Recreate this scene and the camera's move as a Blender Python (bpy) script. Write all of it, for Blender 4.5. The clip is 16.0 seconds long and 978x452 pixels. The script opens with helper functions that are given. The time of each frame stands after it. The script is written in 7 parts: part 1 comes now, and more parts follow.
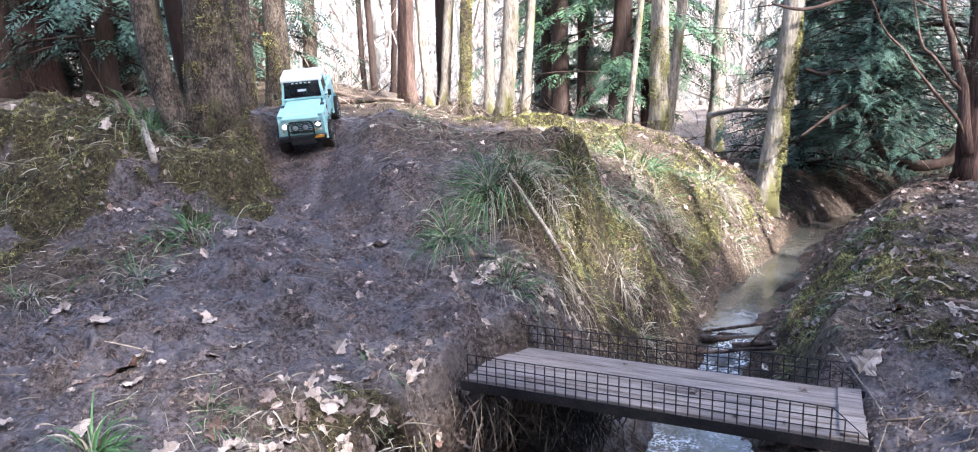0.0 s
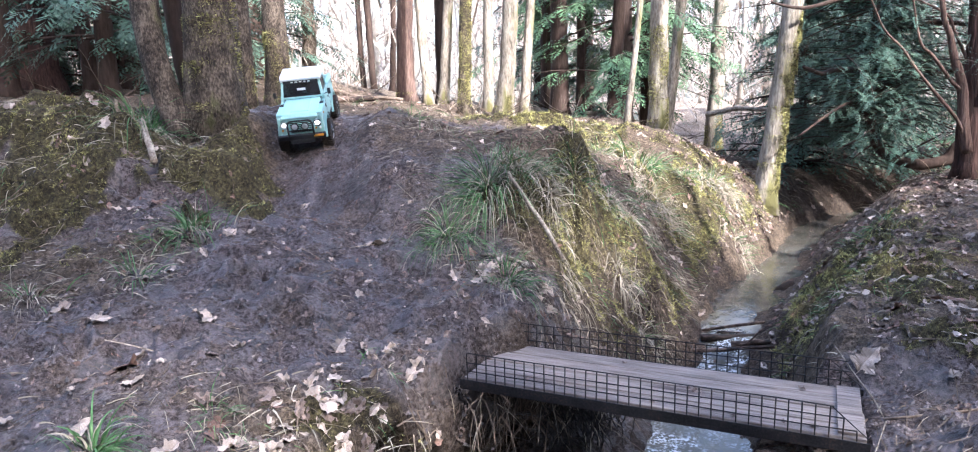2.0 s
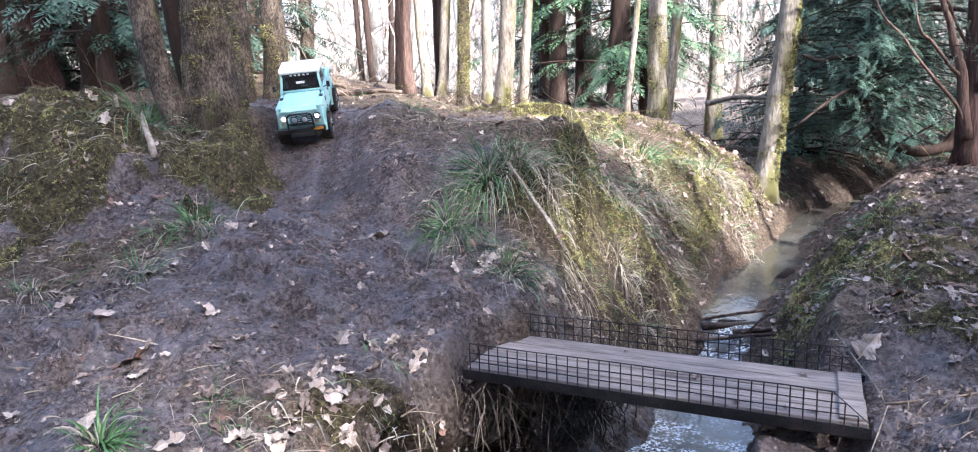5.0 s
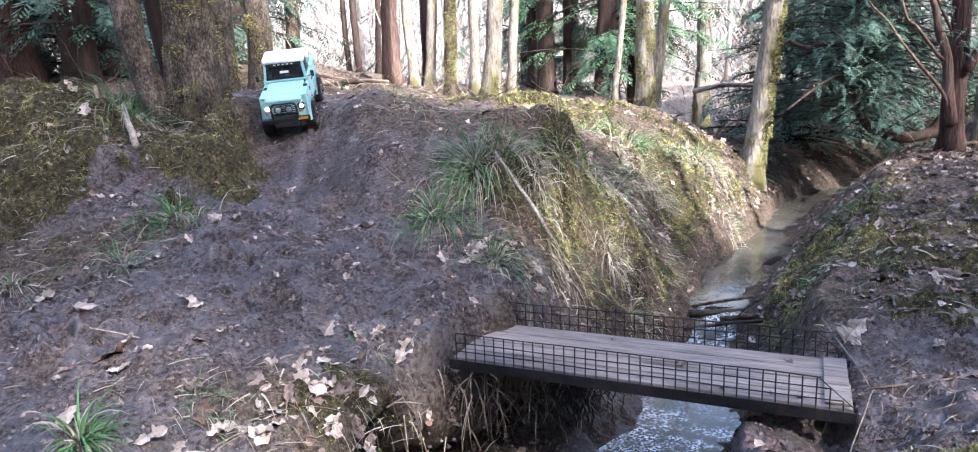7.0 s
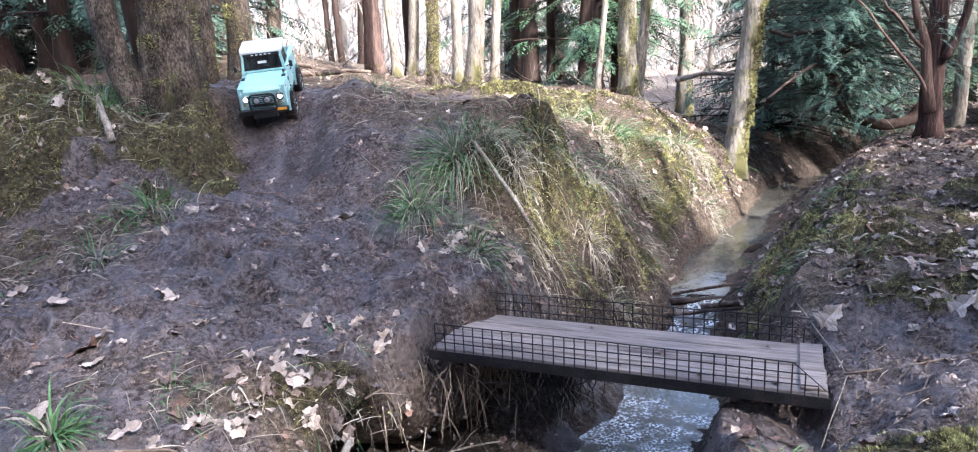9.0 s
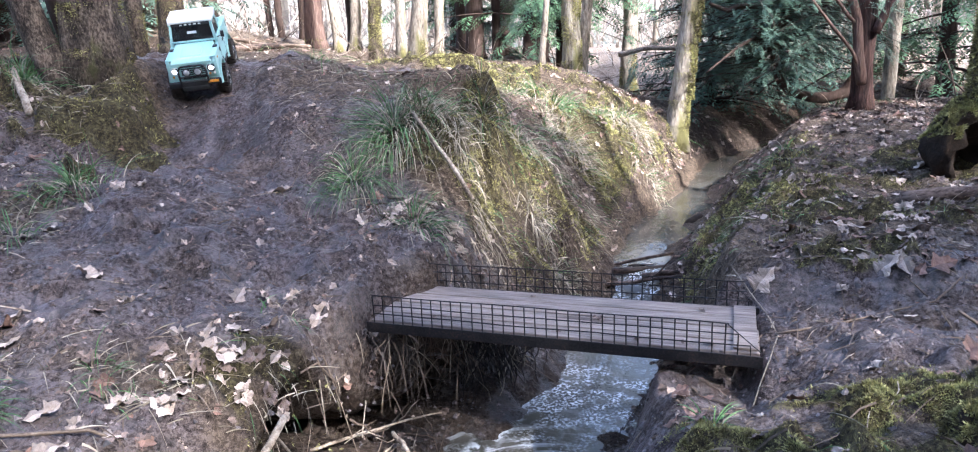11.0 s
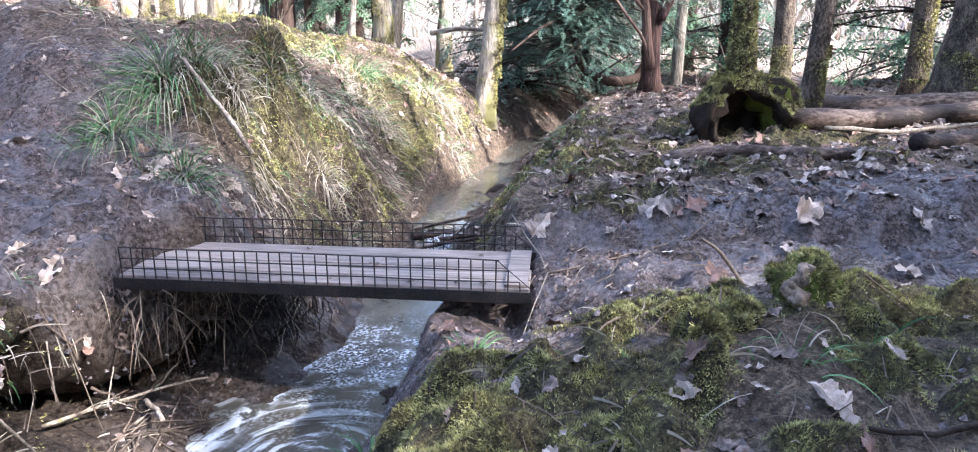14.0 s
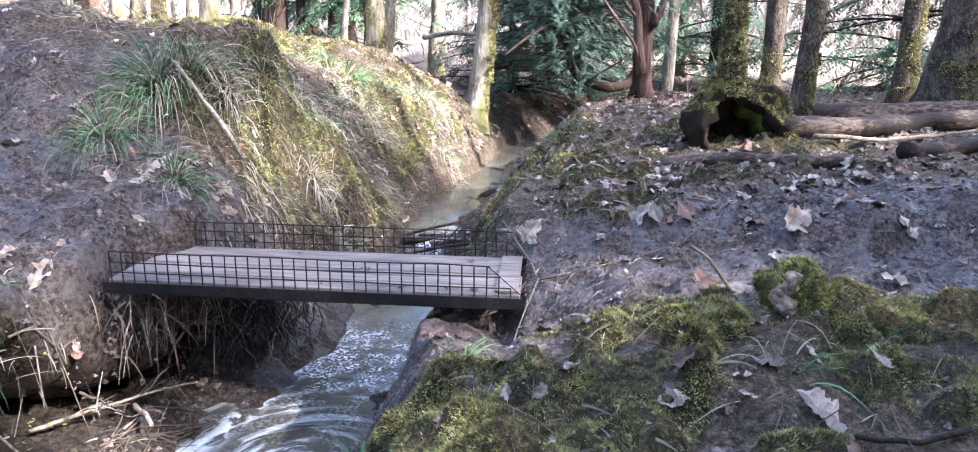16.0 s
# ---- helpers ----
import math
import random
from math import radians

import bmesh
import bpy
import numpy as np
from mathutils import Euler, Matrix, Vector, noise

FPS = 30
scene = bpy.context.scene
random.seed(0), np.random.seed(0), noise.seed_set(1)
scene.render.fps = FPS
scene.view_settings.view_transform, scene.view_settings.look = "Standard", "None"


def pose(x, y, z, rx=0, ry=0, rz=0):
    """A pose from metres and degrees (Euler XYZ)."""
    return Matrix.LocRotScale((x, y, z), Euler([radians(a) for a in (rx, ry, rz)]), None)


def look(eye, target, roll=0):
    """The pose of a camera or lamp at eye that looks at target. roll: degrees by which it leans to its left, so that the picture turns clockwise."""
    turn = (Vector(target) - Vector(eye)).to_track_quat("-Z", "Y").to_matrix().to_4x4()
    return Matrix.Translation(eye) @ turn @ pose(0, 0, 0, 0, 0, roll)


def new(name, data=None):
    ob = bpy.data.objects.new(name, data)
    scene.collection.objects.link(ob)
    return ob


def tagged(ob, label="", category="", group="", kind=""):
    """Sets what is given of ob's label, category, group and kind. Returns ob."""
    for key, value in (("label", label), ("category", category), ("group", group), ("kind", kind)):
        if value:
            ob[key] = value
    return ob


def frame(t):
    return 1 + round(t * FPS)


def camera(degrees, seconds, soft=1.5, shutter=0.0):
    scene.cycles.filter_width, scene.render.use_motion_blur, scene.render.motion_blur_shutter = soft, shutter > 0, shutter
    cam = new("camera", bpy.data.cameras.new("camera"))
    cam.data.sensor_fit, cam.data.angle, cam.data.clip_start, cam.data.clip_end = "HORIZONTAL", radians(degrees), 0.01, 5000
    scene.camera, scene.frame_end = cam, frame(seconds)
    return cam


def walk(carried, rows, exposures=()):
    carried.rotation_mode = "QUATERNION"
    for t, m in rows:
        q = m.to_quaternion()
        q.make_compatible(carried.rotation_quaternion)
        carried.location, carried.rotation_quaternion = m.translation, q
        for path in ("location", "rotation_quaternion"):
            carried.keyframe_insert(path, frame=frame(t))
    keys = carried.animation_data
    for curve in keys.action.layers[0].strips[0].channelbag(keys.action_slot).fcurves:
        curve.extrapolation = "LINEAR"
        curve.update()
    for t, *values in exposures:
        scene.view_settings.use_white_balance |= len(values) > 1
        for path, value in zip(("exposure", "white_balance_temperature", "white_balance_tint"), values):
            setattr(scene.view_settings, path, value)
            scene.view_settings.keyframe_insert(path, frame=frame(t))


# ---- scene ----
cam = camera(69.0, 16.0, soft=1.1)
PATH = [
    (0, (-0.073, 0.061, 0.849), (-0.181, 2.029, 0.511), -1.3),
    (0.5, (-0.072, 0.062, 0.848), (-0.186, 2.029, 0.508), -1.4),
    (1, (-0.072, 0.061, 0.848), (-0.19, 2.027, 0.499), -1.5),
    (1.5, (-0.072, 0.061, 0.851), (-0.181, 2.028, 0.507), -1.4),
    (2, (-0.073, 0.059, 0.85), (-0.179, 2.026, 0.508), -1.3),
    (2.5, (-0.071, 0.057, 0.853), (-0.189, 2.024, 0.511), -1.7),
    (3, (-0.073, 0.059, 0.853), (-0.189, 2.025, 0.504), -1.8),
    (3.5, (-0.074, 0.058, 0.853), (-0.196, 2.023, 0.499), -1.9),
    (4, (-0.076, 0.052, 0.85), (-0.19, 2.017, 0.495), -1.7),
    (6.5, (-0.069, 0.063, 0.844), (-0.162, 2.023, 0.458), -2.4),
    (7, (-0.064, 0.066, 0.841), (-0.144, 2.026, 0.449), -2.3),
    (7.5, (-0.06, 0.066, 0.841), (-0.134, 2.025, 0.444), -2.8),
    (8, (-0.05, 0.07, 0.839), (-0.109, 2.028, 0.434), -2.7),
    (10.3, (-0.031, 0.075, 0.832), (-0.024, 2.026, 0.389), -3.0),
    (10.5, (-0.023, 0.081, 0.823), (0.006, 2.029, 0.374), -2.9),
    (11, (-0.012, 0.088, 0.804), (0.08, 2.027, 0.323), -2.6),
    (11.5, (0.009, 0.102, 0.764), (0.207, 2.027, 0.258), -3.5),
    (12, (0.055, 0.114, 0.697), (0.377, 2.011, 0.151), -1.6),
    (12.5, (0.092, 0.117, 0.663), (0.512, 1.991, 0.106), -0.5),
    (13, (0.101, 0.119, 0.661), (0.597, 1.985, 0.141), -0.1),
    (13.5, (0.11, 0.107, 0.669), (0.647, 1.968, 0.172), -0.5),
    (14, (0.116, 0.103, 0.67), (0.676, 1.955, 0.164), 0.3),
    (14.5, (0.116, 0.104, 0.673), (0.685, 1.953, 0.165), 0.6),
    (15, (0.112, 0.1, 0.673), (0.678, 1.951, 0.168), 0.8),
    (15.5, (0.114, 0.101, 0.672), (0.675, 1.949, 0.155), 0.6),
    (16, (0.115, 0.099, 0.677), (0.699, 1.946, 0.181), 0.8),
]
walk(cam, [(t, look(eye, target, roll)) for t, eye, target, roll in PATH], exposures=[(0.0, 3.13, 5700, 12.5), (8.0, 3.11, 5680, 12.5), (10.5, 3.07, 5650, 12.5), (12.5, 3.53, 5700, 12.5), (16.0, 3.55, 5700, 12.5)])

# ---- world and light ----
SUN_EL, SUN_AZ = 38.0, 140.0          # elevation; azimuth clockwise from +y
world = bpy.data.worlds.new("world")
scene.world = world
world.use_nodes = True
_n = world.node_tree.nodes
_sky = _n.new("ShaderNodeTexSky")
_sky.sky_type = "NISHITA"
_sky.sun_disc = False
_sky.sun_elevation, _sky.sun_rotation = radians(SUN_EL), radians(SUN_AZ)
_sky.air_density, _sky.dust_density, _sky.ozone_density = 1.0, 3.0, 1.0
_n["Background"].inputs["Strength"].default_value = 0.135
world.node_tree.links.new(_sky.outputs["Color"], _n["Background"].inputs["Color"])
_sun = bpy.data.lights.new("sun", "SUN")
_sun.energy, _sun.angle, _sun.color = 2.4, radians(1.5), (1.0, 0.955, 0.885)
sun = new("sun", _sun)
_a, _e = radians(SUN_AZ), radians(SUN_EL)
_to = Vector((math.sin(_a) * math.cos(_e), math.cos(_a) * math.cos(_e), math.sin(_e)))
sun.matrix_world = Matrix.Translation(_to * 30) @ _to.to_track_quat("Z", "Y").to_matrix().to_4x4()


# ---- materials ----
def ramp_into(nt, fac, stops):
    r = nt.nodes.new("ShaderNodeValToRGB")
    el = r.color_ramp.elements
    while len(el) < len(stops):
        el.new(0.5)
    for e, (p, c) in zip(el, stops):
        e.position, e.color = p, (*c, 1)
    nt.links.new(fac, r.inputs["Fac"])
    return r.outputs["Color"]


def surface(name, stops, scale=20.0, fine=120.0, rough=(0.7, 0.95), bump=0.3, metal=0.0, grain=(1, 1, 1), spots=None, spec=0.2, vary=0.0, depth=0.01):
    """A noisy surface: colours along a two-scale noise, roughness range, bump; spots = (colour, scale, threshold)."""
    m = bpy.data.materials.new(name)
    m.use_nodes = True
    nt = m.node_tree
    b = nt.nodes["Principled BSDF"]
    tc = nt.nodes.new("ShaderNodeTexCoord")
    mp = nt.nodes.new("ShaderNodeMapping")
    mp.inputs["Scale"].default_value = grain
    nt.links.new(tc.outputs["Object"], mp.inputs["Vector"])

    def noise_at(sc, detail=6.0, r=0.6):
        n = nt.nodes.new("ShaderNodeTexNoise")
        n.inputs["Scale"].default_value, n.inputs["Detail"].default_value, n.inputs["Roughness"].default_value = sc, detail, r
        nt.links.new(mp.outputs["Vector"], n.inputs["Vector"])
        return n.outputs["Fac"]

    def mix(kind, fac, a, c):
        x = nt.nodes.new("ShaderNodeMix")
        x.data_type, x.blend_type = "RGBA", kind
        for v, i in ((fac, 0), (a, 6), (c, 7)):
            if isinstance(v, (int, float)):
                x.inputs[i].default_value = v
            elif isinstance(v, tuple):
                x.inputs[i].default_value = (*v, 1)
            else:
                nt.links.new(v, x.inputs[i])
        return x.outputs[2]

    big, small = noise_at(scale), noise_at(fine, 4.0)
    both = nt.nodes.new("ShaderNodeMath")
    both.operation = "MULTIPLY_ADD"
    both.inputs[1].default_value = 0.5
    half = nt.nodes.new("ShaderNodeMath")
    half.operation = "MULTIPLY"
    half.inputs[1].default_value = 0.5
    nt.links.new(big, half.inputs[0])
    nt.links.new(small, both.inputs[0])
    nt.links.new(half.outputs[0], both.inputs[2])
    col = ramp_into(nt, both.outputs[0], stops)
    if spots:
        sp = nt.nodes.new("ShaderNodeMapRange")
        sp.inputs["From Min"].default_value, sp.inputs["From Max"].default_value = spots[2], spots[2] + 0.08
        nt.links.new(noise_at(spots[1], 5.0), sp.inputs["Value"])
        col = mix("MIX", sp.outputs[0], col, spots[0])
    if vary:
        oi = nt.nodes.new("ShaderNodeObjectInfo")
        gi = nt.nodes.new("ShaderNodeNewGeometry")
        ad = nt.nodes.new("ShaderNodeMath")
        ad.operation = "ADD"
        nt.links.new(oi.outputs["Random"], ad.inputs[0])
        nt.links.new(gi.outputs["Random Per Island"], ad.inputs[1])
        fr = nt.nodes.new("ShaderNodeMath")
        fr.operation = "FRACT"
        nt.links.new(ad.outputs[0], fr.inputs[0])
        hs = nt.nodes.new("ShaderNodeHueSaturation")
        mr = nt.nodes.new("ShaderNodeMapRange")
        mr.inputs["To Min"].default_value, mr.inputs["To Max"].default_value = 1 - vary, 1 + vary
        nt.links.new(fr.outputs[0], mr.inputs["Value"])
        nt.links.new(mr.outputs[0], hs.inputs["Value"])
        nt.links.new(col, hs.inputs["Color"])
        col = hs.outputs["Color"]
    nt.links.new(col, b.inputs["Base Color"])
    rr = nt.nodes.new("ShaderNodeMapRange")
    rr.inputs["From Min"].default_value, rr.inputs["From Max"].default_value = 0.3, 0.7
    rr.inputs["To Min"].default_value, rr.inputs["To Max"].default_value = rough
    nt.links.new(big, rr.inputs["Value"])
    nt.links.new(rr.outputs[0], b.inputs["Roughness"])
    b.inputs["Metallic"].default_value = metal
    b.inputs["Specular IOR Level"].default_value = spec
    if bump:
        bp = nt.nodes.new("ShaderNodeBump")
        bp.inputs["Strength"].default_value, bp.inputs["Distance"].default_value = bump, depth
        nt.links.new(both.outputs[0], bp.inputs["Height"])
        nt.links.new(bp.outputs[0], b.inputs["Normal"])
    return m


M = {}
M["bark"] = surface("grey_bark", [(0.40, (0.018, 0.013, 0.009)), (0.5, (0.068, 0.050, 0.036)), (0.60, (0.165, 0.128, 0.096))], 20, 130, (0.8, 0.95), 1.0, grain=(1, 1, 0.5), spots=((0.075, 0.075, 0.025), 5, 0.6), depth=0.02)
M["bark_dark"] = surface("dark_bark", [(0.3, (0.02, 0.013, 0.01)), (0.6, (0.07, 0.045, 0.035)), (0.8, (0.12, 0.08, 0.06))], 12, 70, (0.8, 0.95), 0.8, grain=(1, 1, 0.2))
M["bark_red"] = surface("red_bark", [(0.35, (0.035, 0.02, 0.016)), (0.55, (0.12, 0.075, 0.058)), (0.72, (0.25, 0.175, 0.14))], 16, 90, (0.8, 0.95), 1.0, grain=(1, 1, 0.12), depth=0.02)
M["bark_pale"] = surface("pale_bark", [(0.35, (0.07, 0.055, 0.04)), (0.5, (0.24, 0.20, 0.155)), (0.68, (0.44, 0.385, 0.31))], 16, 80, (0.8, 0.95), 1.0, grain=(1, 1, 0.25), depth=0.02, spots=((0.14, 0.125, 0.05), 5, 0.52))
M["wood"] = surface("weathered_board", [(0.36, (0.075, 0.056, 0.047)), (0.5, (0.195, 0.155, 0.134)), (0.64, (0.33, 0.275, 0.24))], 8, 90, (0.45, 0.8), 0.6, grain=(0.12, 1.6, 1), vary=0.22, spots=((0.07, 0.05, 0.042), 11, 0.57))
M["steel"] = surface("rusty_dark_steel", [(0.35, (0.010, 0.010, 0.011)), (0.55, (0.028, 0.025, 0.026)), (0.7, (0.085, 0.052, 0.035))], 30, 200, (0.4, 0.7), 0.3, metal=0.5)
M["paint"] = surface("mint_paint", [(0.3, (0.30, 0.51, 0.48)), (0.7, (0.34, 0.56, 0.525))], 5, 40, (0.3, 0.4), 0.0, spec=0.5)
M["white"] = surface("white_paint", [(0.3, (0.78, 0.77, 0.74)), (0.7, (0.82, 0.81, 0.79))], 5, 40, (0.35, 0.5), 0.0)
M["black"] = surface("black_plastic", [(0.3, (0.012, 0.012, 0.013)), (0.7, (0.03, 0.03, 0.032))], 20, 100, (0.5, 0.7), 0.1)
M["rubber"] = surface("muddy_rubber", [(0.35, (0.015, 0.013, 0.012)), (0.6, (0.05, 0.038, 0.03)), (0.8, (0.10, 0.075, 0.055))], 25, 160, (0.7, 0.95), 0.4)
M["chrome"] = surface("bright_metal", [(0.3, (0.6, 0.6, 0.6)), (0.7, (0.75, 0.75, 0.74))], 20, 90, (0.2, 0.35), 0.0, metal=1.0)
M["moss"] = surface("moss", [(0.3, (0.03, 0.035, 0.008)), (0.5, (0.10, 0.115, 0.02)), (0.7, (0.2, 0.2, 0.04))], 12, 140, (0.85, 1.0), 0.6, vary=0.2)


def ground_material():
    """Wet mud, moss and leaf litter, laid by the ground's own cover map and broken up by noise."""
    m = bpy.data.materials.new("woodland_floor")
    m.use_nodes = True
    nt = m.node_tree
    b = nt.nodes["Principled BSDF"]
    tc = nt.nodes.new("ShaderNodeTexCoord")
    at = nt.nodes.new("ShaderNodeAttribute")
    at.attribute_name = "cover"
    sp = nt.nodes.new("ShaderNodeSeparateColor")
    nt.links.new(at.outputs["Color"], sp.inputs[0])

    def nz(sc, det=6.0, ro=0.65):
        n = nt.nodes.new("ShaderNodeTexNoise")
        n.inputs["Scale"].default_value, n.inputs["Detail"].default_value, n.inputs["Roughness"].default_value = sc, det, ro
        nt.links.new(tc.outputs["Object"], n.inputs["Vector"])
        return n.outputs["Fac"]

    def mth(op, a, c):
        x = nt.nodes.new("ShaderNodeMath")
        x.operation = op
        for i, v in enumerate((a, c)):
            if isinstance(v, (int, float)):
                x.inputs[i].default_value = v
            else:
                nt.links.new(v, x.inputs[i])
        return x.outputs[0]

    def rng(v, a, c, lo=0.0, hi=1.0):
        x = nt.nodes.new("ShaderNodeMapRange")
        for k, q in (("From Min", a), ("From Max", c), ("To Min", lo), ("To Max", hi)):
            x.inputs[k].default_value = q
        nt.links.new(v, x.inputs["Value"])
        return x.outputs[0]

    def mix(f, a, c):
        x = nt.nodes.new("ShaderNodeMix")
        x.data_type = "RGBA"
        nt.links.new(f, x.inputs[0])
        nt.links.new(a, x.inputs[6])
        nt.links.new(c, x.inputs[7])
        return x.outputs[2]

    n6, n25, n90, n300 = nz(5), nz(22), nz(85), nz(300, 6.0, 0.7)
    vo = nt.nodes.new("ShaderNodeTexVoronoi")
    vo.inputs["Scale"].default_value = 75.0
    nt.links.new(tc.outputs["Object"], vo.inputs["Vector"])
    crumb = rng(vo.outputs["Distance"], 0.0, 0.6, 1.0, 0.0)
    tex = mth("ADD", mth("MULTIPLY", n25, 0.24), mth("ADD", mth("MULTIPLY", n90, 0.40), mth("MULTIPLY", n300, 0.36)))
    relief = mth("ADD", mth("MULTIPLY", n90, 0.75), mth("ADD", mth("MULTIPLY", mth("MULTIPLY", crumb, rng(n25, 0.45, 0.6)), 0.35), mth("MULTIPLY", n300, 0.22)))
    mud = ramp_into(nt, tex, [(0.39, (0.010, 0.007, 0.006)), (0.465, (0.050, 0.037, 0.034)), (0.535, (0.125, 0.096, 0.090)), (0.64, (0.30, 0.245, 0.232))])
    soil = ramp_into(nt, tex, [(0.38, (0.010, 0.007, 0.005)), (0.5, (0.075, 0.053, 0.036)), (0.62, (0.235, 0.175, 0.125))])
    moss = ramp_into(nt, tex, [(0.40, (0.008, 0.006, 0.004)), (0.48, (0.038, 0.029, 0.016)), (0.56, (0.098, 0.080, 0.036)), (0.64, (0.20, 0.175, 0.08))])
    patch = rng(n6, 0.45, 0.6)
    c = mix(rng(patch, 0, 1, 0.0, 0.45), mud, soil)
    c = mix(rng(mth("ADD", sp.outputs[1], mth("MULTIPLY", mth("SUBTRACT", n25, 0.5), 0.8)), 0.3, 0.6), c, soil)
    mf = rng(mth("ADD", sp.outputs[0], mth("MULTIPLY", mth("SUBTRACT", n90, 0.5), 0.9)), 0.35, 0.6)
    c = mix(mf, c, moss)
    # brown bank soil, its colour darkened to stand in for shade as well
    bank = ramp_into(nt, tex, [(0.38, (0.008, 0.005, 0.004)), (0.5, (0.048, 0.034, 0.025)), (0.62, (0.15, 0.112, 0.085))])
    c = mix(rng(mth("ADD", at.outputs["Alpha"], mth("MULTIPLY", mth("SUBTRACT", n25, 0.5), 0.5)), 0.15, 0.5), c, bank)
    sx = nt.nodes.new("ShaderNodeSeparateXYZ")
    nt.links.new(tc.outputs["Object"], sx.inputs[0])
    # far off: pale dry litter, with the brightness of sunlit ground put into its colour
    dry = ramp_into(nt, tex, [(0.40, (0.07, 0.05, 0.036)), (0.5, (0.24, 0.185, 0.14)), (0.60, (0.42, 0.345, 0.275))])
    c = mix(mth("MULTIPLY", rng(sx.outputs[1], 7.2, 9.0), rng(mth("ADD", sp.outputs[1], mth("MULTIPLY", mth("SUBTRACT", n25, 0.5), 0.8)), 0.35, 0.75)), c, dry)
    speck = rng(mth("ADD", mth("MULTIPLY", n90, 0.55), mth("MULTIPLY", n300, 0.45)), 0.56, 0.61)
    dark = nt.nodes.new("ShaderNodeRGB")
    dark.outputs[0].default_value = (0.016, 0.011, 0.010, 1)
    c = mix(mth("MULTIPLY", speck, mth("MULTIPLY", sp.outputs[2], 0.6)), c, dark.outputs[0])
    wet = mth("MULTIPLY", sp.outputs[2], rng(mth("ADD", mth("MULTIPLY", nz(9, 5.0, 0.6), 0.7), mth("MULTIPLY", n90, 0.3)), 0.46, 0.54))
    soaked = nt.nodes.new("ShaderNodeMix")
    soaked.data_type, soaked.blend_type = "RGBA", "MULTIPLY"
    soaked.inputs[7].default_value = (0.7, 0.67, 0.67, 1)
    nt.links.new(wet, soaked.inputs[0])
    nt.links.new(c, soaked.inputs[6])
    nt.links.new(soaked.outputs[2], b.inputs["Base Color"])
    nt.links.new(rng(wet, 0.0, 1.0, 0.85, 0.28), b.inputs["Roughness"])
    nt.links.new(rng(wet, 0.0, 1.0, 0.12, 0.48), b.inputs["Specular IOR Level"])
    bp = nt.nodes.new("ShaderNodeBump")
    bp.inputs["Strength"].default_value, bp.inputs["Distance"].default_value = 1.0, 0.017
    nt.links.new(rng(wet, 0.0, 1.0, 1.0, 0.42), bp.inputs["Strength"])
    nt.links.new(relief, bp.inputs["Height"])
    nt.links.new(bp.outputs[0], b.inputs["Normal"])
    return m


# ---- mesh helpers ----
def link_mesh(name, verts, faces, mat, parent=None, label="", smooth=True, mats=None, index=None):
    me = bpy.data.meshes.new(name)
    me.from_pydata(verts, [], faces)
    for x in (mats or [mat]):
        me.materials.append(x)
    if index is not None:
        me.polygons.foreach_set("material_index", index)
    if smooth:
        me.polygons.foreach_set("use_smooth", [True] * len(me.polygons))
    me.update()
    ob = new(name, me)
    if parent is not None:
        ob.parent = parent
    if label:
        ob["label"] = label
    return ob


def part(name, bm, mat, parent=None, label="", smooth=False):
    me = bpy.data.meshes.new(name)
    bm.normal_update()
    bm.to_mesh(me)
    bm.free()
    for x in (mat if isinstance(mat, (list, tuple)) else [mat]):
        me.materials.append(x)
    if smooth:
        me.polygons.foreach_set("use_smooth", [True] * len(me.polygons))
    ob = new(name, me)
    if parent is not None:
        ob.parent = parent
    if label:
        ob["label"] = label
    return ob


def box(bm, cx, cy, cz, sx, sy, sz, bevel=0.0, m=None):
    r = bmesh.ops.create_cube(bm, size=1.0)
    vs = r["verts"]
    bmesh.ops.scale(bm, vec=(sx, sy, sz), verts=vs)
    bmesh.ops.translate(bm, vec=(cx, cy, cz), verts=vs)
    if bevel:
        es = list({e for v in vs for e in v.link_edges})
        r = bmesh.ops.bevel(bm, geom=es, offset=bevel, segments=2, affect="EDGES", profile=0.5)
        vs = list({v for f in r["faces"] for v in f.verts} | {v for v in vs if v.is_valid})
    if m is not None:
        bmesh.ops.transform(bm, matrix=m, verts=vs)
    return vs


def cyl(bm, a, b, r0, r1=None, n=12, caps=True):
    a, b = Vector(a), Vector(b)
    r1 = r0 if r1 is None else r1
    d = b - a
    m = Matrix.Translation((a + b) / 2) @ d.to_track_quat("Z", "Y").to_matrix().to_4x4()
    return bmesh.ops.create_cone(bm, cap_ends=caps, segments=n, radius1=r0, radius2=r1, depth=d.length, matrix=m)["verts"]


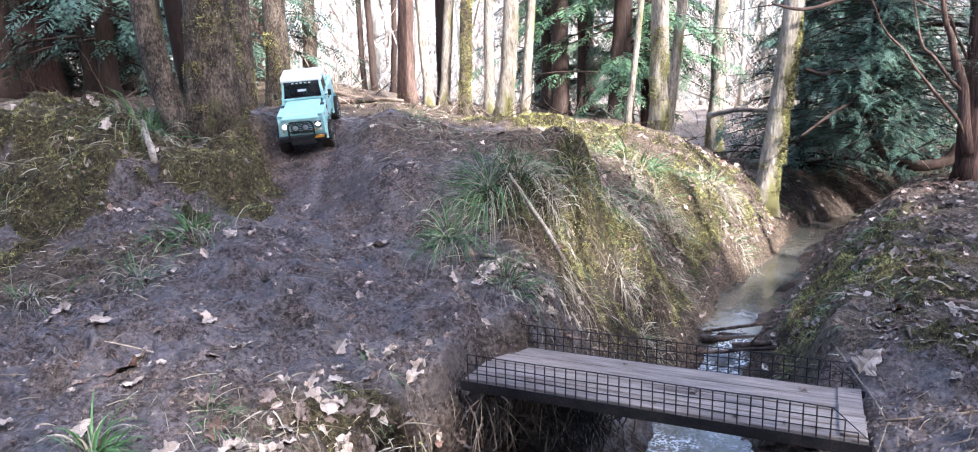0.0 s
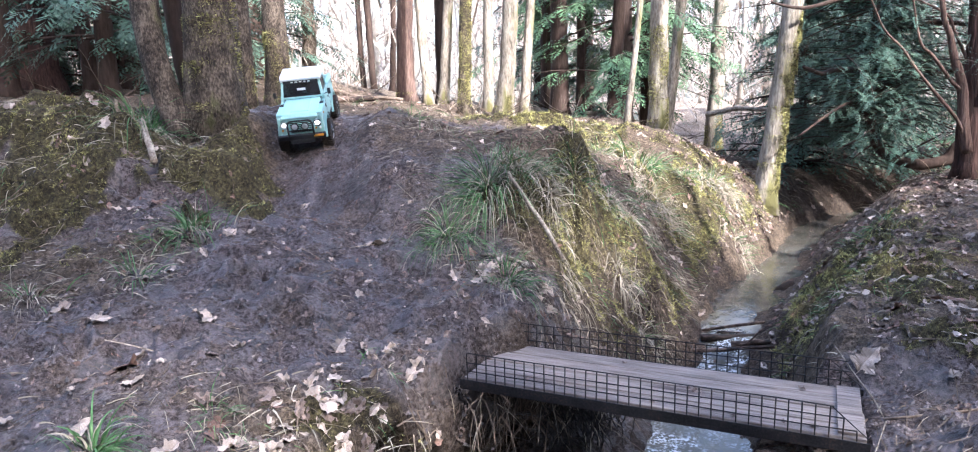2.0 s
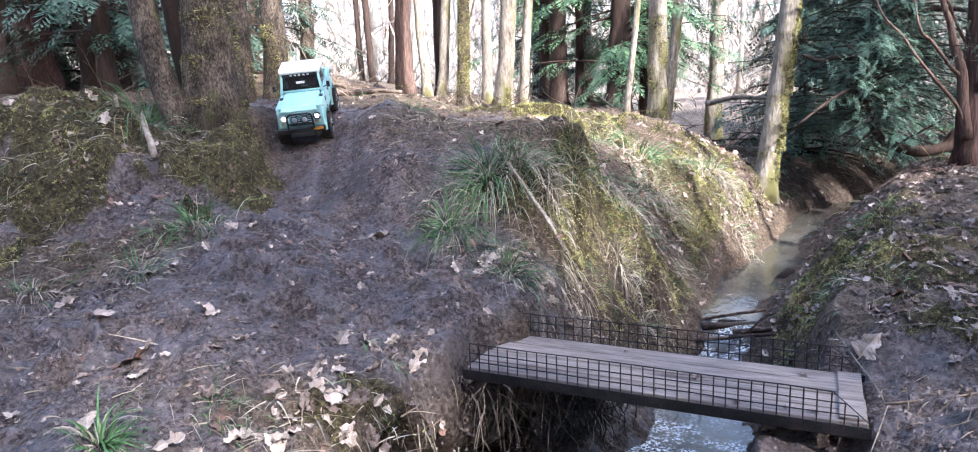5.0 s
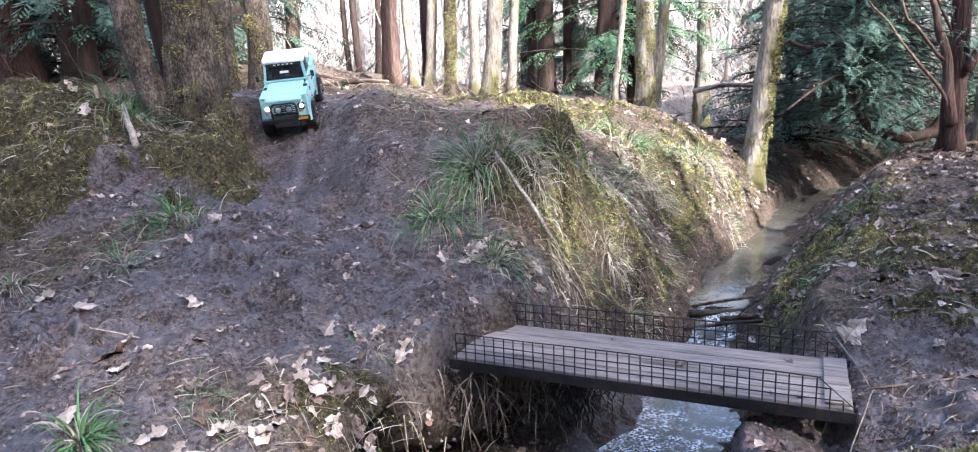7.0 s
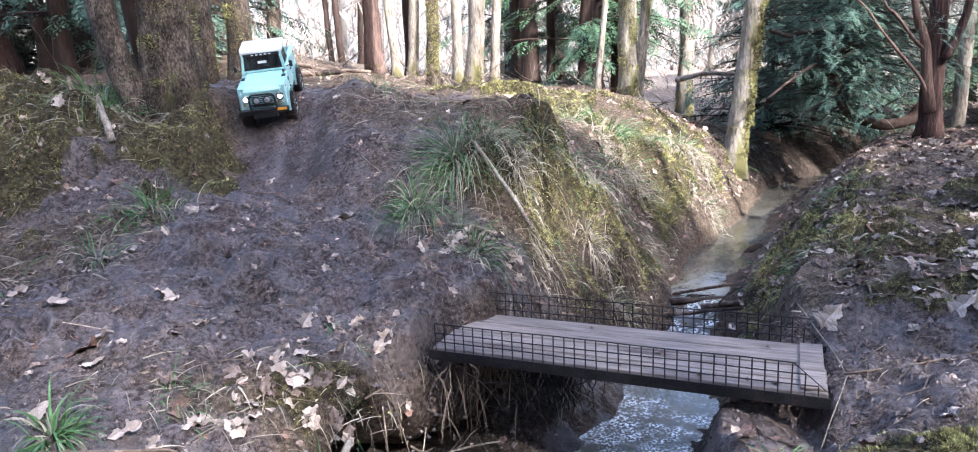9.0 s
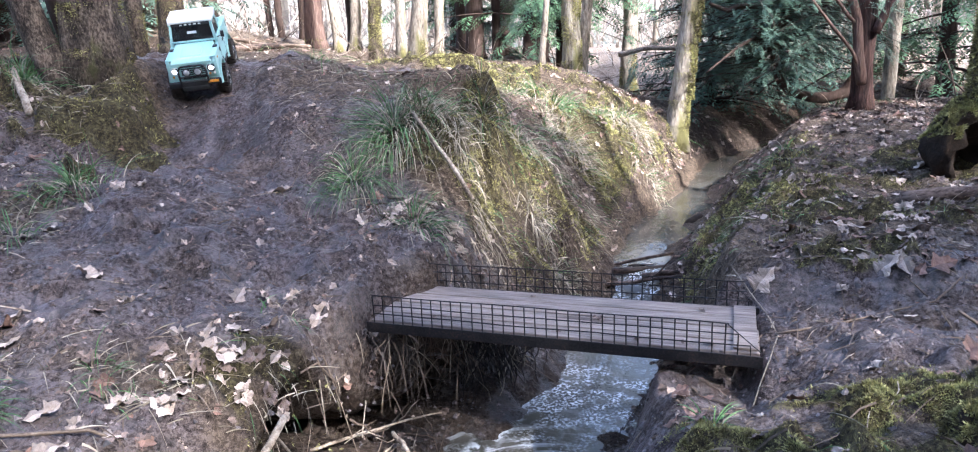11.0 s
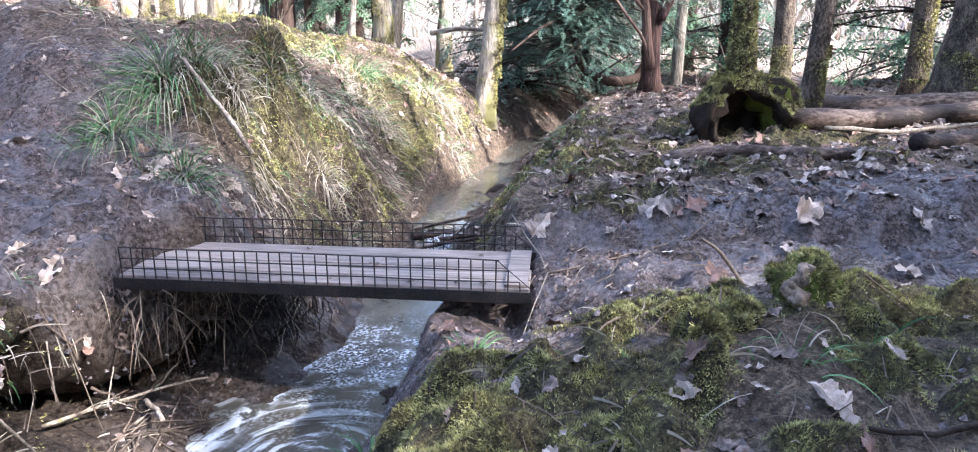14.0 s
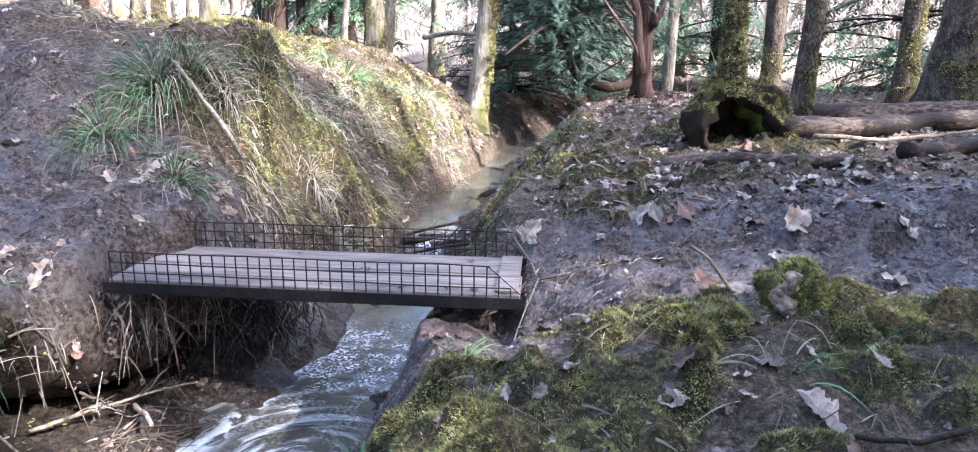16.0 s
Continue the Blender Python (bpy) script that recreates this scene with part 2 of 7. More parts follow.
def tube(pts, radii, n=8, wob=0.0, seed=0, flare=None):
    """Verts and faces of a tube along points, closed at both ends, with uneven rings."""
    rnd = random.Random(seed)
    pts = [Vector(p) for p in pts]
    V, F = [], []
    ref = Vector((0.3, 0.9, 0.1))
    for i, p in enumerate(pts):
        d = (pts[min(i + 1, len(pts) - 1)] - pts[max(i - 1, 0)]).normalized()
        u = d.cross(ref).normalized()
        w = d.cross(u)
        for k in range(n):
            a = 2 * math.pi * k / n
            r = radii[i] * (1 + wob * noise.noise(Vector((math.cos(a) * 1.3 + seed, math.sin(a) * 1.3, i * 0.35))))
            if flare:
                r *= flare(i, a)
            V.append(p + (u * math.cos(a) + w * math.sin(a)) * r)
    for i in range(len(pts) - 1):
        for k in range(n):
            k2 = (k + 1) % n
            F.append((i * n + k, i * n + k2, (i + 1) * n + k2, (i + 1) * n + k))
    F.append(tuple(range(n))[::-1])
    F.append(tuple((len(pts) - 1) * n + k for k in range(n)))
    return V, F


class Heap:
    """Collects many small pieces into one mesh."""

    def __init__(self):
        self.v, self.f, self.i = [], [], []

    def add(self, v, f, mat=0):
        o = len(self.v)
        self.v.extend(v)
        self.f.extend(tuple(k + o for k in q) for q in f)
        self.i.extend([mat] * len(f))

    def make(self, name, mats, parent=None, label="", smooth=True):
        return link_mesh(name, self.v, self.f, None, parent, label, smooth, mats, self.i)


# ---- ground ----
STREAM = np.array([   # x, y, half width, left shelf, left rise, right rise, water level
    (-4.5, -14.0, 0.30, 0.28, 0.3, 0.4, -0.21), (-0.85, -0.90, 0.20, 0.28, 0.24, 0.35, -0.195), (-0.42, 0.50, 0.19, 0.28, 0.24, 0.35, -0.195),
    (-0.17, 1.05, 0.17, 0.20, 0.16, 0.35, -0.192), (0.04, 1.52, 0.16, 0.16, 0.14, 0.28, -0.19),
    (0.15, 1.70, 0.15, 0.13, 0.15, 0.25, -0.19), (0.25, 1.86, 0.14, 0.07, 0.16, 0.22, -0.19),
    (0.38, 2.06, 0.16, 0.05, 0.24, 0.22, -0.185), (0.50, 2.36, 0.16, 0.05, 0.36, 0.28, -0.18), (0.64, 2.62, 0.11, 0.04, 0.44, 0.34, -0.165),
    (0.73, 2.80, 0.10, 0.03, 0.48, 0.40, -0.075), (0.85, 3.12, 0.12, 0.03, 0.48, 0.42, -0.06),
    (1.06, 3.50, 0.16, 0.02, 0.44, 0.42, -0.055), (1.23, 3.80, 0.13, 0.01, 0.30, 0.42, -0.05), (1.45, 4.20, 0.10, 0.0, 0.24, 0.42, -0.045),
    (1.93, 5.05, 0.13, 0.0, 0.34, 0.46, -0.04), (2.45, 5.50, 0.13, 0.0, 0.34, 0.45, -0.035),
    (3.80, 5.95, 0.18, 0.02, 0.40, 0.60, -0.02), (9.00, 8.0, 0.30, 0.10, 0.60, 1.00, 0.05)])


def sstep(t):
    t = np.clip(t, 0, 1)
    return t * t * (3 - 2 * t)


def hash2(ix, iy, seed):
    h = (ix.astype(np.int64) * 374761393 + iy.astype(np.int64) * 668265263 + seed * 974634777) & 0x7FFFFFFF
    h = ((h ^ (h >> 13)) * 1274126177) & 0x7FFFFFFF
    return ((h ^ (h >> 16)) & 0xFFFF) / 65535.0


def vnoise(x, y, scale, seed=0):
    """Smooth value noise from -1 to 1; scale in metres."""
    x, y = x / scale + 1000.3, y / scale + 1000.7
    ix, iy = np.floor(x), np.floor(y)
    fx, fy = sstep(x - ix), sstep(y - iy)
    a, b = hash2(ix, iy, seed), hash2(ix + 1, iy, seed)
    c, d = hash2(ix, iy + 1, seed), hash2(ix + 1, iy + 1, seed)
    return ((a + (b - a) * fx) * (1 - fy) + (c + (d - c) * fx) * fy) * 2 - 1


def bump_at(x, y, cx, cy, rx, ry, h):
    return h * np.exp(-((x - cx) / rx) ** 2 - ((y - cy) / ry) ** 2)


def stream_at(x, y):
    """Signed distance from the middle line (left negative) and the stream's numbers there."""
    best = np.full(x.shape, 1e9)
    side = np.zeros(x.shape)
    vals = np.zeros((5,) + x.shape)
    for a, b in zip(STREAM[:-1], STREAM[1:]):
        dx, dy = b[0] - a[0], b[1] - a[1]
        L2 = dx * dx + dy * dy
        t = np.clip(((x - a[0]) * dx + (y - a[1]) * dy) / L2, 0, 1)
        ox, oy = x - a[0] - t * dx, y - a[1] - t * dy
        d = np.hypot(ox, oy)
        w = d < best
        best = np.where(w, d, best)
        side = np.where(w, np.sign(dy * ox - dx * oy), side)
        for k in range(5):
            vals[k] = np.where(w, a[2 + k] + (b[2 + k] - a[2 + k]) * t, vals[k])
    return best, side, vals


_tr = random.Random(314)
PITS = [(_tr.uniform(-1.7, 0.05), _tr.uniform(1.45, 2.7), _tr.uniform(0.02, 0.055), _tr.uniform(1.0, 1.9), _tr.uniform(0, 3.1), _tr.uniform(0.009, 0.024)) for _ in range(110)]
PITS += [(_tr.uniform(0.55, 2.1), _tr.uniform(1.15, 1.85), _tr.uniform(0.02, 0.05), _tr.uniform(1.0, 1.9), _tr.uniform(0, 3.1), _tr.uniform(0.007, 0.018)) for _ in range(60)]


HUMMOCKS = [(_tr.uniform(-0.12, 0.48), _tr.uniform(2.42, 3.1), _tr.uniform(0.04, 0.09), _tr.uniform(-0.03, 0.06)) for _ in range(44)]
HUMMOCKS += [(_tr.uniform(0.3, 1.45), _tr.uniform(3.2, 4.5), _tr.uniform(0.07, 0.14), _tr.uniform(-0.02, 0.05)) for _ in range(34)]
HUMMOCKS += [(_tr.uniform(-2.4, -1.35), _tr.uniform(2.3, 3.0), _tr.uniform(0.05, 0.11), _tr.uniform(-0.03, 0.075)) for _ in range(38)]
HUMMOCKS += [(_tr.uniform(0.35, 1.4), _tr.uniform(0.7, 1.15), _tr.uniform(0.02, 0.06), _tr.uniform(-0.018, 0.026)) for _ in range(50)]


def trodden(x, y):
    """Depth of the old footprints and slips in the soft mud, with a pushed-up rim."""
    out = np.zeros(x.shape)
    for cx, cy, r, el, a, h in PITS:
        near = (np.abs(x - cx) < 0.3) & (np.abs(y - cy) < 0.3)
        if not near.any():
            continue
        ox, oy = x[near] - cx, y[near] - cy
        u, w = (ox * math.cos(a) + oy * math.sin(a)) / (r * el), (oy * math.cos(a) - ox * math.sin(a)) / r
        q = u * u + w * w
        out[near] += h * (1.2 * np.exp(-q ** 2) - 0.55 * np.exp(-((np.sqrt(q) - 1.35) / 0.4) ** 2))
    return out


def ground(x, y, detail=True):
    x, y = np.asarray(x, float), np.asarray(y, float)
    calm = 1 - 0.75 * sstep((y - 3.6) / 0.8)
    wx, wy = x + calm * (0.05 * vnoise(x, y, 0.35, 5) + 0.02 * vnoise(x, y, 0.11, 6)), y + calm * (0.05 * vnoise(x, y, 0.33, 7) + 0.02 * vnoise(x, y, 0.12, 8))
    dist, side, (hw, shelf, rl, rr, zw) = stream_at(wx, wy)
    d = dist - hw
    # left land: a low muddy flat, a bank with a ramp cut into it, and the wood's floor above
    low = 0.175 + 0.11 * sstep((-x - 0.3) / 0.7) + 0.2 * np.clip(y - 1.65, -0.6, 1.2)
    cut = sstep((x + 1.32) / 0.18) * sstep((-0.55 - x) / 0.25)
    y0 = 2.45 - 0.20 * sstep((x + 0.9) / 0.5) + 0.22 * cut
    wide = 0.95 - 0.05 * sstep((x + 0.9) / 0.5) - 0.22 * cut
    rise = sstep((wy + 0.6 * (y - wy) - y0) / wide)
    left = low * (1 - rise) + (0.735 + 0.095 * sstep((-x - 0.2) / 0.9)) * rise
    groove = sstep((x + 1.28) / 0.12) * sstep((-0.70 - x) / 0.12) * sstep((y - 2.45) / 0.3) * sstep((3.9 - y) / 0.4)
    left = left - 0.045 * groove - 0.018 * groove * (np.exp(-((x + 1.09) / 0.035) ** 2) + np.exp(-((x + 0.90) / 0.035) ** 2))
    left += 0.012 * sstep((x + 1.05) / 0.12) * sstep((-0.6 - x) / 0.2) * sstep((y - 2.7) / 0.3) * sstep((3.7 - y) / 0.4)
    left += bump_at(x, y, 0.10, 4.3, 0.3, 0.2, 0.06) + bump_at(x, y, -1.62, 2.6, 0.35, 0.3, 0.06) + bump_at(x, y, -2.05, 2.85, 0.42, 0.36, 0.19)
    left += 0.03 * vnoise(x, y, 0.5, 1) * sstep((y - 2.9) / 1.5) + 0.05 * vnoise(x, y, 1.7, 2) * sstep((y - 4) / 2)
    left -= 0.37 * sstep((x + 0.1) / 1.05) * (1 - 0.9 * sstep((y - 4.25) / 0.8))
    left -= 0.30 * sstep((x - 0.75) / 0.8) * sstep((y - 4.0) / 0.7) * (1 - sstep((y - 9) / 4))
    left -= 0.13 * sstep((x - 1.65) / 0.4) * sstep((y - 4.9) / 0.3) * (1 - sstep((y - 8) / 3))
    # right land
    left += 0.07 * np.clip(y - 3.5, 0, 5) * sstep((-x - 0.6) / 2.5)
    right = 0.23 + 0.075 * np.clip(x - 0.9, -1, 1.0) + 0.03 * np.clip(y - 1.6, -1, 0.9)
    right += bump_at(x, y, 0.82, 0.98, 0.22, 0.16, 0.05) + 0.025 * vnoise(x, y, 0.6, 3)
    zl = zw + 0.05 * np.clip(d / np.maximum(shelf, 0.01), 0, 1) + (left - zw - 0.05) * (0.6 * sstep((d - shelf) / rl) + 0.4 * np.clip((d - shelf) / rl, 0, 1))
    tr = np.clip(d / rr, 0, 1)
    zr = zw + (right - zw) * (0.5 * sstep(tr) + 0.5 * tr)
    far = sstep((y - 8) / 14)
    zl, zr = zl * (1 - far) + 0.70 * far, zr * (1 - far) + 0.45 * far
    z = np.where(side < 0, zl, zr)
    onbank = sstep(d / 0.12)
    z = z + onbank * (bump_at(x, y, 0.36, 2.80, 0.14, 0.16, 0.05) + bump_at(x, y, 0.88, 3.95, 0.20, 0.2, 0.06) + bump_at(x, y, 0.38, 3.15, 0.10, 0.12, 0.06) - bump_at(x, y, 0.62, 3.46, 0.11, 0.13, 0.07) + bump_at(x, y, 0.55, 3.88, 0.16, 0.16, 0.06) + bump_at(x, y, -0.17, 2.62, 0.13, 0.13, 0.08) - bump_at(x, y, 0.36, 3.58, 0.15, 0.2, 0.07) + bump_at(x, y, 1.05, 4.05, 0.16, 0.2, 0.05) + bump_at(x, y, 0.35, 2.66, 0.08, 0.14, 0.15) - bump_at(x, y, 0.19, 3.0, 0.2, 0.25, 0.09) + bump_at(x, y, 0.85, 3.78, 0.12, 0.14, 0.04))
    z = z + onbank * np.where(side < 0, 0.035 * vnoise(x, y, 0.24, 41) * sstep((y - 2.4) / 0.3), 0)
    z = z + np.where(side < 0, bump_at(x, y, -0.27, 1.95, 0.14, 0.14, 0.035), 0) * sstep((d - 0.15) / 0.1)
    # the right bank is dug away beneath the bridge, whose end rests on its lip
    ub, wb = (x - 0.237) * 0.9265 - (y - 1.742) * 0.3762, (x - 0.237) * 0.3762 + (y - 1.742) * 0.9265
    lip = 0.100 + 0.05 * sstep((ub - 0.43) / 0.05) + 0.06 * sstep((ub - 0.5) / 0.25)
    dug = sstep((0.27 - np.abs(wb + 0.03)) / 0.09) * (side >= 0)
    z = z * (1 - dug) + np.minimum(z, lip) * dug
    z = z - np.where(side >= 0, bump_at(x, y, 0.52, 1.36, 0.12, 0.16, 0.06), 0) * onbank
    z = np.where(d < 0, zw - 0.07 * sstep(-d / 0.12), z)
    if detail:
        for cx, cy, r, h in HUMMOCKS:
            z = z + onbank * bump_at(x, y, cx, cy, r, r, h)
        near = 1 / (1 + np.maximum(np.hypot(x, y) - 3, 0) * 0.3)
        rough = 0.6 + 0.8 * sstep(vnoise(x, y, 0.4, 14) + 0.5)
        z = z + 0.014 * vnoise(x, y, 0.16, 11) - 0.012 * np.abs(vnoise(x, y, 0.11, 15))
        flat = sstep((2.75 - y) / 0.3) * sstep(d / 0.1)
        z = z - flat * trodden(x, y)
        z = z + near * rough * (0.009 * vnoise(x, y, 0.065, 12) - 0.010 * np.abs(vnoise(x, y, 0.045, 16)) + 0.007 * vnoise(x, y, 0.024, 13))
    return z


def spread(lo, hi, a, b, fine, grow, back_grow):
    """Positions from lo to hi, closely spaced between a and b and ever wider outside."""
    mid = list(np.arange(a, b, fine))
    out, s, p = [], fine, b
    while p < hi:
        out.append(p)
        s *= grow if s < 0.12 else 1.12
        p += s
    out.append(hi)
    back, s, p = [], fine, a
    while p > lo:
        s *= back_grow
        p -= s
        back.append(max(p, lo))
    return np.array(back[::-1] + mid + out)


def cover(x, y):
    """How much moss, leaf litter and bare wet mud lies at each place, 0 to 1."""
    dist, side, (hw, shelf, rl, rr, zw) = stream_at(x, y)
    d = dist - hw
    n1, n2 = vnoise(x, y, 0.28, 21), vnoise(x, y, 0.07, 22)
    isl, isr = side < 0, side >= 0
    reg = bump_at(x, y, -1.75, 2.7, 0.5, 0.42, 1.2) + bump_at(x, y, -2.25, 2.8, 0.35, 0.4, 1.1) + bump_at(x, y, -1.25, 2.75, 0.22, 0.15, 0.7) + bump_at(x, y, 0.05, 2.6, 0.3, 0.22, 0.62) + bump_at(x, y, 0.26, 2.55, 0.24, 0.22, 0.7)
    reg += bump_at(x, y, 0.34, 2.8, 0.22, 0.25, 0.85) + bump_at(x, y, 0.1, 4.25, 0.4, 0.35, 1.1) + bump_at(x, y, 0.55, 3.6, 0.35, 0.4, 0.6)
    reg += bump_at(x, y, 0.9, 4.2, 0.6, 0.5, 0.7) + bump_at(x, y, -0.95, 1.12, 0.3, 0.15, 0.7) + bump_at(x, y, -0.38, 1.55, 0.40, 0.12, 0.36)
    reg += 0.5 * sstep((x + 0.05) / 0.2) * sstep((y - 2.4) / 0.15) * sstep((5.2 - y) / 0.6) - bump_at(x, y, 0.58, 3.45, 0.14, 0.16, 0.7) - bump_at(x, y, 0.2, 3.55, 0.28, 0.3, 1.0) - bump_at(x, y, -0.3, 3.1, 0.3, 0.3, 0.5)
    reg = np.where(isr, 0, reg)
    rg = bump_at(x, y, 0.68, 0.85, 0.70, 0.28, 0.80) + bump_at(x, y, 0.95, 2.2, 0.22, 0.5, 0.75) + bump_at(x, y, 1.9, 2.1, 0.4, 0.3, 0.45) + bump_at(x, y, 1.3, 2.7, 0.4, 0.7, 0.6) + bump_at(x, y, 0.98, 2.6, 0.2, 0.5, 0.7) + bump_at(x, y, 1.5, 3.3, 0.4, 0.5, 0.4)
    rg += bump_at(x, y, 2.0, 2.7, 0.4, 0.35, 0.6) + bump_at(x, y, 1.45, 2.3, 0.45, 0.35, 0.45) + bump_at(x, y, 0.42, 1.12, 0.16, 0.28, 0.6)
    reg = np.where(isr, rg, reg)
    moss = sstep((reg + 0.7 * n1 + 0.5 * n2 - 0.44) / 0.3) * sstep((d - 0.05) / 0.08) * sstep((reg - 0.08) / 0.2)
    lit = np.where(isr, sstep((y - 1.62) / 0.35) * 0.9 + bump_at(x, y, 0.75, 0.85, 0.7, 0.32, 1.1), 0)
    lit = np.where(isl, sstep((y - 3.6) / 0.8) + sstep((-x - 1.5) / 0.4) * sstep((y - 2.75) / 0.3) + bump_at(x, y, -0.55, 1.5, 0.35, 0.12, 0.7) + bump_at(x, y, -1.5, 2.15, 0.35, 0.3, 0.8) + sstep((x + 0.22) / 0.15) * sstep((y - 2.33) / 0.15), lit)
    lit = lit + np.where(isl, bump_at(x, y, -0.42, 3.25, 0.32, 0.42, 1.1) + bump_at(x, y, -1.27, 2.95, 0.14, 0.35, 1.0), 0)
    lit = lit + 0.9 * sstep((0.35 - y) / 0.8) + 0.8 * sstep((-x - 2.2) / 0.8) + 0.8 * sstep((x - 2.4) / 0.8)
    lit = np.clip(lit + 0.25 * n1, 0, 1) * (1 - moss)
    return moss, lit, np.clip(1 - moss - lit, 0, 1)


gx = spread(-900, 900, -1.9, 2.2, 0.0105, 1.045, 1.045)
gy = spread(-60, 1500, 0.6, 2.7, 0.010, 1.0095, 1.10)
GX, GY = np.meshgrid(gx, gy)
GZ = ground(GX, GY)
# the stream's left bank slumps into rounded slopes
_soft = sstep((GX + 0.45) / 0.3) * sstep((GY - 2.15) / 0.25) * sstep((7.5 - GY) / 1.5) * sstep((4.0 - GX) / 1.0)
_dd, _ss, _vv = stream_at(GX, GY)
_soft = _soft * np.where(_ss < 0, sstep((_dd - _vv[0] - 0.01) / 0.08), 0)
_w = _soft > 0.01
_bx, _by = GX[_w], GY[_w]
_mean = sum(ground(_bx + r * math.cos(a), _by + r * math.sin(a), False) for r, m in ((0.06, 5), (0.13, 7)) for a in np.arange(m) * 2 * math.pi / m) / 12
GZ[_w] += _soft[_w] * (_mean - ground(_bx, _by, False))
_mo, _li, _mu = cover(GX, GY)
_near = 1 / (1 + np.maximum(np.hypot(GX, GY) - 3, 0) * 0.3)
_big = np.where(GX < 0.6, sstep((GY - 2.1) / 0.3), 0.0)
GZ = GZ + _near * _mo * (0.032 * np.clip(1 - 2.2 * np.abs(vnoise(GX, GY, 0.11, 51)), -0.5, 1) + 0.018 * vnoise(GX, GY, 0.045, 52) + _big * 0.045 * np.clip(0.8 - 2.4 * np.abs(vnoise(GX, GY, 0.19, 53)), -0.8, 0.8))
# the bank below the bridge is washed out beneath its turf
_d, _side, (_hw, _sh, _rl, _rr, _zw) = stream_at(GX, GY)
_left = _side < 0
_t = np.where(_left, (_d - _hw - _sh) / _rl, (_d - _hw) / _rr)
_in = np.where(_left, 0.32 * sstep((2.15 - GY) / 0.25), 0.07 * sstep((1.95 - GY) / 0.2) * sstep((GY - 1.2) / 0.3)) * (1 + 0.5 * vnoise(GX, GY, 0.15, 31))
_off = _in * np.exp(-((_t - 0.17) / 0.17) ** 2) * (np.abs(GX) < 1.6)
_h = 1e-3
_nx = (stream_at(GX + _h, GY)[0] - _d) / _h
_ny = (stream_at(GX, GY + _h)[0] - _d) / _h
PX, PY = GX + _nx * _off, GY + _ny * _off
nx, ny = len(gx), len(gy)
me = bpy.data.meshes.new("ground")
idx = np.arange(nx * ny).reshape(ny, nx)
quads = np.stack([idx[:-1, :-1], idx[:-1, 1:], idx[1:, 1:], idx[1:, :-1]], -1).reshape(-1, 4)
me.from_pydata(np.stack([PX, PY, GZ], -1).reshape(-1, 3), [], quads.tolist())
_at = me.attributes.new("cover", "FLOAT_COLOR", "POINT")
# where bank soil and painted shade lie: beside the near water and far ditch
_shaded_bank = (1 - sstep((_d - _hw) / np.where(_left, 0.42, 0.2))) * (sstep((3.2 - GY) / 0.6) + sstep((GY - 4.7) / 0.3))
_at.data.foreach_set("color", np.stack([_mo, _li, _mu, _shaded_bank], -1).reshape(-1))
me.materials.append(ground_material())
me.polygons.foreach_set("use_smooth", [True] * len(me.polygons))
ground_ob = tagged(new("ground", me), "muddy woodland ground with moss and dead leaves", "ground", kind="structure")

_gxl, _gyl = gx.tolist(), gy.tolist()
DRY = _d - _hw


def lookup(grid, x, y):
    """A value of the ground's grid at x, y, between its four nearest points."""
    i = min(max(bisect_at(_gxl, x), 0), nx - 2)
    j = min(max(bisect_at(_gyl, y), 0), ny - 2)
    u, v = (x - _gxl[i]) / (_gxl[i + 1] - _gxl[i]), (y - _gyl[j]) / (_gyl[j + 1] - _gyl[j])
    return float((grid[j, i] * (1 - u) + grid[j, i + 1] * u) * (1 - v) + (grid[j + 1, i] * (1 - u) + grid[j + 1, i + 1] * u) * v)


def bisect_at(seq, v):
    lo, hi = 0, len(seq)
    while lo < hi:
        mid = (lo + hi) // 2
        if seq[mid] <= v:
            lo = mid + 1
        else:
            hi = mid
    return lo - 1


def gz(x, y):
    return lookup(GZ, x, y)


# ---- water ----
SWIRL = (0.14, 1.47)


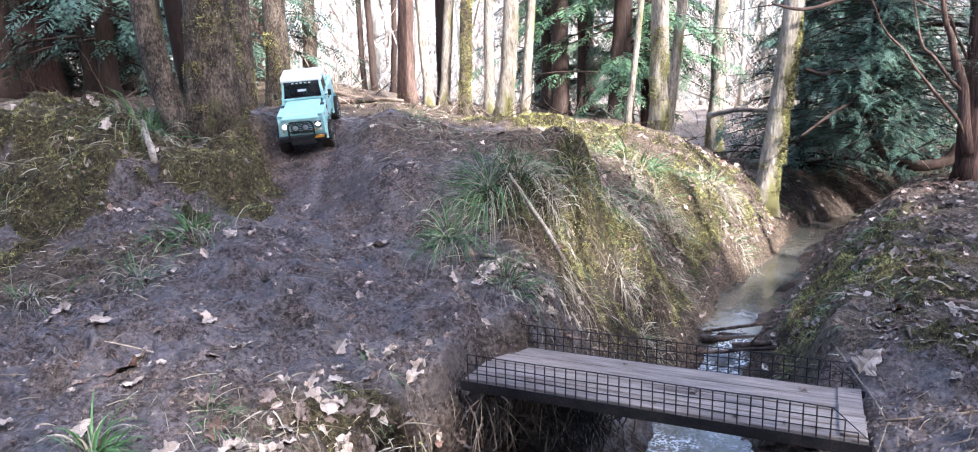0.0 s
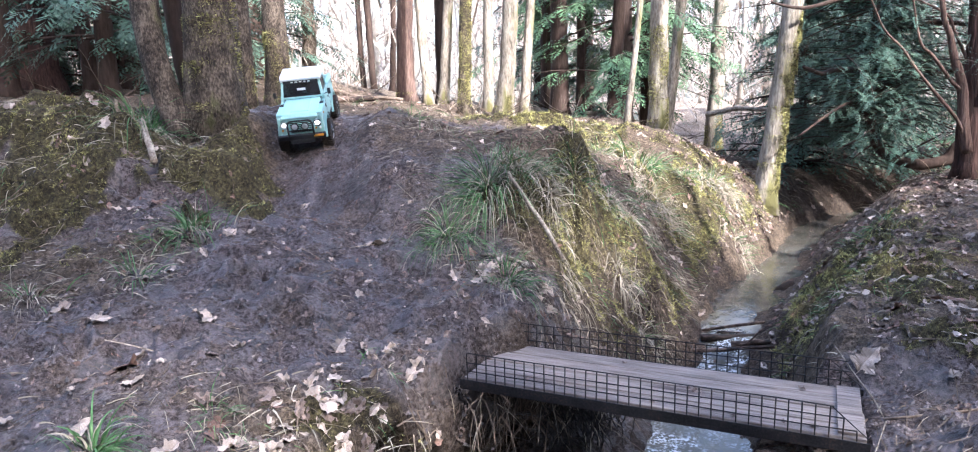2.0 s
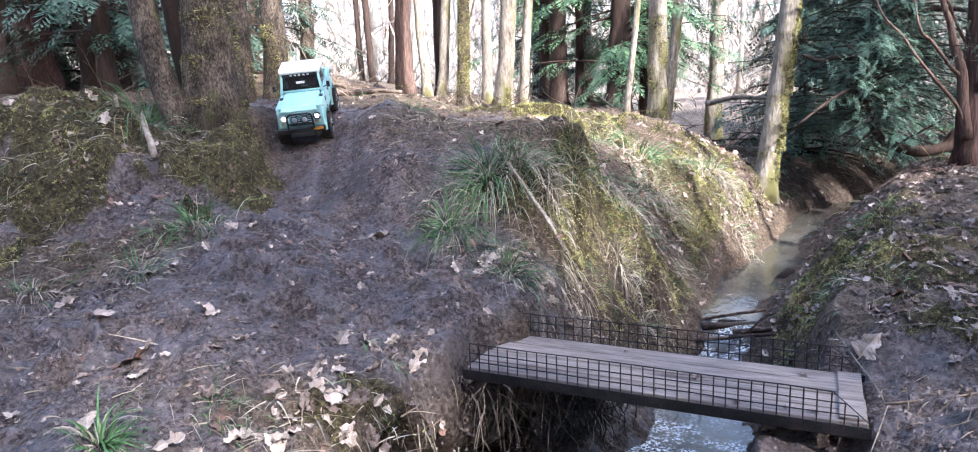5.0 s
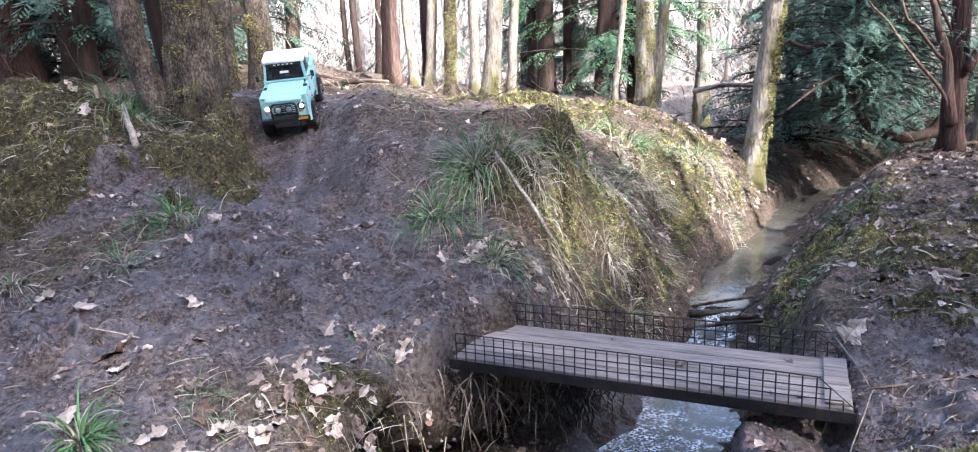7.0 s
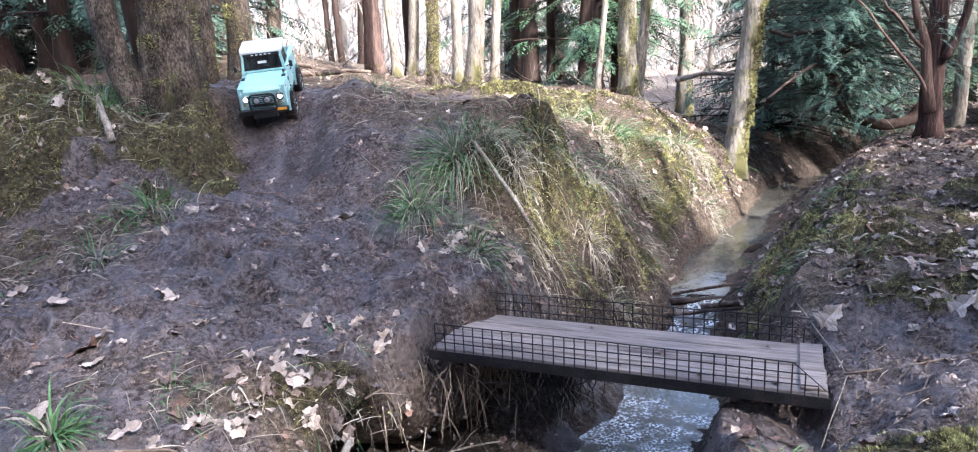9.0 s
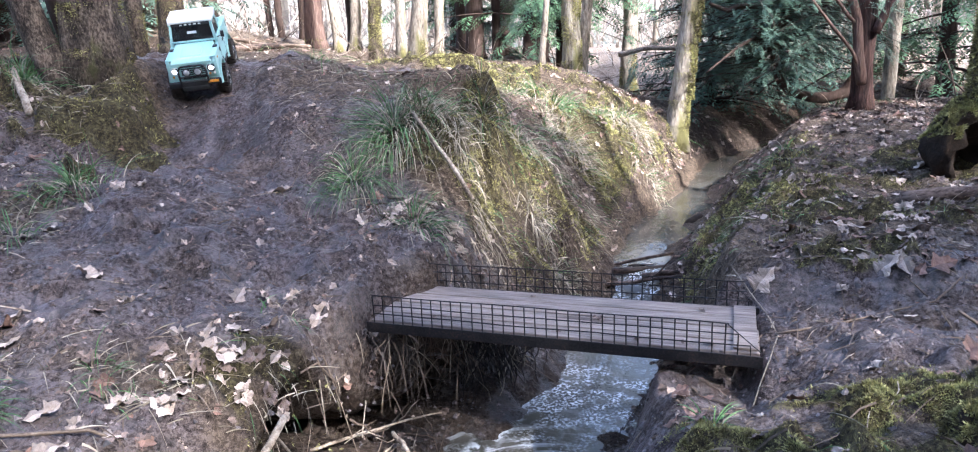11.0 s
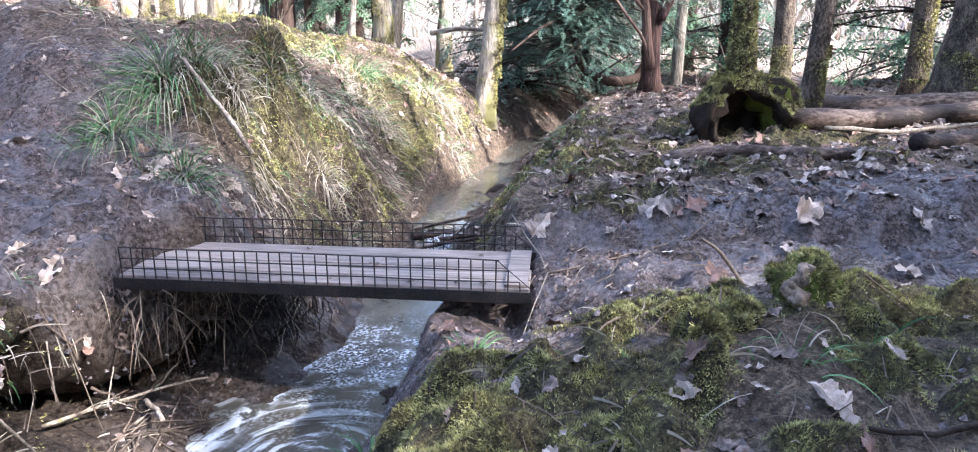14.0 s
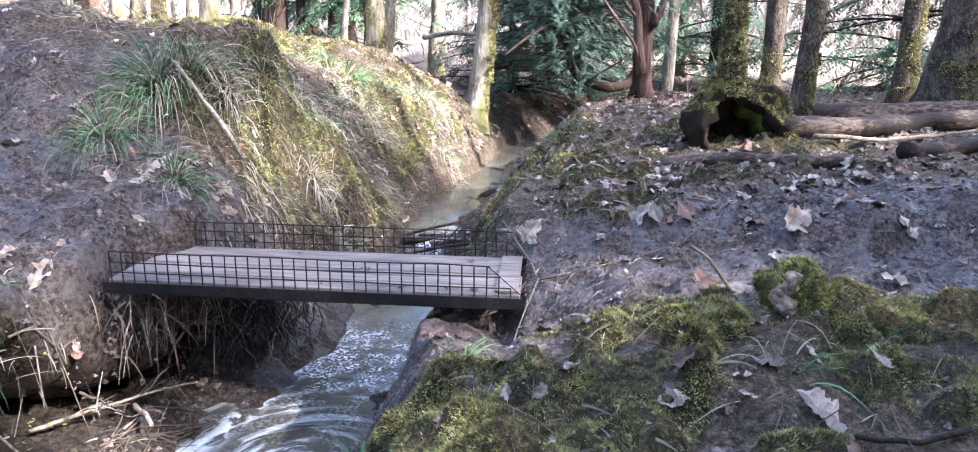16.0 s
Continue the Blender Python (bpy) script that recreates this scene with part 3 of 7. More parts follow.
def water_material():
    """Murky water: ripples along the flow, fizz where it falls, foam drawn into arcs in the pool below the bridge."""
    m = bpy.data.materials.new("murky_water")
    m.use_nodes = True
    nt = m.node_tree
    b = nt.nodes["Principled BSDF"]

    def attr(name):
        at = nt.nodes.new("ShaderNodeAttribute")
        at.attribute_name = name
        sp = nt.nodes.new("ShaderNodeSeparateColor")
        nt.links.new(at.outputs["Color"], sp.inputs[0])
        cb = nt.nodes.new("ShaderNodeCombineXYZ")
        nt.links.new(sp.outputs[0], cb.inputs[0])
        nt.links.new(sp.outputs[1], cb.inputs[1])
        return cb.outputs[0], sp.outputs[2], at.outputs["Alpha"]

    along, fizz_amount, edge = attr("flow")
    polar, arc_amount, _ = attr("swirl")
    tc = nt.nodes.new("ShaderNodeTexCoord").outputs["Object"]

    def nz(vec, scale, stretch, detail=5.0, dist=0.0):
        mp = nt.nodes.new("ShaderNodeMapping")
        mp.inputs["Scale"].default_value = stretch
        nt.links.new(vec, mp.inputs["Vector"])
        n = nt.nodes.new("ShaderNodeTexNoise")
        n.inputs["Scale"].default_value, n.inputs["Detail"].default_value, n.inputs["Distortion"].default_value = scale, detail, dist
        nt.links.new(mp.outputs[0], n.inputs["Vector"])
        return n.outputs["Fac"]

    def rng(v, a0, a1, lo=0.0, hi=1.0):
        x = nt.nodes.new("ShaderNodeMapRange")
        for k, q in (("From Min", a0), ("From Max", a1), ("To Min", lo), ("To Max", hi)):
            x.inputs[k].default_value = q
        nt.links.new(v, x.inputs["Value"])
        return x.outputs[0]

    def op(kind, a0, c):
        x = nt.nodes.new("ShaderNodeMath")
        x.operation = kind
        for i_, v in enumerate((a0, c)):
            if isinstance(v, (int, float)):
                x.inputs[i_].default_value = v
            else:
                nt.links.new(v, x.inputs[i_])
        return x.outputs[0]

    arcs = op("MULTIPLY", rng(nz(polar, 1.0, (7.0, 34.0, 1), 5.0, 0.5), 0.515, 0.61), arc_amount)
    patch = rng(nz(tc, 16.0, (1, 1, 1), 3.0), 0.40, 0.60)
    fizz = op("MULTIPLY", op("MULTIPLY", rng(nz(tc, 110.0, (1, 1, 1), 3.0), 0.47, 0.60), patch), fizz_amount)
    line = op("MULTIPLY", edge, rng(nz(tc, 24.0, (1, 1, 1), 4.0), 0.46, 0.56))
    foam = op("MINIMUM", op("ADD", op("ADD", arcs, fizz), line), 1.0)
    mixc = nt.nodes.new("ShaderNodeMix")
    mixc.data_type = "RGBA"
    mixc.inputs[7].default_value = (0.70, 0.70, 0.70, 1)
    nt.links.new(foam, mixc.inputs[0])
    nt.links.new(ramp_into(nt, nz(tc, 5.0, (1, 1, 1)), [(0.35, (0.055, 0.048, 0.036)), (0.65, (0.115, 0.103, 0.082))]), mixc.inputs[6])
    nt.links.new(mixc.outputs[2], b.inputs["Base Color"])
    nt.links.new(rng(foam, 0, 1, 0.04, 0.6), b.inputs["Roughness"])
    b.inputs["Specular IOR Level"].default_value = 0.5
    bp = nt.nodes.new("ShaderNodeBump")
    bp.inputs["Strength"].default_value, bp.inputs["Distance"].default_value = 0.4, 0.012
    rough_water = op("ADD", op("MULTIPLY", nz(along, 14.0, (1.0, 1.6, 1), 3.0, 0.6), 0.7), op("MULTIPLY", op("MULTIPLY", nz(tc, 70.0, (1, 1, 1), 3.0), fizz_amount), 0.8))
    nt.links.new(rough_water, bp.inputs["Height"])
    nt.links.new(bp.outputs[0], b.inputs["Normal"])
    return m


WV, WF, _fo, _sw = [], [], [], []
fine = []
for a, b in zip(STREAM[:-1], STREAM[1:]):
    n = max(2, int(math.dist(a[:2], b[:2]) / (0.03 if -1 < a[1] < 6 else 0.3)))
    fine += [a + (b - a) * k / n for k in range(n)]
WN, _s = 17, 0.0
for i, s in enumerate(fine):
    a, b = fine[max(i - 5, 0)], fine[min(i + 5, len(fine) - 1)]
    dx, dy = b[0] - a[0], b[1] - a[1]
    L = math.hypot(dx, dy)
    _s += math.dist(s[:2], fine[max(i - 1, 0)][:2])
    for k in range(WN):
        o = (2 * k / (WN - 1) - 1) * (s[2] + 0.22)
        x, y = s[0] + dy / L * o, s[1] - dx / L * o
        WV.append((x, y, s[6] - 0.012))
        fall = math.exp(-((s[1] - 2.02) / 0.16) ** 2) + 0.9 * math.exp(-((s[1] - 2.72) / 0.10) ** 2) + 0.25 * math.exp(-((s[1] - 1.75) / 0.2) ** 2)
        lip_ = math.exp(-((o + s[2] - 0.012) / 0.016) ** 2) * math.exp(-((s[1] - 1.72) / 0.28) ** 2)
        _fo += [_s, o, min(fall, 1.0), min(lip_, 1.0)]
        rx, ry = x - SWIRL[0], y - SWIRL[1]
        rad_ = math.hypot(rx, ry)
        arc_ = math.exp(-((y - 1.58) / 0.26) ** 2) * min(1.0, rad_ / 0.08) * (0.6 if rx < 0.05 else 0.38)
        _sw += [math.atan2(rx, ry) * 0.16, rad_, arc_, 1.0]
for i in range(len(fine) - 1):
    for k in range(WN - 1):
        WF.append((i * WN + k, i * WN + k + 1, i * WN + k + WN + 1, i * WN + k + WN))
water = link_mesh("water", WV, WF, water_material())
water.data.attributes.new("flow", "FLOAT_COLOR", "POINT").data.foreach_set("color", _fo)
water.data.attributes.new("swirl", "FLOAT_COLOR", "POINT").data.foreach_set("color", _sw)
water = tagged(water, "murky grey-brown stream water with curved foam", "water", kind="structure")
# ---- things ----


# ---- bridge ----
def footbridge():
    br = tagged(new("footbridge"), "small plank footbridge with rusty wire mesh sides over a stream", "bridge")
    br.matrix_world = pose(0.237, 1.742, 0.155, 0, 0, -22.1)
    L, W = 0.92, 0.29
    rnd = random.Random(4)
    y = -W / 2 + 0.004
    for k, w in enumerate((0.062, 0.075, 0.07, 0.068)):
        bm = bmesh.new()
        x0, x1 = -L / 2 + rnd.uniform(0, 0.012), L / 2 - rnd.uniform(0, 0.012)
        box(bm, (x0 + x1) / 2, y + w / 2, -0.004 + rnd.uniform(-0.001, 0.001), x1 - x0, w - 0.004, 0.016, 0.002)
        part("plank", bm, M["wood"], br)
        y += w + 0.002
    bm = bmesh.new()
    box(bm, L / 2 - 0.03, 0, 0.008, 0.05, W - 0.03, 0.006, 0.001)
    part("end_strip", bm, M["wood"], br)
    for s in (-1, 1):
        # angle iron: an upright web and a flange beneath the boards
        bm = bmesh.new()
        box(bm, 0, s * (W / 2 + 0.003), -0.012, L + 0.01, 0.004, 0.025, 0.001)
        box(bm, 0, s * (W / 2 - 0.012), -0.0245, L + 0.01, 0.030, 0.004, 0.001)
        part("angle_iron", bm, M["steel"], br)
        yy = s * (W / 2 - 0.002)
        xs0, xs1 = -L / 2 + 0.015, L / 2 - 0.02
        n = 34
        wire = None
        for k in range(n + 1):
            x = xs0 + (xs1 - xs0) * k / n
            top = 0.068 if k < n - 1 else (0.045 if k == n - 1 else 0.02)
            bm = bmesh.new()
            cyl(bm, (x, yy, -0.005), (x + rnd.uniform(-0.001, 0.001), yy + rnd.uniform(-0.002, 0.002), top), 0.0016, n=6)
            part("upright_wire", bm, M["steel"], br)
        for j, z in enumerate((0.020, 0.044, 0.068)):
            bm = bmesh.new()
            x1 = xs1 - (0.0, 0.022, 0.045)[j] * (1 if s < 0 else 0.3)
            p = [(xs0 - 0.004 + (x1 - xs0 + 0.004) * q / 8, yy - s * 0.0025 + rnd.uniform(-0.0012, 0.0012), z + rnd.uniform(-0.0012, 0.0012)) for q in range(9)]
            bm.free()
            link_mesh("long_wire", *tube(p, [0.0016] * 9, 6), M["steel"], br)
        bm = bmesh.new()
        cyl(bm, (xs1 - 0.05, yy, 0.068), (xs1 + 0.02, yy, 0.008), 0.0012, n=6)
        part("bent_wire", bm, M["steel"], br)
    return br


footbridge()


# ---- toy truck ----
def lathe(bm, prof, n=24, axis="X", at=(0, 0, 0)):
    """Spins a profile of (along, radius) round an axis."""
    rings = []
    for a, r in prof:
        ring = []
        for k in range(n):
            c, s_ = math.cos(2 * math.pi * k / n) * r, math.sin(2 * math.pi * k / n) * r
            p = (a, c, s_) if axis == "X" else (c, a, s_)
            ring.append(bm.verts.new((p[0] + at[0], p[1] + at[1], p[2] + at[2])))
        rings.append(ring)
    for r0, r1 in zip(rings[:-1], rings[1:]):
        for k in range(n):
            bm.faces.new((r0[k], r0[(k + 1) % n], r1[(k + 1) % n], r1[k]))
    bm.faces.new(rings[0])
    bm.faces.new(rings[-1])
    bmesh.ops.recalc_face_normals(bm, faces=bm.faces[:])


def outline_solid(bm, pts, x0, x1, bevel=0.0):
    """A closed side outline of (y, z) drawn out from x0 to x1."""
    a = [bm.verts.new((x0, y, z)) for y, z in pts]
    f = bm.faces.new(a)
    r = bmesh.ops.extrude_face_region(bm, geom=[f])
    vs = [v for v in r["geom"] if isinstance(v, bmesh.types.BMVert)]
    bmesh.ops.translate(bm, vec=(x1 - x0, 0, 0), verts=vs)
    bmesh.ops.recalc_face_normals(bm, faces=bm.faces[:])
    if bevel:
        bmesh.ops.bevel(bm, geom=bm.edges[:], offset=bevel, segments=2, affect="EDGES", profile=0.6)


def wheel(tk, x, y, side):
    w = part("wheel", (lambda bm: (lathe(bm, [(-0.020, 0.028), (-0.023, 0.044), (-0.021, 0.053), (-0.012, 0.0575), (0, 0.0585), (0.012, 0.0575), (0.021, 0.053), (0.023, 0.044), (0.020, 0.028)], 40, at=(x, y, 0.059)), bm)[1])(bmesh.new()), M["rubber"], tk, "muddy black rubber tyre", True)
    bm = bmesh.new()
    for k in range(30):
        a = 2 * math.pi * k / 30
        for s in (-1, 1):
            m = Matrix.Translation((x, y, 0.059)) @ Matrix.Rotation(a + s * 0.05, 4, "X") @ Matrix.Translation((s * 0.0115, 0, 0.058)) @ Matrix.Rotation(s * 0.35, 4, "Z")
            box(bm, 0, 0, 0, 0.019, 0.0075, 0.006, 0, m)
    part("tread", bm, M["rubber"], w)
    bm = bmesh.new()
    o = side * 0.021
    lathe(bm, [(x + o - side * 0.012, 0.029), (x + o, 0.0295), (x + o + side * 0.001, 0.027), (x + o - side * 0.004, 0.024), (x + o - side * 0.007, 0.012)], 28, at=(0, y, 0.059))
    for k in range(8):
        m = Matrix.Translation((x + o - side * 0.003, y, 0.059)) @ Matrix.Rotation(k * math.pi / 4, 4, "X")
        box(bm, 0, 0, 0.017, 0.004, 0.006, 0.018, 0.001, m)
    part("rim", bm, M["chrome"], w, "bright metal rim with eight spokes", True)
    bm = bmesh.new()
    lathe(bm, [(x + o - side * 0.006, 0.0075), (x + o + side * 0.002, 0.007), (x + o + side * 0.004, 0.004)], 12, at=(0, y, 0.059))
    part("hub", bm, M["black"], w)


def toy_truck():
    tk = tagged(new("toy_truck"), "mint green toy pickup truck with white roof and muddy tyres", "toy truck")
    A = 0.059                                    # axle height; y = 0 between the axles, front at +y
    f, r = 0.15, -0.15
    hw = 0.094                                   # half the body's width
    low, belt, bon = A + 0.034, A + 0.140, A + 0.122

    def arch(c, rad, up):
        return [(c + rad * math.cos(t), A + up + rad * math.sin(t)) for t in [math.radians(q) for q in range(0, 181, 20)]]

    # sides with wheel arches cut in
    side = [(r - 0.084, belt), (r - 0.084, A + 0.012), (r - 0.066, A + 0.012)] + arch(r, 0.066, 0.01)[::-1] + [(r + 0.066, low), (f - 0.066, low)]
    side += arch(f, 0.066, 0.01)[::-1] + [(f + 0.070, A + 0.025), (f + 0.083, A + 0.03), (f + 0.083, bon - 0.018), (f + 0.078, bon - 0.004), (0.068, bon + 0.004), (0.060, belt), (-0.075, belt)]
    for s in (-1, 1):
        bm = bmesh.new()
        outline_solid(bm, side, s * hw, s * (hw - 0.012), 0.0015)
        part("side_panel", bm, M["paint"], tk)
        # flared arches
        for c in (f, r):
            bm = bmesh.new()
            prev = None
            for k in range(0, 181, 12):
                t = math.radians(k)
                ring = []
                for rad, out in ((0.066, 0.0), (0.0665, 0.009), (0.073, 0.010), (0.079, 0.001)):
                    ring.append(bm.verts.new((s * (hw + out - 0.001), c + rad * math.cos(t), A + 0.01 + rad * math.sin(t))))
                if prev:
                    for q in range(3):
                        bm.faces.new((prev[q], prev[q + 1], ring[q + 1], ring[q]))
                prev = ring
            bmesh.ops.solidify(bm, geom=bm.faces[:], thickness=0.001)
            part("wheel_arch", bm, M["paint"], tk, smooth=True)
        # sill bar, lamps and door furniture
        bm = bmesh.new()
        box(bm, s * (hw - 0.004), 0, low - 0.006, 0.012, 0.17, 0.010, 0.002)
        part("sill", bm, M["black"], tk)
        bm = bmesh.new()
        box(bm, s * (hw + 0.001), 0.012 - 0.045, belt - 0.037, 0.003, 0.022, 0.008, 0.001)
        part("door_handle", bm, M["black"], tk)
        bm = bmesh.new()
        box(bm, s * (hw + 0.001), 0.083, bon - 0.022, 0.003, 0.018, 0.015, 0.001)
        part("air_vent", bm, M["black"], tk)
        bm = bmesh.new()
        box(bm, s * (hw + 0.001), 0.060, low + 0.020, 0.004, 0.012, 0.011, 0.001)
        part("hinge", bm, M["black"], tk)
        bm = bmesh.new()
        box(bm, s * (hw + 0.001), f + 0.036, bon - 0.017, 0.003, 0.010, 0.006, 0.001)
        part("side_lamp", bm, M["amber"], tk)
        for q in (0, 1):
            bm = bmesh.new()
            lathe(bm, [(s * hw, 0.006), (s * (hw + 0.002), 0.0055)], 12, at=(0, r - 0.062, belt - 0.020 - 0.014 * q))
            part("tail_lamp", bm, M["black"], tk)
        # door lines, cut a little into the side
        for y0_, y1_, z0_, z1_ in ((-0.070, -0.0685, low + 0.006, belt), (0.066, 0.0675, low + 0.006, bon), (-0.07, 0.0675, low + 0.005, low + 0.0063)):
            bm = bmesh.new()
            box(bm, s * (hw + 0.0002), (y0_ + y1_) / 2, (z0_ + z1_) / 2, 0.0008, y1_ - y0_, z1_ - z0_)
            part("panel_gap", bm, M["black"], tk)
        # mirror
        bm = bmesh.new()
        cyl(bm, (s * hw, 0.058, belt + 0.004), (s * (hw + 0.02), 0.064, belt + 0.012), 0.0018, n=6)
        box(bm, s * (hw + 0.022), 0.064, belt + 0.016, 0.014, 0.006, 0.026, 0.002)
        part("mirror", bm, M["black"], tk)
        bm = bmesh.new()
        box(bm, s * (hw - 0.022), r - 0.078, A + 0.0, 0.04, 0.003, 0.042, 0.001)
        part("mud_flap", bm, M["black"], tk)
    # bed: floor, bulkhead, tailgate
    bm = bmesh.new()
    box(bm, 0, r + 0.0, belt - 0.05, 2 * hw - 0.024, 0.16, 0.006)
    part("bed_floor", bm, M["paint"], tk)
    bm = bmesh.new()
    box(bm, 0, r - 0.079, (belt + A + 0.02) / 2, 2 * hw - 0.004, 0.010, belt - A - 0.02, 0.002)
    part("tailgate", bm, M["paint"], tk)
    bm = bmesh.new()
    box(bm, 0, -0.072, (belt + low) / 2, 2 * hw - 0.02, 0.008, belt - low)
    part("bulkhead", bm, M["paint"], tk)
    for s in (-1, 1):
        bm = bmesh.new()
        box(bm, s * (hw - 0.006), r - 0.004, belt + 0.002, 0.017, 0.160, 0.006, 0.002)
        part("bed_rail", bm, M["paint"], tk)
    # bonnet with a raised middle
    bm = bmesh.new()
    outline_solid(bm, [(0.062, bon - 0.02), (f + 0.082, bon - 0.03), (f + 0.084, bon - 0.012), (f + 0.072, bon + 0.001), (0.075, bon + 0.012), (0.062, bon + 0.012)], -0.075, 0.075, 0.004)
    bn = part("bonnet", bm, M["paint"], tk)
    bm = bmesh.new()
    outline_solid(bm, [(0.078, bon + 0.008), (f + 0.06, bon - 0.003), (f + 0.052, bon + 0.005), (0.085, bon + 0.0165)], -0.040, 0.040, 0.003)
    part("bonnet_ridge", bm, M["paint"], bn)
    for s in (-1, 1):
        bm = bmesh.new()
        box(bm, s * 0.083, f + 0.008, bon - 0.001, 0.024, 0.136, 0.006, 0.002)
        part("wing_top", bm, M["paint"], tk)
        bm = bmesh.new()
        box(bm, s * 0.083, 0.112, bon + 0.003, 0.017, 0.026, 0.004, 0.001)
        part("wing_vent", bm, M["black"], tk)
    # front: panel, grille slats, lamps
    bm = bmesh.new()
    box(bm, 0, f + 0.070, A + 0.072, 2 * hw - 0.006, 0.018, 0.078, 0.003)
    fp = part("front_panel", bm, M["paint"], tk)
    bm = bmesh.new()
    box(bm, 0, f + 0.079, A + 0.074, 0.092, 0.004, 0.060, 0.001)
    part("grille", bm, M["black"], fp)
    for k in range(7):
        bm = bmesh.new()
        box(bm, 0, f + 0.082, A + 0.050 + 0.008 * k, 0.090, 0.003, 0.0022)
        part("grille_slat", bm, M["paint"], fp)
    for s in (-1, 1):
        bm = bmesh.new()
        box(bm, s * 0.070, f + 0.0795, A + 0.074, 0.040, 0.003, 0.050, 0.002)
        hb = part("lamp_panel", bm, M["paint"], fp)
        bm = bmesh.new()
        lathe(bm, [(f + 0.079, 0.0165), (f + 0.084, 0.0165), (f + 0.085, 0.0145)], 20, "Y", (s * 0.069, 0, A + 0.080))
        hl = part("headlight", bm, M["chrome"], tk, "round lit headlight")
        bm = bmesh.new()
        lathe(bm, [(f + 0.084, 0.0095), (f + 0.0868, 0.007), (f + 0.088, 0.003)], 20, "Y", (s * 0.069, 0, A + 0.080))
        part("lens", bm, M["lamp"], hl, "bright white lens", True)
        for q in (-1, 1):
            bm = bmesh.new()
            lathe(bm, [(f + 0.079, 0.005), (f + 0.083, 0.0045)], 12, "Y", (s * (0.069 + q * 0.009), 0, A + 0.057))
            part("indicator", bm, M["amber" if q * s > 0 else "white"], tk)
    # bull bar, spot lamps, bumper, winch hook
    bm = bmesh.new()
    box(bm, 0, f + 0.096, A + 0.030, 0.196, 0.020, 0.020, 0.003)
    bp = part("bumper", bm, M["black"], tk)
    bm = bmesh.new()
    box(bm, 0, f + 0.100, A + 0.012, 0.10, 0.016, 0.018, 0.003)
    part("winch", bm, M["black"], bp)
    bm = bmesh.new()
    pts = [(-0.052, 0.036), (-0.052, 0.090), (-0.040, 0.104), (0.040, 0.104), (0.052, 0.090), (0.052, 0.036)]
    for a, c in zip(pts[:-1], pts[1:]):
        cyl(bm, (a[0], f + 0.108, A + a[1]), (c[0], f + 0.108, A + c[1]), 0.0042, n=8)
    for z in (0.062,):
        cyl(bm, (-0.052, f + 0.108, A + z), (0.052, f + 0.108, A + z), 0.0036, n=8)
    part("bull_bar", bm, M["black"], tk, smooth=True)
    for s in (-1, 1):
        bm = bmesh.new()
        lathe(bm, [(f + 0.098, 0.008), (f + 0.106, 0.0155), (f + 0.114, 0.016), (f + 0.115, 0.014)], 20, "Y", (s * 0.021, 0, A + 0.081))
        sl = part("spot_lamp", bm, M["black"], tk, "round spot lamp with pale lens", True)
        bm = bmesh.new()
        lathe(bm, [(f + 0.114, 0.0138), (f + 0.1165, 0.010), (f + 0.117, 0.003)], 20, "Y", (s * 0.021, 0, A + 0.081))
        part("lens", bm, M["glass_pale"], sl, smooth=True)
    bm = bmesh.new()
    box(bm, -0.070, f + 0.107, A + 0.034, 0.040, 0.002, 0.010)
    part("yellow_strip", bm, M["amber"], bp)
    # cab: pillars, roof, windows
    top = A + 0.212
    base = belt - 0.002
    for s in (-1, 1):
        for (ya, yb, w) in ((0.064, 0.040, 0.011), (-0.070, -0.064, 0.014)):
            bm = bmesh.new()
            m = [(s * (hw - 0.003), ya - w / 2, base), (s * (hw - 0.003), ya + w / 2, base), (s * (hw - 0.012), yb + w / 2, top), (s * (hw - 0.012), yb - w / 2, top)]
            a = [bm.verts.new(p) for p in m]
            fc = bm.faces.new(a)
            rr_ = bmesh.ops.extrude_face_region(bm, geom=[fc])
            bmesh.ops.translate(bm, vec=(-s * 0.010, 0, 0), verts=[v for v in rr_["geom"] if isinstance(v, bmesh.types.BMVert)])
            bmesh.ops.recalc_face_normals(bm, faces=bm.faces[:])
            part("pillar", bm, M["paint"], tk)
        bm = bmesh.new()
        box(bm, s * (hw - 0.005), -0.004, belt + 0.002, 0.010, 0.125, 0.008, 0.001)
        part("window_ledge", bm, M["paint"], tk)
        bm = bmesh.new()
        box(bm, s * (hw - 0.011), -0.010, top - 0.004, 0.006, 0.115, 0.008, 0.001)
        part("door_top", bm, M["paint"], tk)
        bm = bmesh.new()
        a = [bm.verts.new(p) for p in ((s * (hw - 0.007), -0.058, base + 0.006), (s * (hw - 0.007), 0.055, base + 0.006), (s * (hw - 0.014), 0.034, top - 0.006), (s * (hw - 0.014), -0.056, top - 0.006))]
        bm.faces.new(a)
        bmesh.ops.solidify(bm, geom=bm.faces[:], thickness=0.001)
        part("side_window", bm, M["glass"], tk)
    bm = bmesh.new()
    outline_solid(bm, [(-0.079, top - 0.010), (0.046, top - 0.010), (0.052, top + 0.004), (0.040, top + 0.019), (-0.066, top + 0.021), (-0.080, top + 0.010)], -hw + 0.008, hw - 0.008, 0.005)
    part("roof", bm, M["white"], tk, "white cab roof", True)
    bm = bmesh.new()
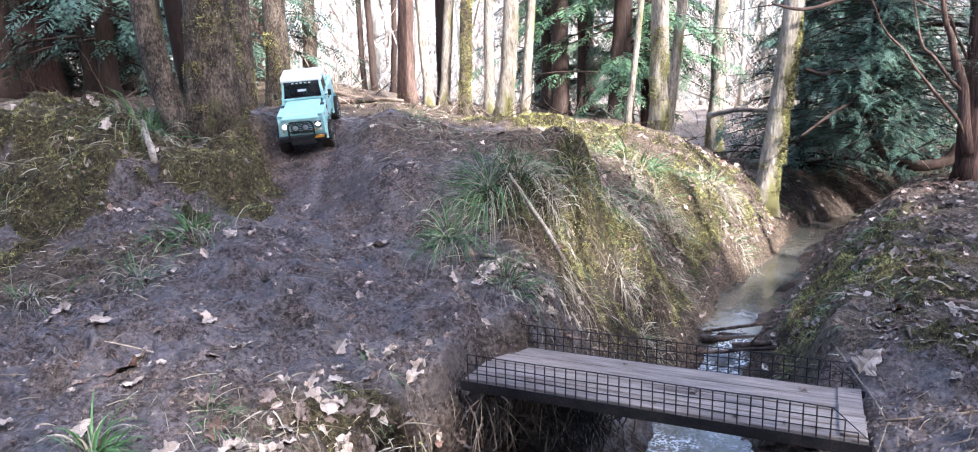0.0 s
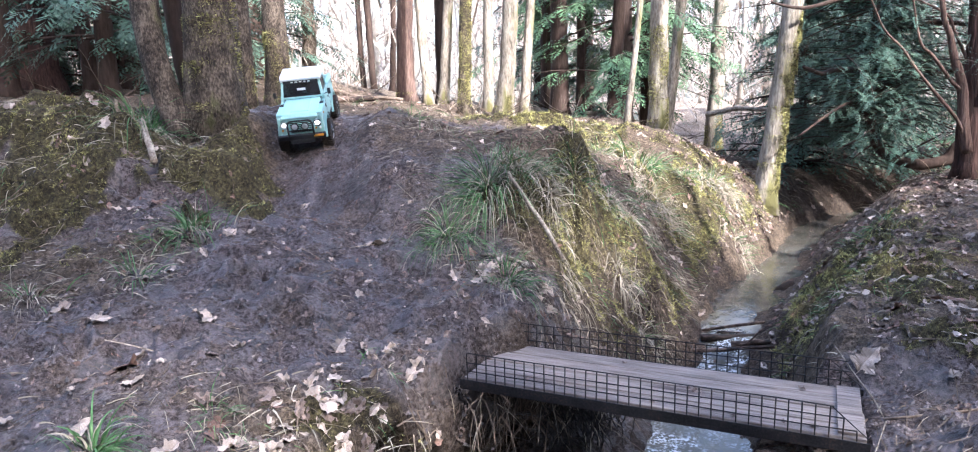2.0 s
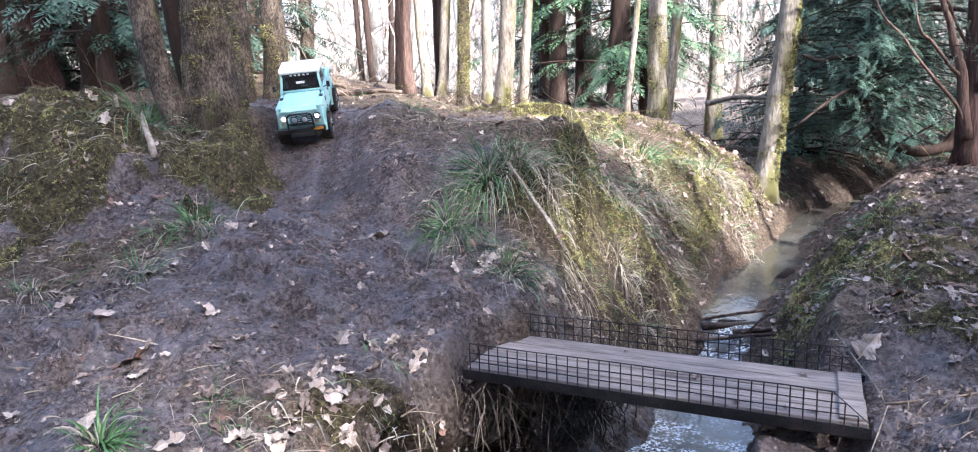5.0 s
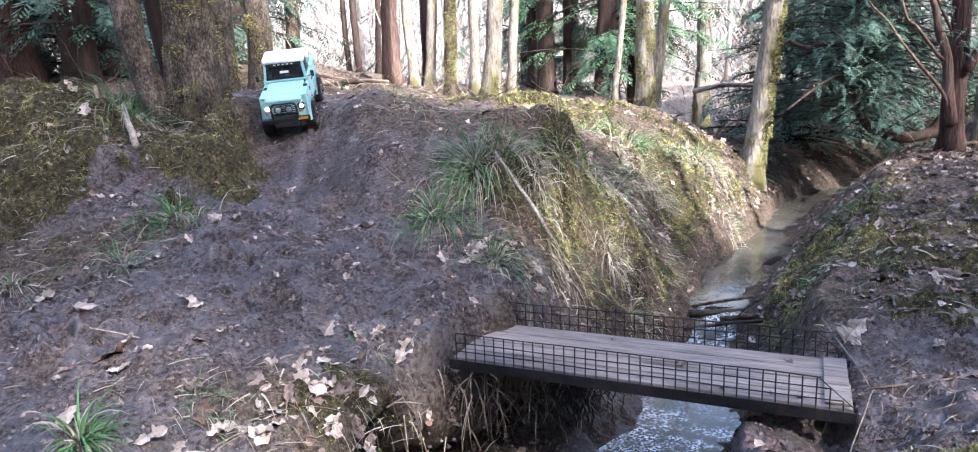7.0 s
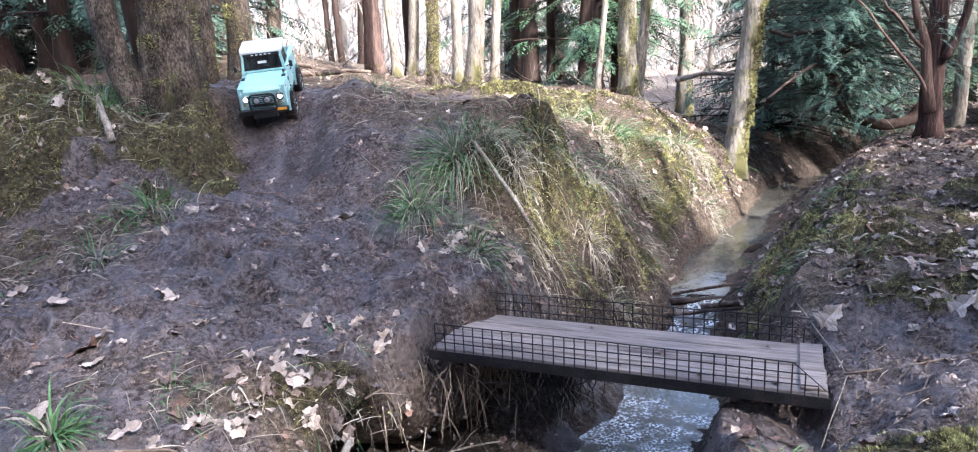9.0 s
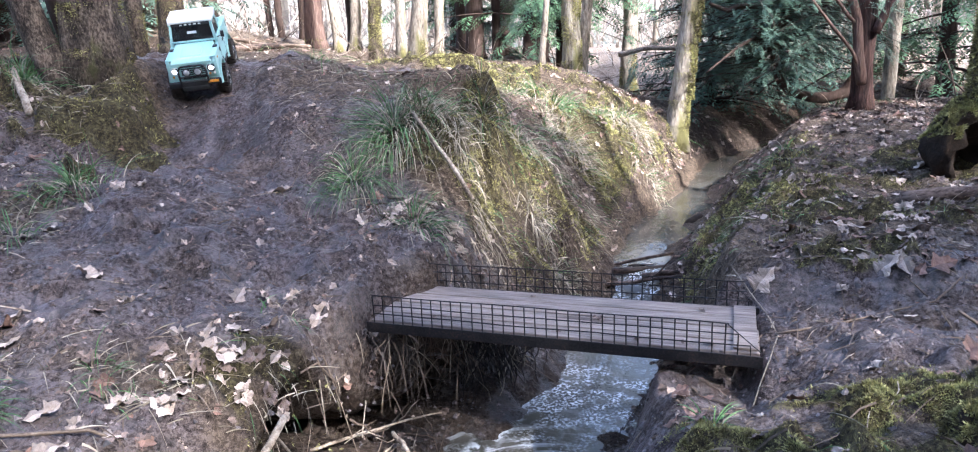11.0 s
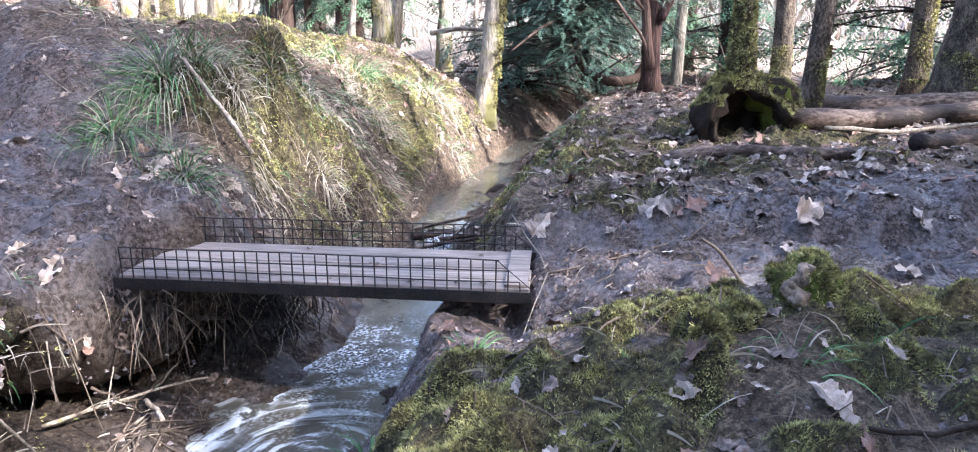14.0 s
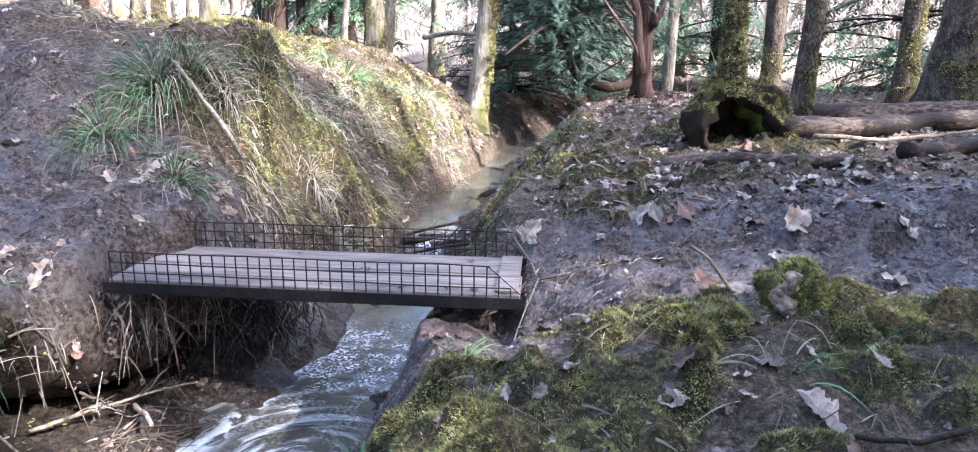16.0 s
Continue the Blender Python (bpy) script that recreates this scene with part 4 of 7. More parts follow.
    a = [bm.verts.new(p) for p in ((-hw + 0.005, 0.0665, base + 0.004), (hw - 0.005, 0.0665, base + 0.004), (hw - 0.013, 0.0445, top - 0.002), (-hw + 0.013, 0.0445, top - 0.002))]
    bm.faces.new(a)
    bmesh.ops.solidify(bm, geom=bm.faces[:], thickness=0.001)
    ws = part("windscreen", bm, M["glass"], tk)
    for s in (-1, 1):
        bm = bmesh.new()
        cyl(bm, (s * 0.045 - 0.02, 0.0695, base + 0.006), (s * 0.045 + 0.022, 0.066, base + 0.018), 0.0011, n=6)
        part("wiper", bm, M["black"], ws)
    bm = bmesh.new()
    box(bm, 0, 0.0495, top - 0.008, 0.150, 0.002, 0.012)
    sv = part("sun_visor_strip", bm, M["black"], ws)
    for k in range(5):
        bm = bmesh.new()
        box(bm, -0.036 + 0.018 * k, 0.0512, top - 0.008, 0.010, 0.001, 0.005)
        part("mark", bm, M["white"], sv)
    bm = bmesh.new()
    box(bm, 0.0, 0.0595, base + 0.036, 0.036, 0.001, 0.010)
    part("sticker", bm, M["white"], ws)
    bm = bmesh.new()
    box(bm, 0, 0.066, base + 0.002, 2 * hw - 0.02, 0.012, 0.008, 0.002)
    part("scuttle", bm, M["paint"], tk)
    bm = bmesh.new()
    box(bm, 0, -0.070, (base + top) / 2, 2 * hw - 0.03, 0.002, top - base)
    part("rear_window", bm, M["glass"], tk)
    # inside: dark seats and dashboard
    bm = bmesh.new()
    box(bm, 0, 0.045, base - 0.004, 2 * hw - 0.03, 0.04, 0.02, 0.003)
    part("dashboard", bm, M["black"], tk)
    for s in (-1, 1):
        bm = bmesh.new()
        box(bm, s * 0.04, -0.045, base + 0.01, 0.055, 0.014, 0.07, 0.004)
        part("seat", bm, M["black"], tk)
    # chassis
    for s in (-1, 1):
        bm = bmesh.new()
        box(bm, s * 0.035, 0, A + 0.018, 0.014, 0.42, 0.018, 0.002)
        part("chassis_rail", bm, M["black"], tk)
    for c in (f, r):
        bm = bmesh.new()
        cyl(bm, (-0.085, c, A), (0.085, c, A), 0.009, n=10)
        bmesh.ops.create_icosphere(bm, subdivisions=2, radius=0.02, matrix=Matrix.Translation((0.02, c, A)))
        part("axle", bm, M["black"], tk, smooth=True)
    bm = bmesh.new()
    box(bm, 0, 0.0, A + 0.03, 0.15, 0.30, 0.01)
    part("underbody", bm, M["black"], tk)
    # cargo
    for s in (-1, 1):
        for c in (f, r):
            wheel(tk, s * 0.092, c, s)
    return tk


M["amber"] = surface("amber_plastic", [(0.3, (0.6, 0.22, 0.03)), (0.7, (0.7, 0.32, 0.05))], 30, 100, (0.2, 0.3), 0.0)
M["red"] = surface("red_plastic", [(0.3, (0.5, 0.03, 0.02)), (0.7, (0.6, 0.05, 0.03))], 20, 90, (0.3, 0.5), 0.05)
M["glass_pale"] = surface("pale_lens", [(0.3, (0.22, 0.23, 0.24)), (0.7, (0.36, 0.37, 0.38))], 40, 100, (0.08, 0.15), 0.0)


def glowing(name, colour, strength):
    m = bpy.data.materials.new(name)
    m.use_nodes = True
    b = m.node_tree.nodes["Principled BSDF"]
    b.inputs["Base Color"].default_value = (0.9, 0.9, 0.9, 1)
    b.inputs["Emission Color"].default_value = (*colour, 1)
    b.inputs["Emission Strength"].default_value = strength
    return m


M["lamp"] = glowing("lit_headlight", (0.95, 0.97, 1.0), 2.5)


def tinted_glass():
    m = bpy.data.materials.new("dark_window_glass")
    m.use_nodes = True
    b = m.node_tree.nodes["Principled BSDF"]
    b.inputs["Base Color"].default_value = (0.06, 0.06, 0.065, 1)
    b.inputs["Roughness"].default_value = 0.05
    b.inputs["Transmission Weight"].default_value = 0.5
    b.inputs["IOR"].default_value = 1.45
    return m


M["glass"] = tinted_glass()

truck = toy_truck()
# it stands on the ramp, nose down towards the stream
_c, _h = Vector((-1.042, 3.285)), radians(189)
_f = Vector((-math.sin(_h), math.cos(_h)))
_l = Vector((-_f.y, _f.x))
_pf, _pr = _c + _f * 0.15, _c - _f * 0.15
_zw = {(a, b): gz(*(p + _l * 0.092 * b)) for a, p in ((1, _pf), (-1, _pr)) for b in (1, -1)}
_fw = Vector((_f.x * 0.3, _f.y * 0.3, (_zw[1, 1] + _zw[1, -1] - _zw[-1, 1] - _zw[-1, -1]) / 2)).normalized()
_sd = Vector((_l.x * 0.184, _l.y * 0.184, max(-0.016, min(0.016, (_zw[1, 1] + _zw[-1, 1] - _zw[1, -1] - _zw[-1, -1]) / 2)))).normalized()
_up = _fw.cross(_sd).normalized()
_m = Matrix((_fw.cross(_up), _fw, _up)).transposed().to_4x4()
truck.matrix_world = Matrix.Translation((_c.x, _c.y, sum(_zw.values()) / 4 - 0.002)) @ _m


def cool_box():
    b = tagged(new("cool_box"), "small red and white toy cool box in the truck bed", "cool box")
    bm = bmesh.new()
    box(bm, 0, 0, 0.016, 0.060, 0.040, 0.032, 0.003)
    part("body", bm, M["red"], b)
    bm = bmesh.new()
    box(bm, 0, 0, 0.038, 0.064, 0.044, 0.012, 0.003)
    part("lid", bm, M["white"], b, "white lid")
    return b


cool_box().matrix_world = truck.matrix_world @ pose(0.03, -0.125, 0.152, 0, 0, 4)


# ---- trees ----
def bark_tree(x, y, r, h, lean=(0, 0), mat="bark", label="", n=14, flare=0.6, sink=0.06, wob=0.12, seed=0, bend=0.0, limbs=0, moss_to=0.0, category="tree"):
    """A tapered, slightly crooked trunk with root flare, a few bare limbs, and moss round its foot."""
    rnd = random.Random(seed)
    z = gz(x, y) - sink
    tr = tagged(new("tree"), label, category)
    tr.location = (x, y, z)
    k = max(10, int(h / 0.25))
    pts, rad = [], []
    for i in range(k + 1):
        t = i / k
        s = h * t * t * 0.35 + h * t * 0.65
        pts.append(Vector((lean[0] * s + bend * math.sin(t * 5 + seed) + rnd.uniform(-1, 1) * r * 0.12, lean[1] * s + bend * 0.5 * math.cos(t * 4 + seed), s)))
        rad.append(r * (1 - 0.45 * t) * (1 + flare * math.exp(-s / (r * 1.4))))
    V, F = tube(pts, rad, n, wob, seed, lambda i, a: 1 + 0.22 * flare * math.exp(-pts[i].z / (r * 1.5)) * math.sin(a * 4 + seed))
    link_mesh("trunk", V, F, M[mat], tr)
    for q in range(limbs):
        i = rnd.randint(int(k * 0.42), k - 1)
        a = rnd.uniform(0, 6.28)
        L = rnd.uniform(0.5, 1.6) * (0.5 + r * 4)
        p = pts[i]
        P, R = [p], [rad[i] * 0.4]
        d = Vector((math.cos(a), math.sin(a), rnd.uniform(0.1, 0.7))).normalized()
        for j in range(6):
            d = (d + Vector((rnd.uniform(-.25, .25), rnd.uniform(-.25, .25), rnd.uniform(-.15, .25)))).normalized()
            P.append(P[-1] + d * L / 6)
            R.append(R[0] * (1 - (j + 1) / 6.5))
        V, F = tube(P, R, 6, 0.1, seed + q)
        link_mesh("limb", V, F, M[mat], tr)
    if moss_to:
        hp = Heap()
        for q in range(int(4800 * moss_to)):
            t = rnd.random() ** 1.5 * moss_to
            i = min(int(len(pts) * 0 + np.searchsorted([p.z for p in pts], t)), k)
            a = rnd.gauss(moss_dir(seed), 1.0)
            rr = rad[i] * 1.0
            c = pts[i] + Vector((math.cos(a) * rr, math.sin(a) * rr, t - pts[i].z))
            moss_tuft(hp, c, Vector((math.cos(a), math.sin(a), 0.2)), rnd, 0.009 + r * 0.04)
        tagged(hp.make("moss_coat", [M["moss_fuzz"]], tr, "yellow-green moss", smooth=False), kind="stuff")
    return tr


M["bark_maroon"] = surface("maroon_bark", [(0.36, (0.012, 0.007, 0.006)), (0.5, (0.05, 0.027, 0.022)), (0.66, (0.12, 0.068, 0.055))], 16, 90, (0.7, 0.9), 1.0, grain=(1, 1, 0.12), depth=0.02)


def moss_dir(seed):
    return -1.57 + 0.5 * math.sin(seed * 3.7)


def moss_tuft(hp, c, nrm, rnd, size):
    """A few short pointed shoots that stand out from a surface."""
    nrm = nrm.normalized()
    u = nrm.orthogonal().normalized()
    w = nrm.cross(u)
    for q in range(3):
        a = rnd.uniform(0, 6.28)
        d = u * math.cos(a) + w * math.sin(a)
        e = nrm.cross(d) * size * rnd.uniform(0.14, 0.28)
        b0 = c - nrm * size * 0.3 + d * size * rnd.uniform(0, 0.6)
        tip = c + nrm * size * rnd.uniform(0.3, 1.0) + d * size * rnd.uniform(0.5, 1.3)
        hp.add([b0 - e, b0 + e, tip], [(0, 1, 2)])


M["moss_fuzz"] = surface("moss_fuzz", [(0.38, (0.045, 0.036, 0.020)), (0.46, (0.140, 0.122, 0.054)), (0.53, (0.275, 0.250, 0.098)), (0.63, (0.46, 0.425, 0.175))], 9, 45, (0.9, 1.0), 0.0, vary=0.5, spec=0.1)
M["needles"] = surface("conifer_green", [(0.3, (0.028, 0.062, 0.030)), (0.5, (0.075, 0.135, 0.065)), (0.7, (0.15, 0.225, 0.11))], 3, 30, (0.55, 0.8), 0.0, vary=0.4, spec=0.3)
M["needles_blue"] = surface("yew_green", [(0.3, (0.022, 0.046, 0.032)), (0.5, (0.066, 0.110, 0.076)), (0.7, (0.15, 0.21, 0.15))], 3, 30, (0.5, 0.8), 0.0, vary=0.4, spec=0.3)


def frond(hp, p, d, L, rnd, droop=0.5, mat=0, wide=0.27, step=0.03):
    """A flat spray: a stalk that droops, with narrow leaflets to both sides."""
    d = d.normalized()
    sidev = d.cross(Vector((0, 0, 1)))
    sidev = sidev.normalized() if sidev.length > 0.1 else Vector((1, 0, 0))
    n = max(5, int(L / step))
    q = p.copy()
    for k in range(n):
        t = k / n
        d = (d + Vector((0, 0, -droop * 1.6 / n))).normalized()
        q2 = q + d * L / n
        w = L * wide * math.sin(math.pi * min(1, 0.25 + t * 0.8)) * rnd.uniform(0.7, 1.1)
        th = L / n * 0.42
        for s in (-1, 1):
            o = (sidev * s + d * 0.7 + Vector((0, 0, rnd.uniform(-0.45, 0.15)))).normalized() * w
            hp.add([q, q + o * 0.55 + d * th * 1.2, q + o, q + o * 0.5 - d * th * 0.35], [(0, 1, 2, 3)], mat)
        q = q2
    return q


def conifer(x, y, h, r, low, dens, seed, mat="needles", bark="bark_dark", label="", spray=(0.22, 0.4), lean=(0, 0), tr_r=0.08):
    """A conifer: trunk, boughs with drooping sprays from height low upwards."""
    rnd = random.Random(seed)
    tr = bark_tree(x, y, tr_r, h, lean, bark, label, 10, 0.5, seed=seed)
    hp, wood = Heap(), Heap()
    for k in range(dens):
        t = rnd.random()
        z = low + (h - low) * t
        L = r * (1 - 0.75 * t) * rnd.uniform(0.45, 1.1)
        a = rnd.uniform(0, 6.28)
        p = Vector((lean[0] * z, lean[1] * z, z))
        d = Vector((math.cos(a), math.sin(a), rnd.uniform(-0.1, 0.35)))
        pts = [p]
        for j in range(5):
            d = (d + Vector((rnd.uniform(-.1, .1), rnd.uniform(-.1, .1), -0.09))).normalized()
            pts.append(pts[-1] + d * L / 5)
        wood.add(*tube(pts, [0.012, 0.01, 0.008, 0.006, 0.004, 0.002], 4))
        for j in range(1, 6):
            for s in range(3):
                aa = math.atan2(d.y, d.x) + rnd.uniform(-1.1, 1.1)
                frond(hp, pts[j] + Vector((0, 0, rnd.uniform(-0.03, 0.03))), Vector((math.cos(aa), math.sin(aa), rnd.uniform(-0.3, 0.15))), rnd.uniform(*spray), rnd, 0.7, 0, 0.27 if spray[1] < 0.42 else 0.30, 0.035 if spray[1] < 0.42 else 0.075)
    tagged(wood.make("branchwork", [M[bark]], tr), kind="stuff")
    hp.make("foliage", [M[mat]], tr, "drooping feathery green sprays", smooth=False)
    return tr


# the double-stemmed tree beside the ramp
big = bark_tree(-1.43, 3.16, 0.116, 5.0, (0.01, 0.02), "bark", "grey double-stemmed tree with mossy flared base by the ramp", 28, 0.5, sink=0.10, seed=3, moss_to=0.9, wob=0.1)
P = [Vector((-0.07, -0.1, -0.02)), Vector((-0.12, -0.1, 0.08)), Vector((-0.17, -0.1, 0.22)), Vector((-0.215, -0.08, 0.37)), Vector((-0.25, -0.05, 0.55)), Vector((-0.262, -0.03, 0.70)), Vector((-0.26, 0, 1.2)), Vector((-0.25, 0.02, 2.5)), Vector((-0.36, 0.02, 4.0))]
V, F = tube(P, [0.085, 0.066, 0.058, 0.056, 0.06, 0.057, 0.055, 0.05, 0.03], 16, 0.16, 9)
link_mesh("side_stem", V, F, M["bark"], big)
P = [Vector((-0.08, 0.05, 0.05)), Vector((-0.17, 0.1, 0.35)), Vector((-0.21, 0.12, 0.63)), Vector((-0.24, 0.12, 2.0)), Vector((-0.26, 0.15, 3.5))]
V, F = tube(P, [0.05, 0.044, 0.042, 0.035, 0.02], 12, 0.1, 5)
link_mesh("rear_stem", V, F, M["bark_dark"], big)

# trunks of the wood behind
for k, (x, y, r, lean, bend, mat, lab, moss) in enumerate([
    (-1.78, 4.98, 0.085, (0.02, 0), 0.0, "bark", "grey-brown tree trunk with mossy side behind the ramp", 0.6),
    (-1.75, 4.35, 0.05, (0.0, 0.02), 0.0, "bark", "slim grey trunk close behind the big tree", 0.3),
    (-2.37, 7.73, 0.075, (0.03, 0), 0.0, "bark", "grey trunk standing in the bright wood", 0),
    (-2.01, 8.85, 0.035, (-0.03, 0), 0.03, "bark_dark", "thin bare dark stem in the wood", 0),
    (-1.79, 8.39, 0.04, (-0.06, 0), 0.03, "bark_dark", "thin leaning dark stem in the wood", 0),
    (-1.80, 9.40, 0.04, (0.03, 0), 0.03, "bark_dark", "thin bare dark stem in the wood", 0),
    (-1.21, 6.97, 0.085, (0.01, 0), 0.0, "bark_red", "reddish-brown conifer trunk with peeling bark", 0.2),
    (-1.02, 7.1, 0.05, (-0.05, 0), 0.0, "bark_pale", "pale trunk standing beside the reddish trunk", 0),
    (-0.93, 7.6, 0.065, (0.0, 0), 0.0, "bark_dark", "dark trunk in the group of trees", 0),
    (-0.90, 7.31, 0.055, (0.08, 0), 0.0, "bark_pale", "pale trunk leaning over the group", 0),
    (-0.58, 6.04, 0.052, (0.04, 0), 0.0, "bark", "green-mossed slim trunk at the bank's top", 1.2),
    (-0.43, 7.05, 0.05, (0.02, 0), 0.0, "bark_pale", "slim pale trunk in the wood", 0),
    (-0.27, 6.56, 0.078, (0.08, 0), 0.0, "bark_pale", "whitish sunlit trunk with mossy foot", 0.25),
    (-0.09, 6.86, 0.045, (0.07, 0), 0.0, "bark_pale", "slim whitish trunk beside a thicker one", 0),
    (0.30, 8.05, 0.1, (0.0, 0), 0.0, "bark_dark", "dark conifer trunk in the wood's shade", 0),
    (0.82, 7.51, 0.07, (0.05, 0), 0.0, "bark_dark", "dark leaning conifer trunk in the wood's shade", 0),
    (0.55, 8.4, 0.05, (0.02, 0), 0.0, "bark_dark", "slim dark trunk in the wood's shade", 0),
    (0.76, 5.80, 0.026, (0.05, 0), 0.05, "bark_pale", "thin pale crooked stem at the bank", 0),
    (1.00, 5.96, 0.075, (0.0, 0), 0.0, "bark_pale", "moss-covered sunlit trunk at the bank", 0.9),
    (1.17, 6.54, 0.05, (0.10, 0), 0.0, "bark_pale", "slim whitish leaning trunk at the bank", 0),
    (1.92, 7.81, 0.085, (0.03, 0), 0.0, "bark_pale", "yellowish sunlit trunk further back", 0.5),
    (1.50, 4.85, 0.070, (0.11, 0.02), 0.0, "bark_pale", "yellow-mossed trunk leaning over the stream bank", 1.3),
    # left group: bark_dark puts the deep shade into the trunks' colour
    (-3.94, 5.28, 0.09, (0.0, 0), 0.0, "bark_dark", "conifer trunk given dark bark for deep shade", 0),
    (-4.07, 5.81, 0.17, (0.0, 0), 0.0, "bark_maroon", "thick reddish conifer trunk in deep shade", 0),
    (-3.47, 5.60, 0.06, (-0.03, 0), 0.0, "bark_dark", "slim conifer trunk given dark bark for deep shade", 0),
    (3.48, 5.66, 0.055, (0.02, 0), 0.0, "bark_pale", "slim pale trunk behind the stream", 0),
    (2.46, 2.83, 0.047, (0.07, 0.02), 0.0, "bark", "brown mossy trunk behind the hollow stump", 0.4),
    (3.55, 4.40, 0.07, (-0.02, 0), 0.0, "bark", "grey trunk with mossy foot in the clearing", 0.4),
    (4.15, 3.84, 0.068, (0.0, 0), 0.0, "bark", "grey-green mossy trunk in the clearing", 0.9),
    (3.79, 3.19, 0.135, (0.06, 0), 0.0, "bark", "thick grey tree with mossy roots by the logs", 0.5),
]):
    bark_tree(x, y, r, 5.5 + (k % 5) * 0.5, lean, mat, lab, 12 if r < 0.07 else 16, 0.55, sink=0.12 if k == 21 else 0.06, seed=20 + k, bend=bend, limbs=0 if k in (21, 26) else 3 if r < 0.09 else 2, moss_to=moss)

def bough(parent, P, r, mat, seed, name="branch", thin=0.75, n=8):
    """A limb through the given world points, smoothed, tapering to its tip."""
    pts = [Vector(p) - parent.location for p in P]
    out = []
    for q in range(len(pts) - 1):
        a, b, c, d = pts[max(q - 1, 0)], pts[q], pts[q + 1], pts[min(q + 2, len(pts) - 1)]
        for w in (0, 0.25, 0.5, 0.75):
            out.append(0.5 * ((2 * b) + (c - a) * w + (2 * a - 5 * b + 4 * c - d) * w * w + (3 * b - 3 * c + d - a) * w ** 3))
    out.append(pts[-1])
    V, F = tube(out, [r * (1 - thin * i / len(out)) for i in range(len(out))], n, 0.18, seed)
    return link_mesh(name, V, F, M[mat], parent)


# reddish many-stemmed tree on the far side of the stream
red = bark_tree(2.56, 4.46, 0.062, 4.0, (-0.01, 0), "bark_maroon", "reddish-brown many-stemmed tree with bare branches", 16, 0.5, seed=71, moss_to=0.12)
for k, (P, r, mt) in enumerate([
    ([(2.53, 4.42, 0.50), (2.49, 4.40, 0.66), (2.46, 4.40, 0.89), (2.41, 4.40, 1.03), (2.37, 4.40, 1.17), (2.31, 4.40, 1.36), (2.2, 4.4, 2.2)], 0.036, "bark_red"),
    ([(2.49, 4.40, 0.60), (2.42, 4.36, 0.70), (2.28, 4.36, 0.86), (2.17, 4.36, 0.99), (2.09, 4.36, 1.10), (1.98, 4.36, 1.21), (1.90, 4.36, 1.37), (1.7, 4.3, 1.7)], 0.011, "bark_red"),
    ([(2.46, 4.40, 0.86), (2.39, 4.38, 0.91), (2.27, 4.38, 1.06), (2.20, 4.38, 1.13), (2.14, 4.38, 1.36), (2.0, 4.3, 1.8)], 0.012, "bark_red"),
    ([(2.58, 4.40, 0.80), (2.66, 4.36, 1.05), (2.70, 4.36, 1.4), (2.85, 4.3, 2.2)], 0.03, "bark_maroon"),
    ([(2.53, 4.46, 1.0), (2.42, 4.45, 1.2), (2.36, 4.45, 1.3), (2.05, 4.4, 1.45), (1.8, 4.4, 1.75)], 0.010, "bark_red"),
]):
    bough(red, P, r, mt, k)


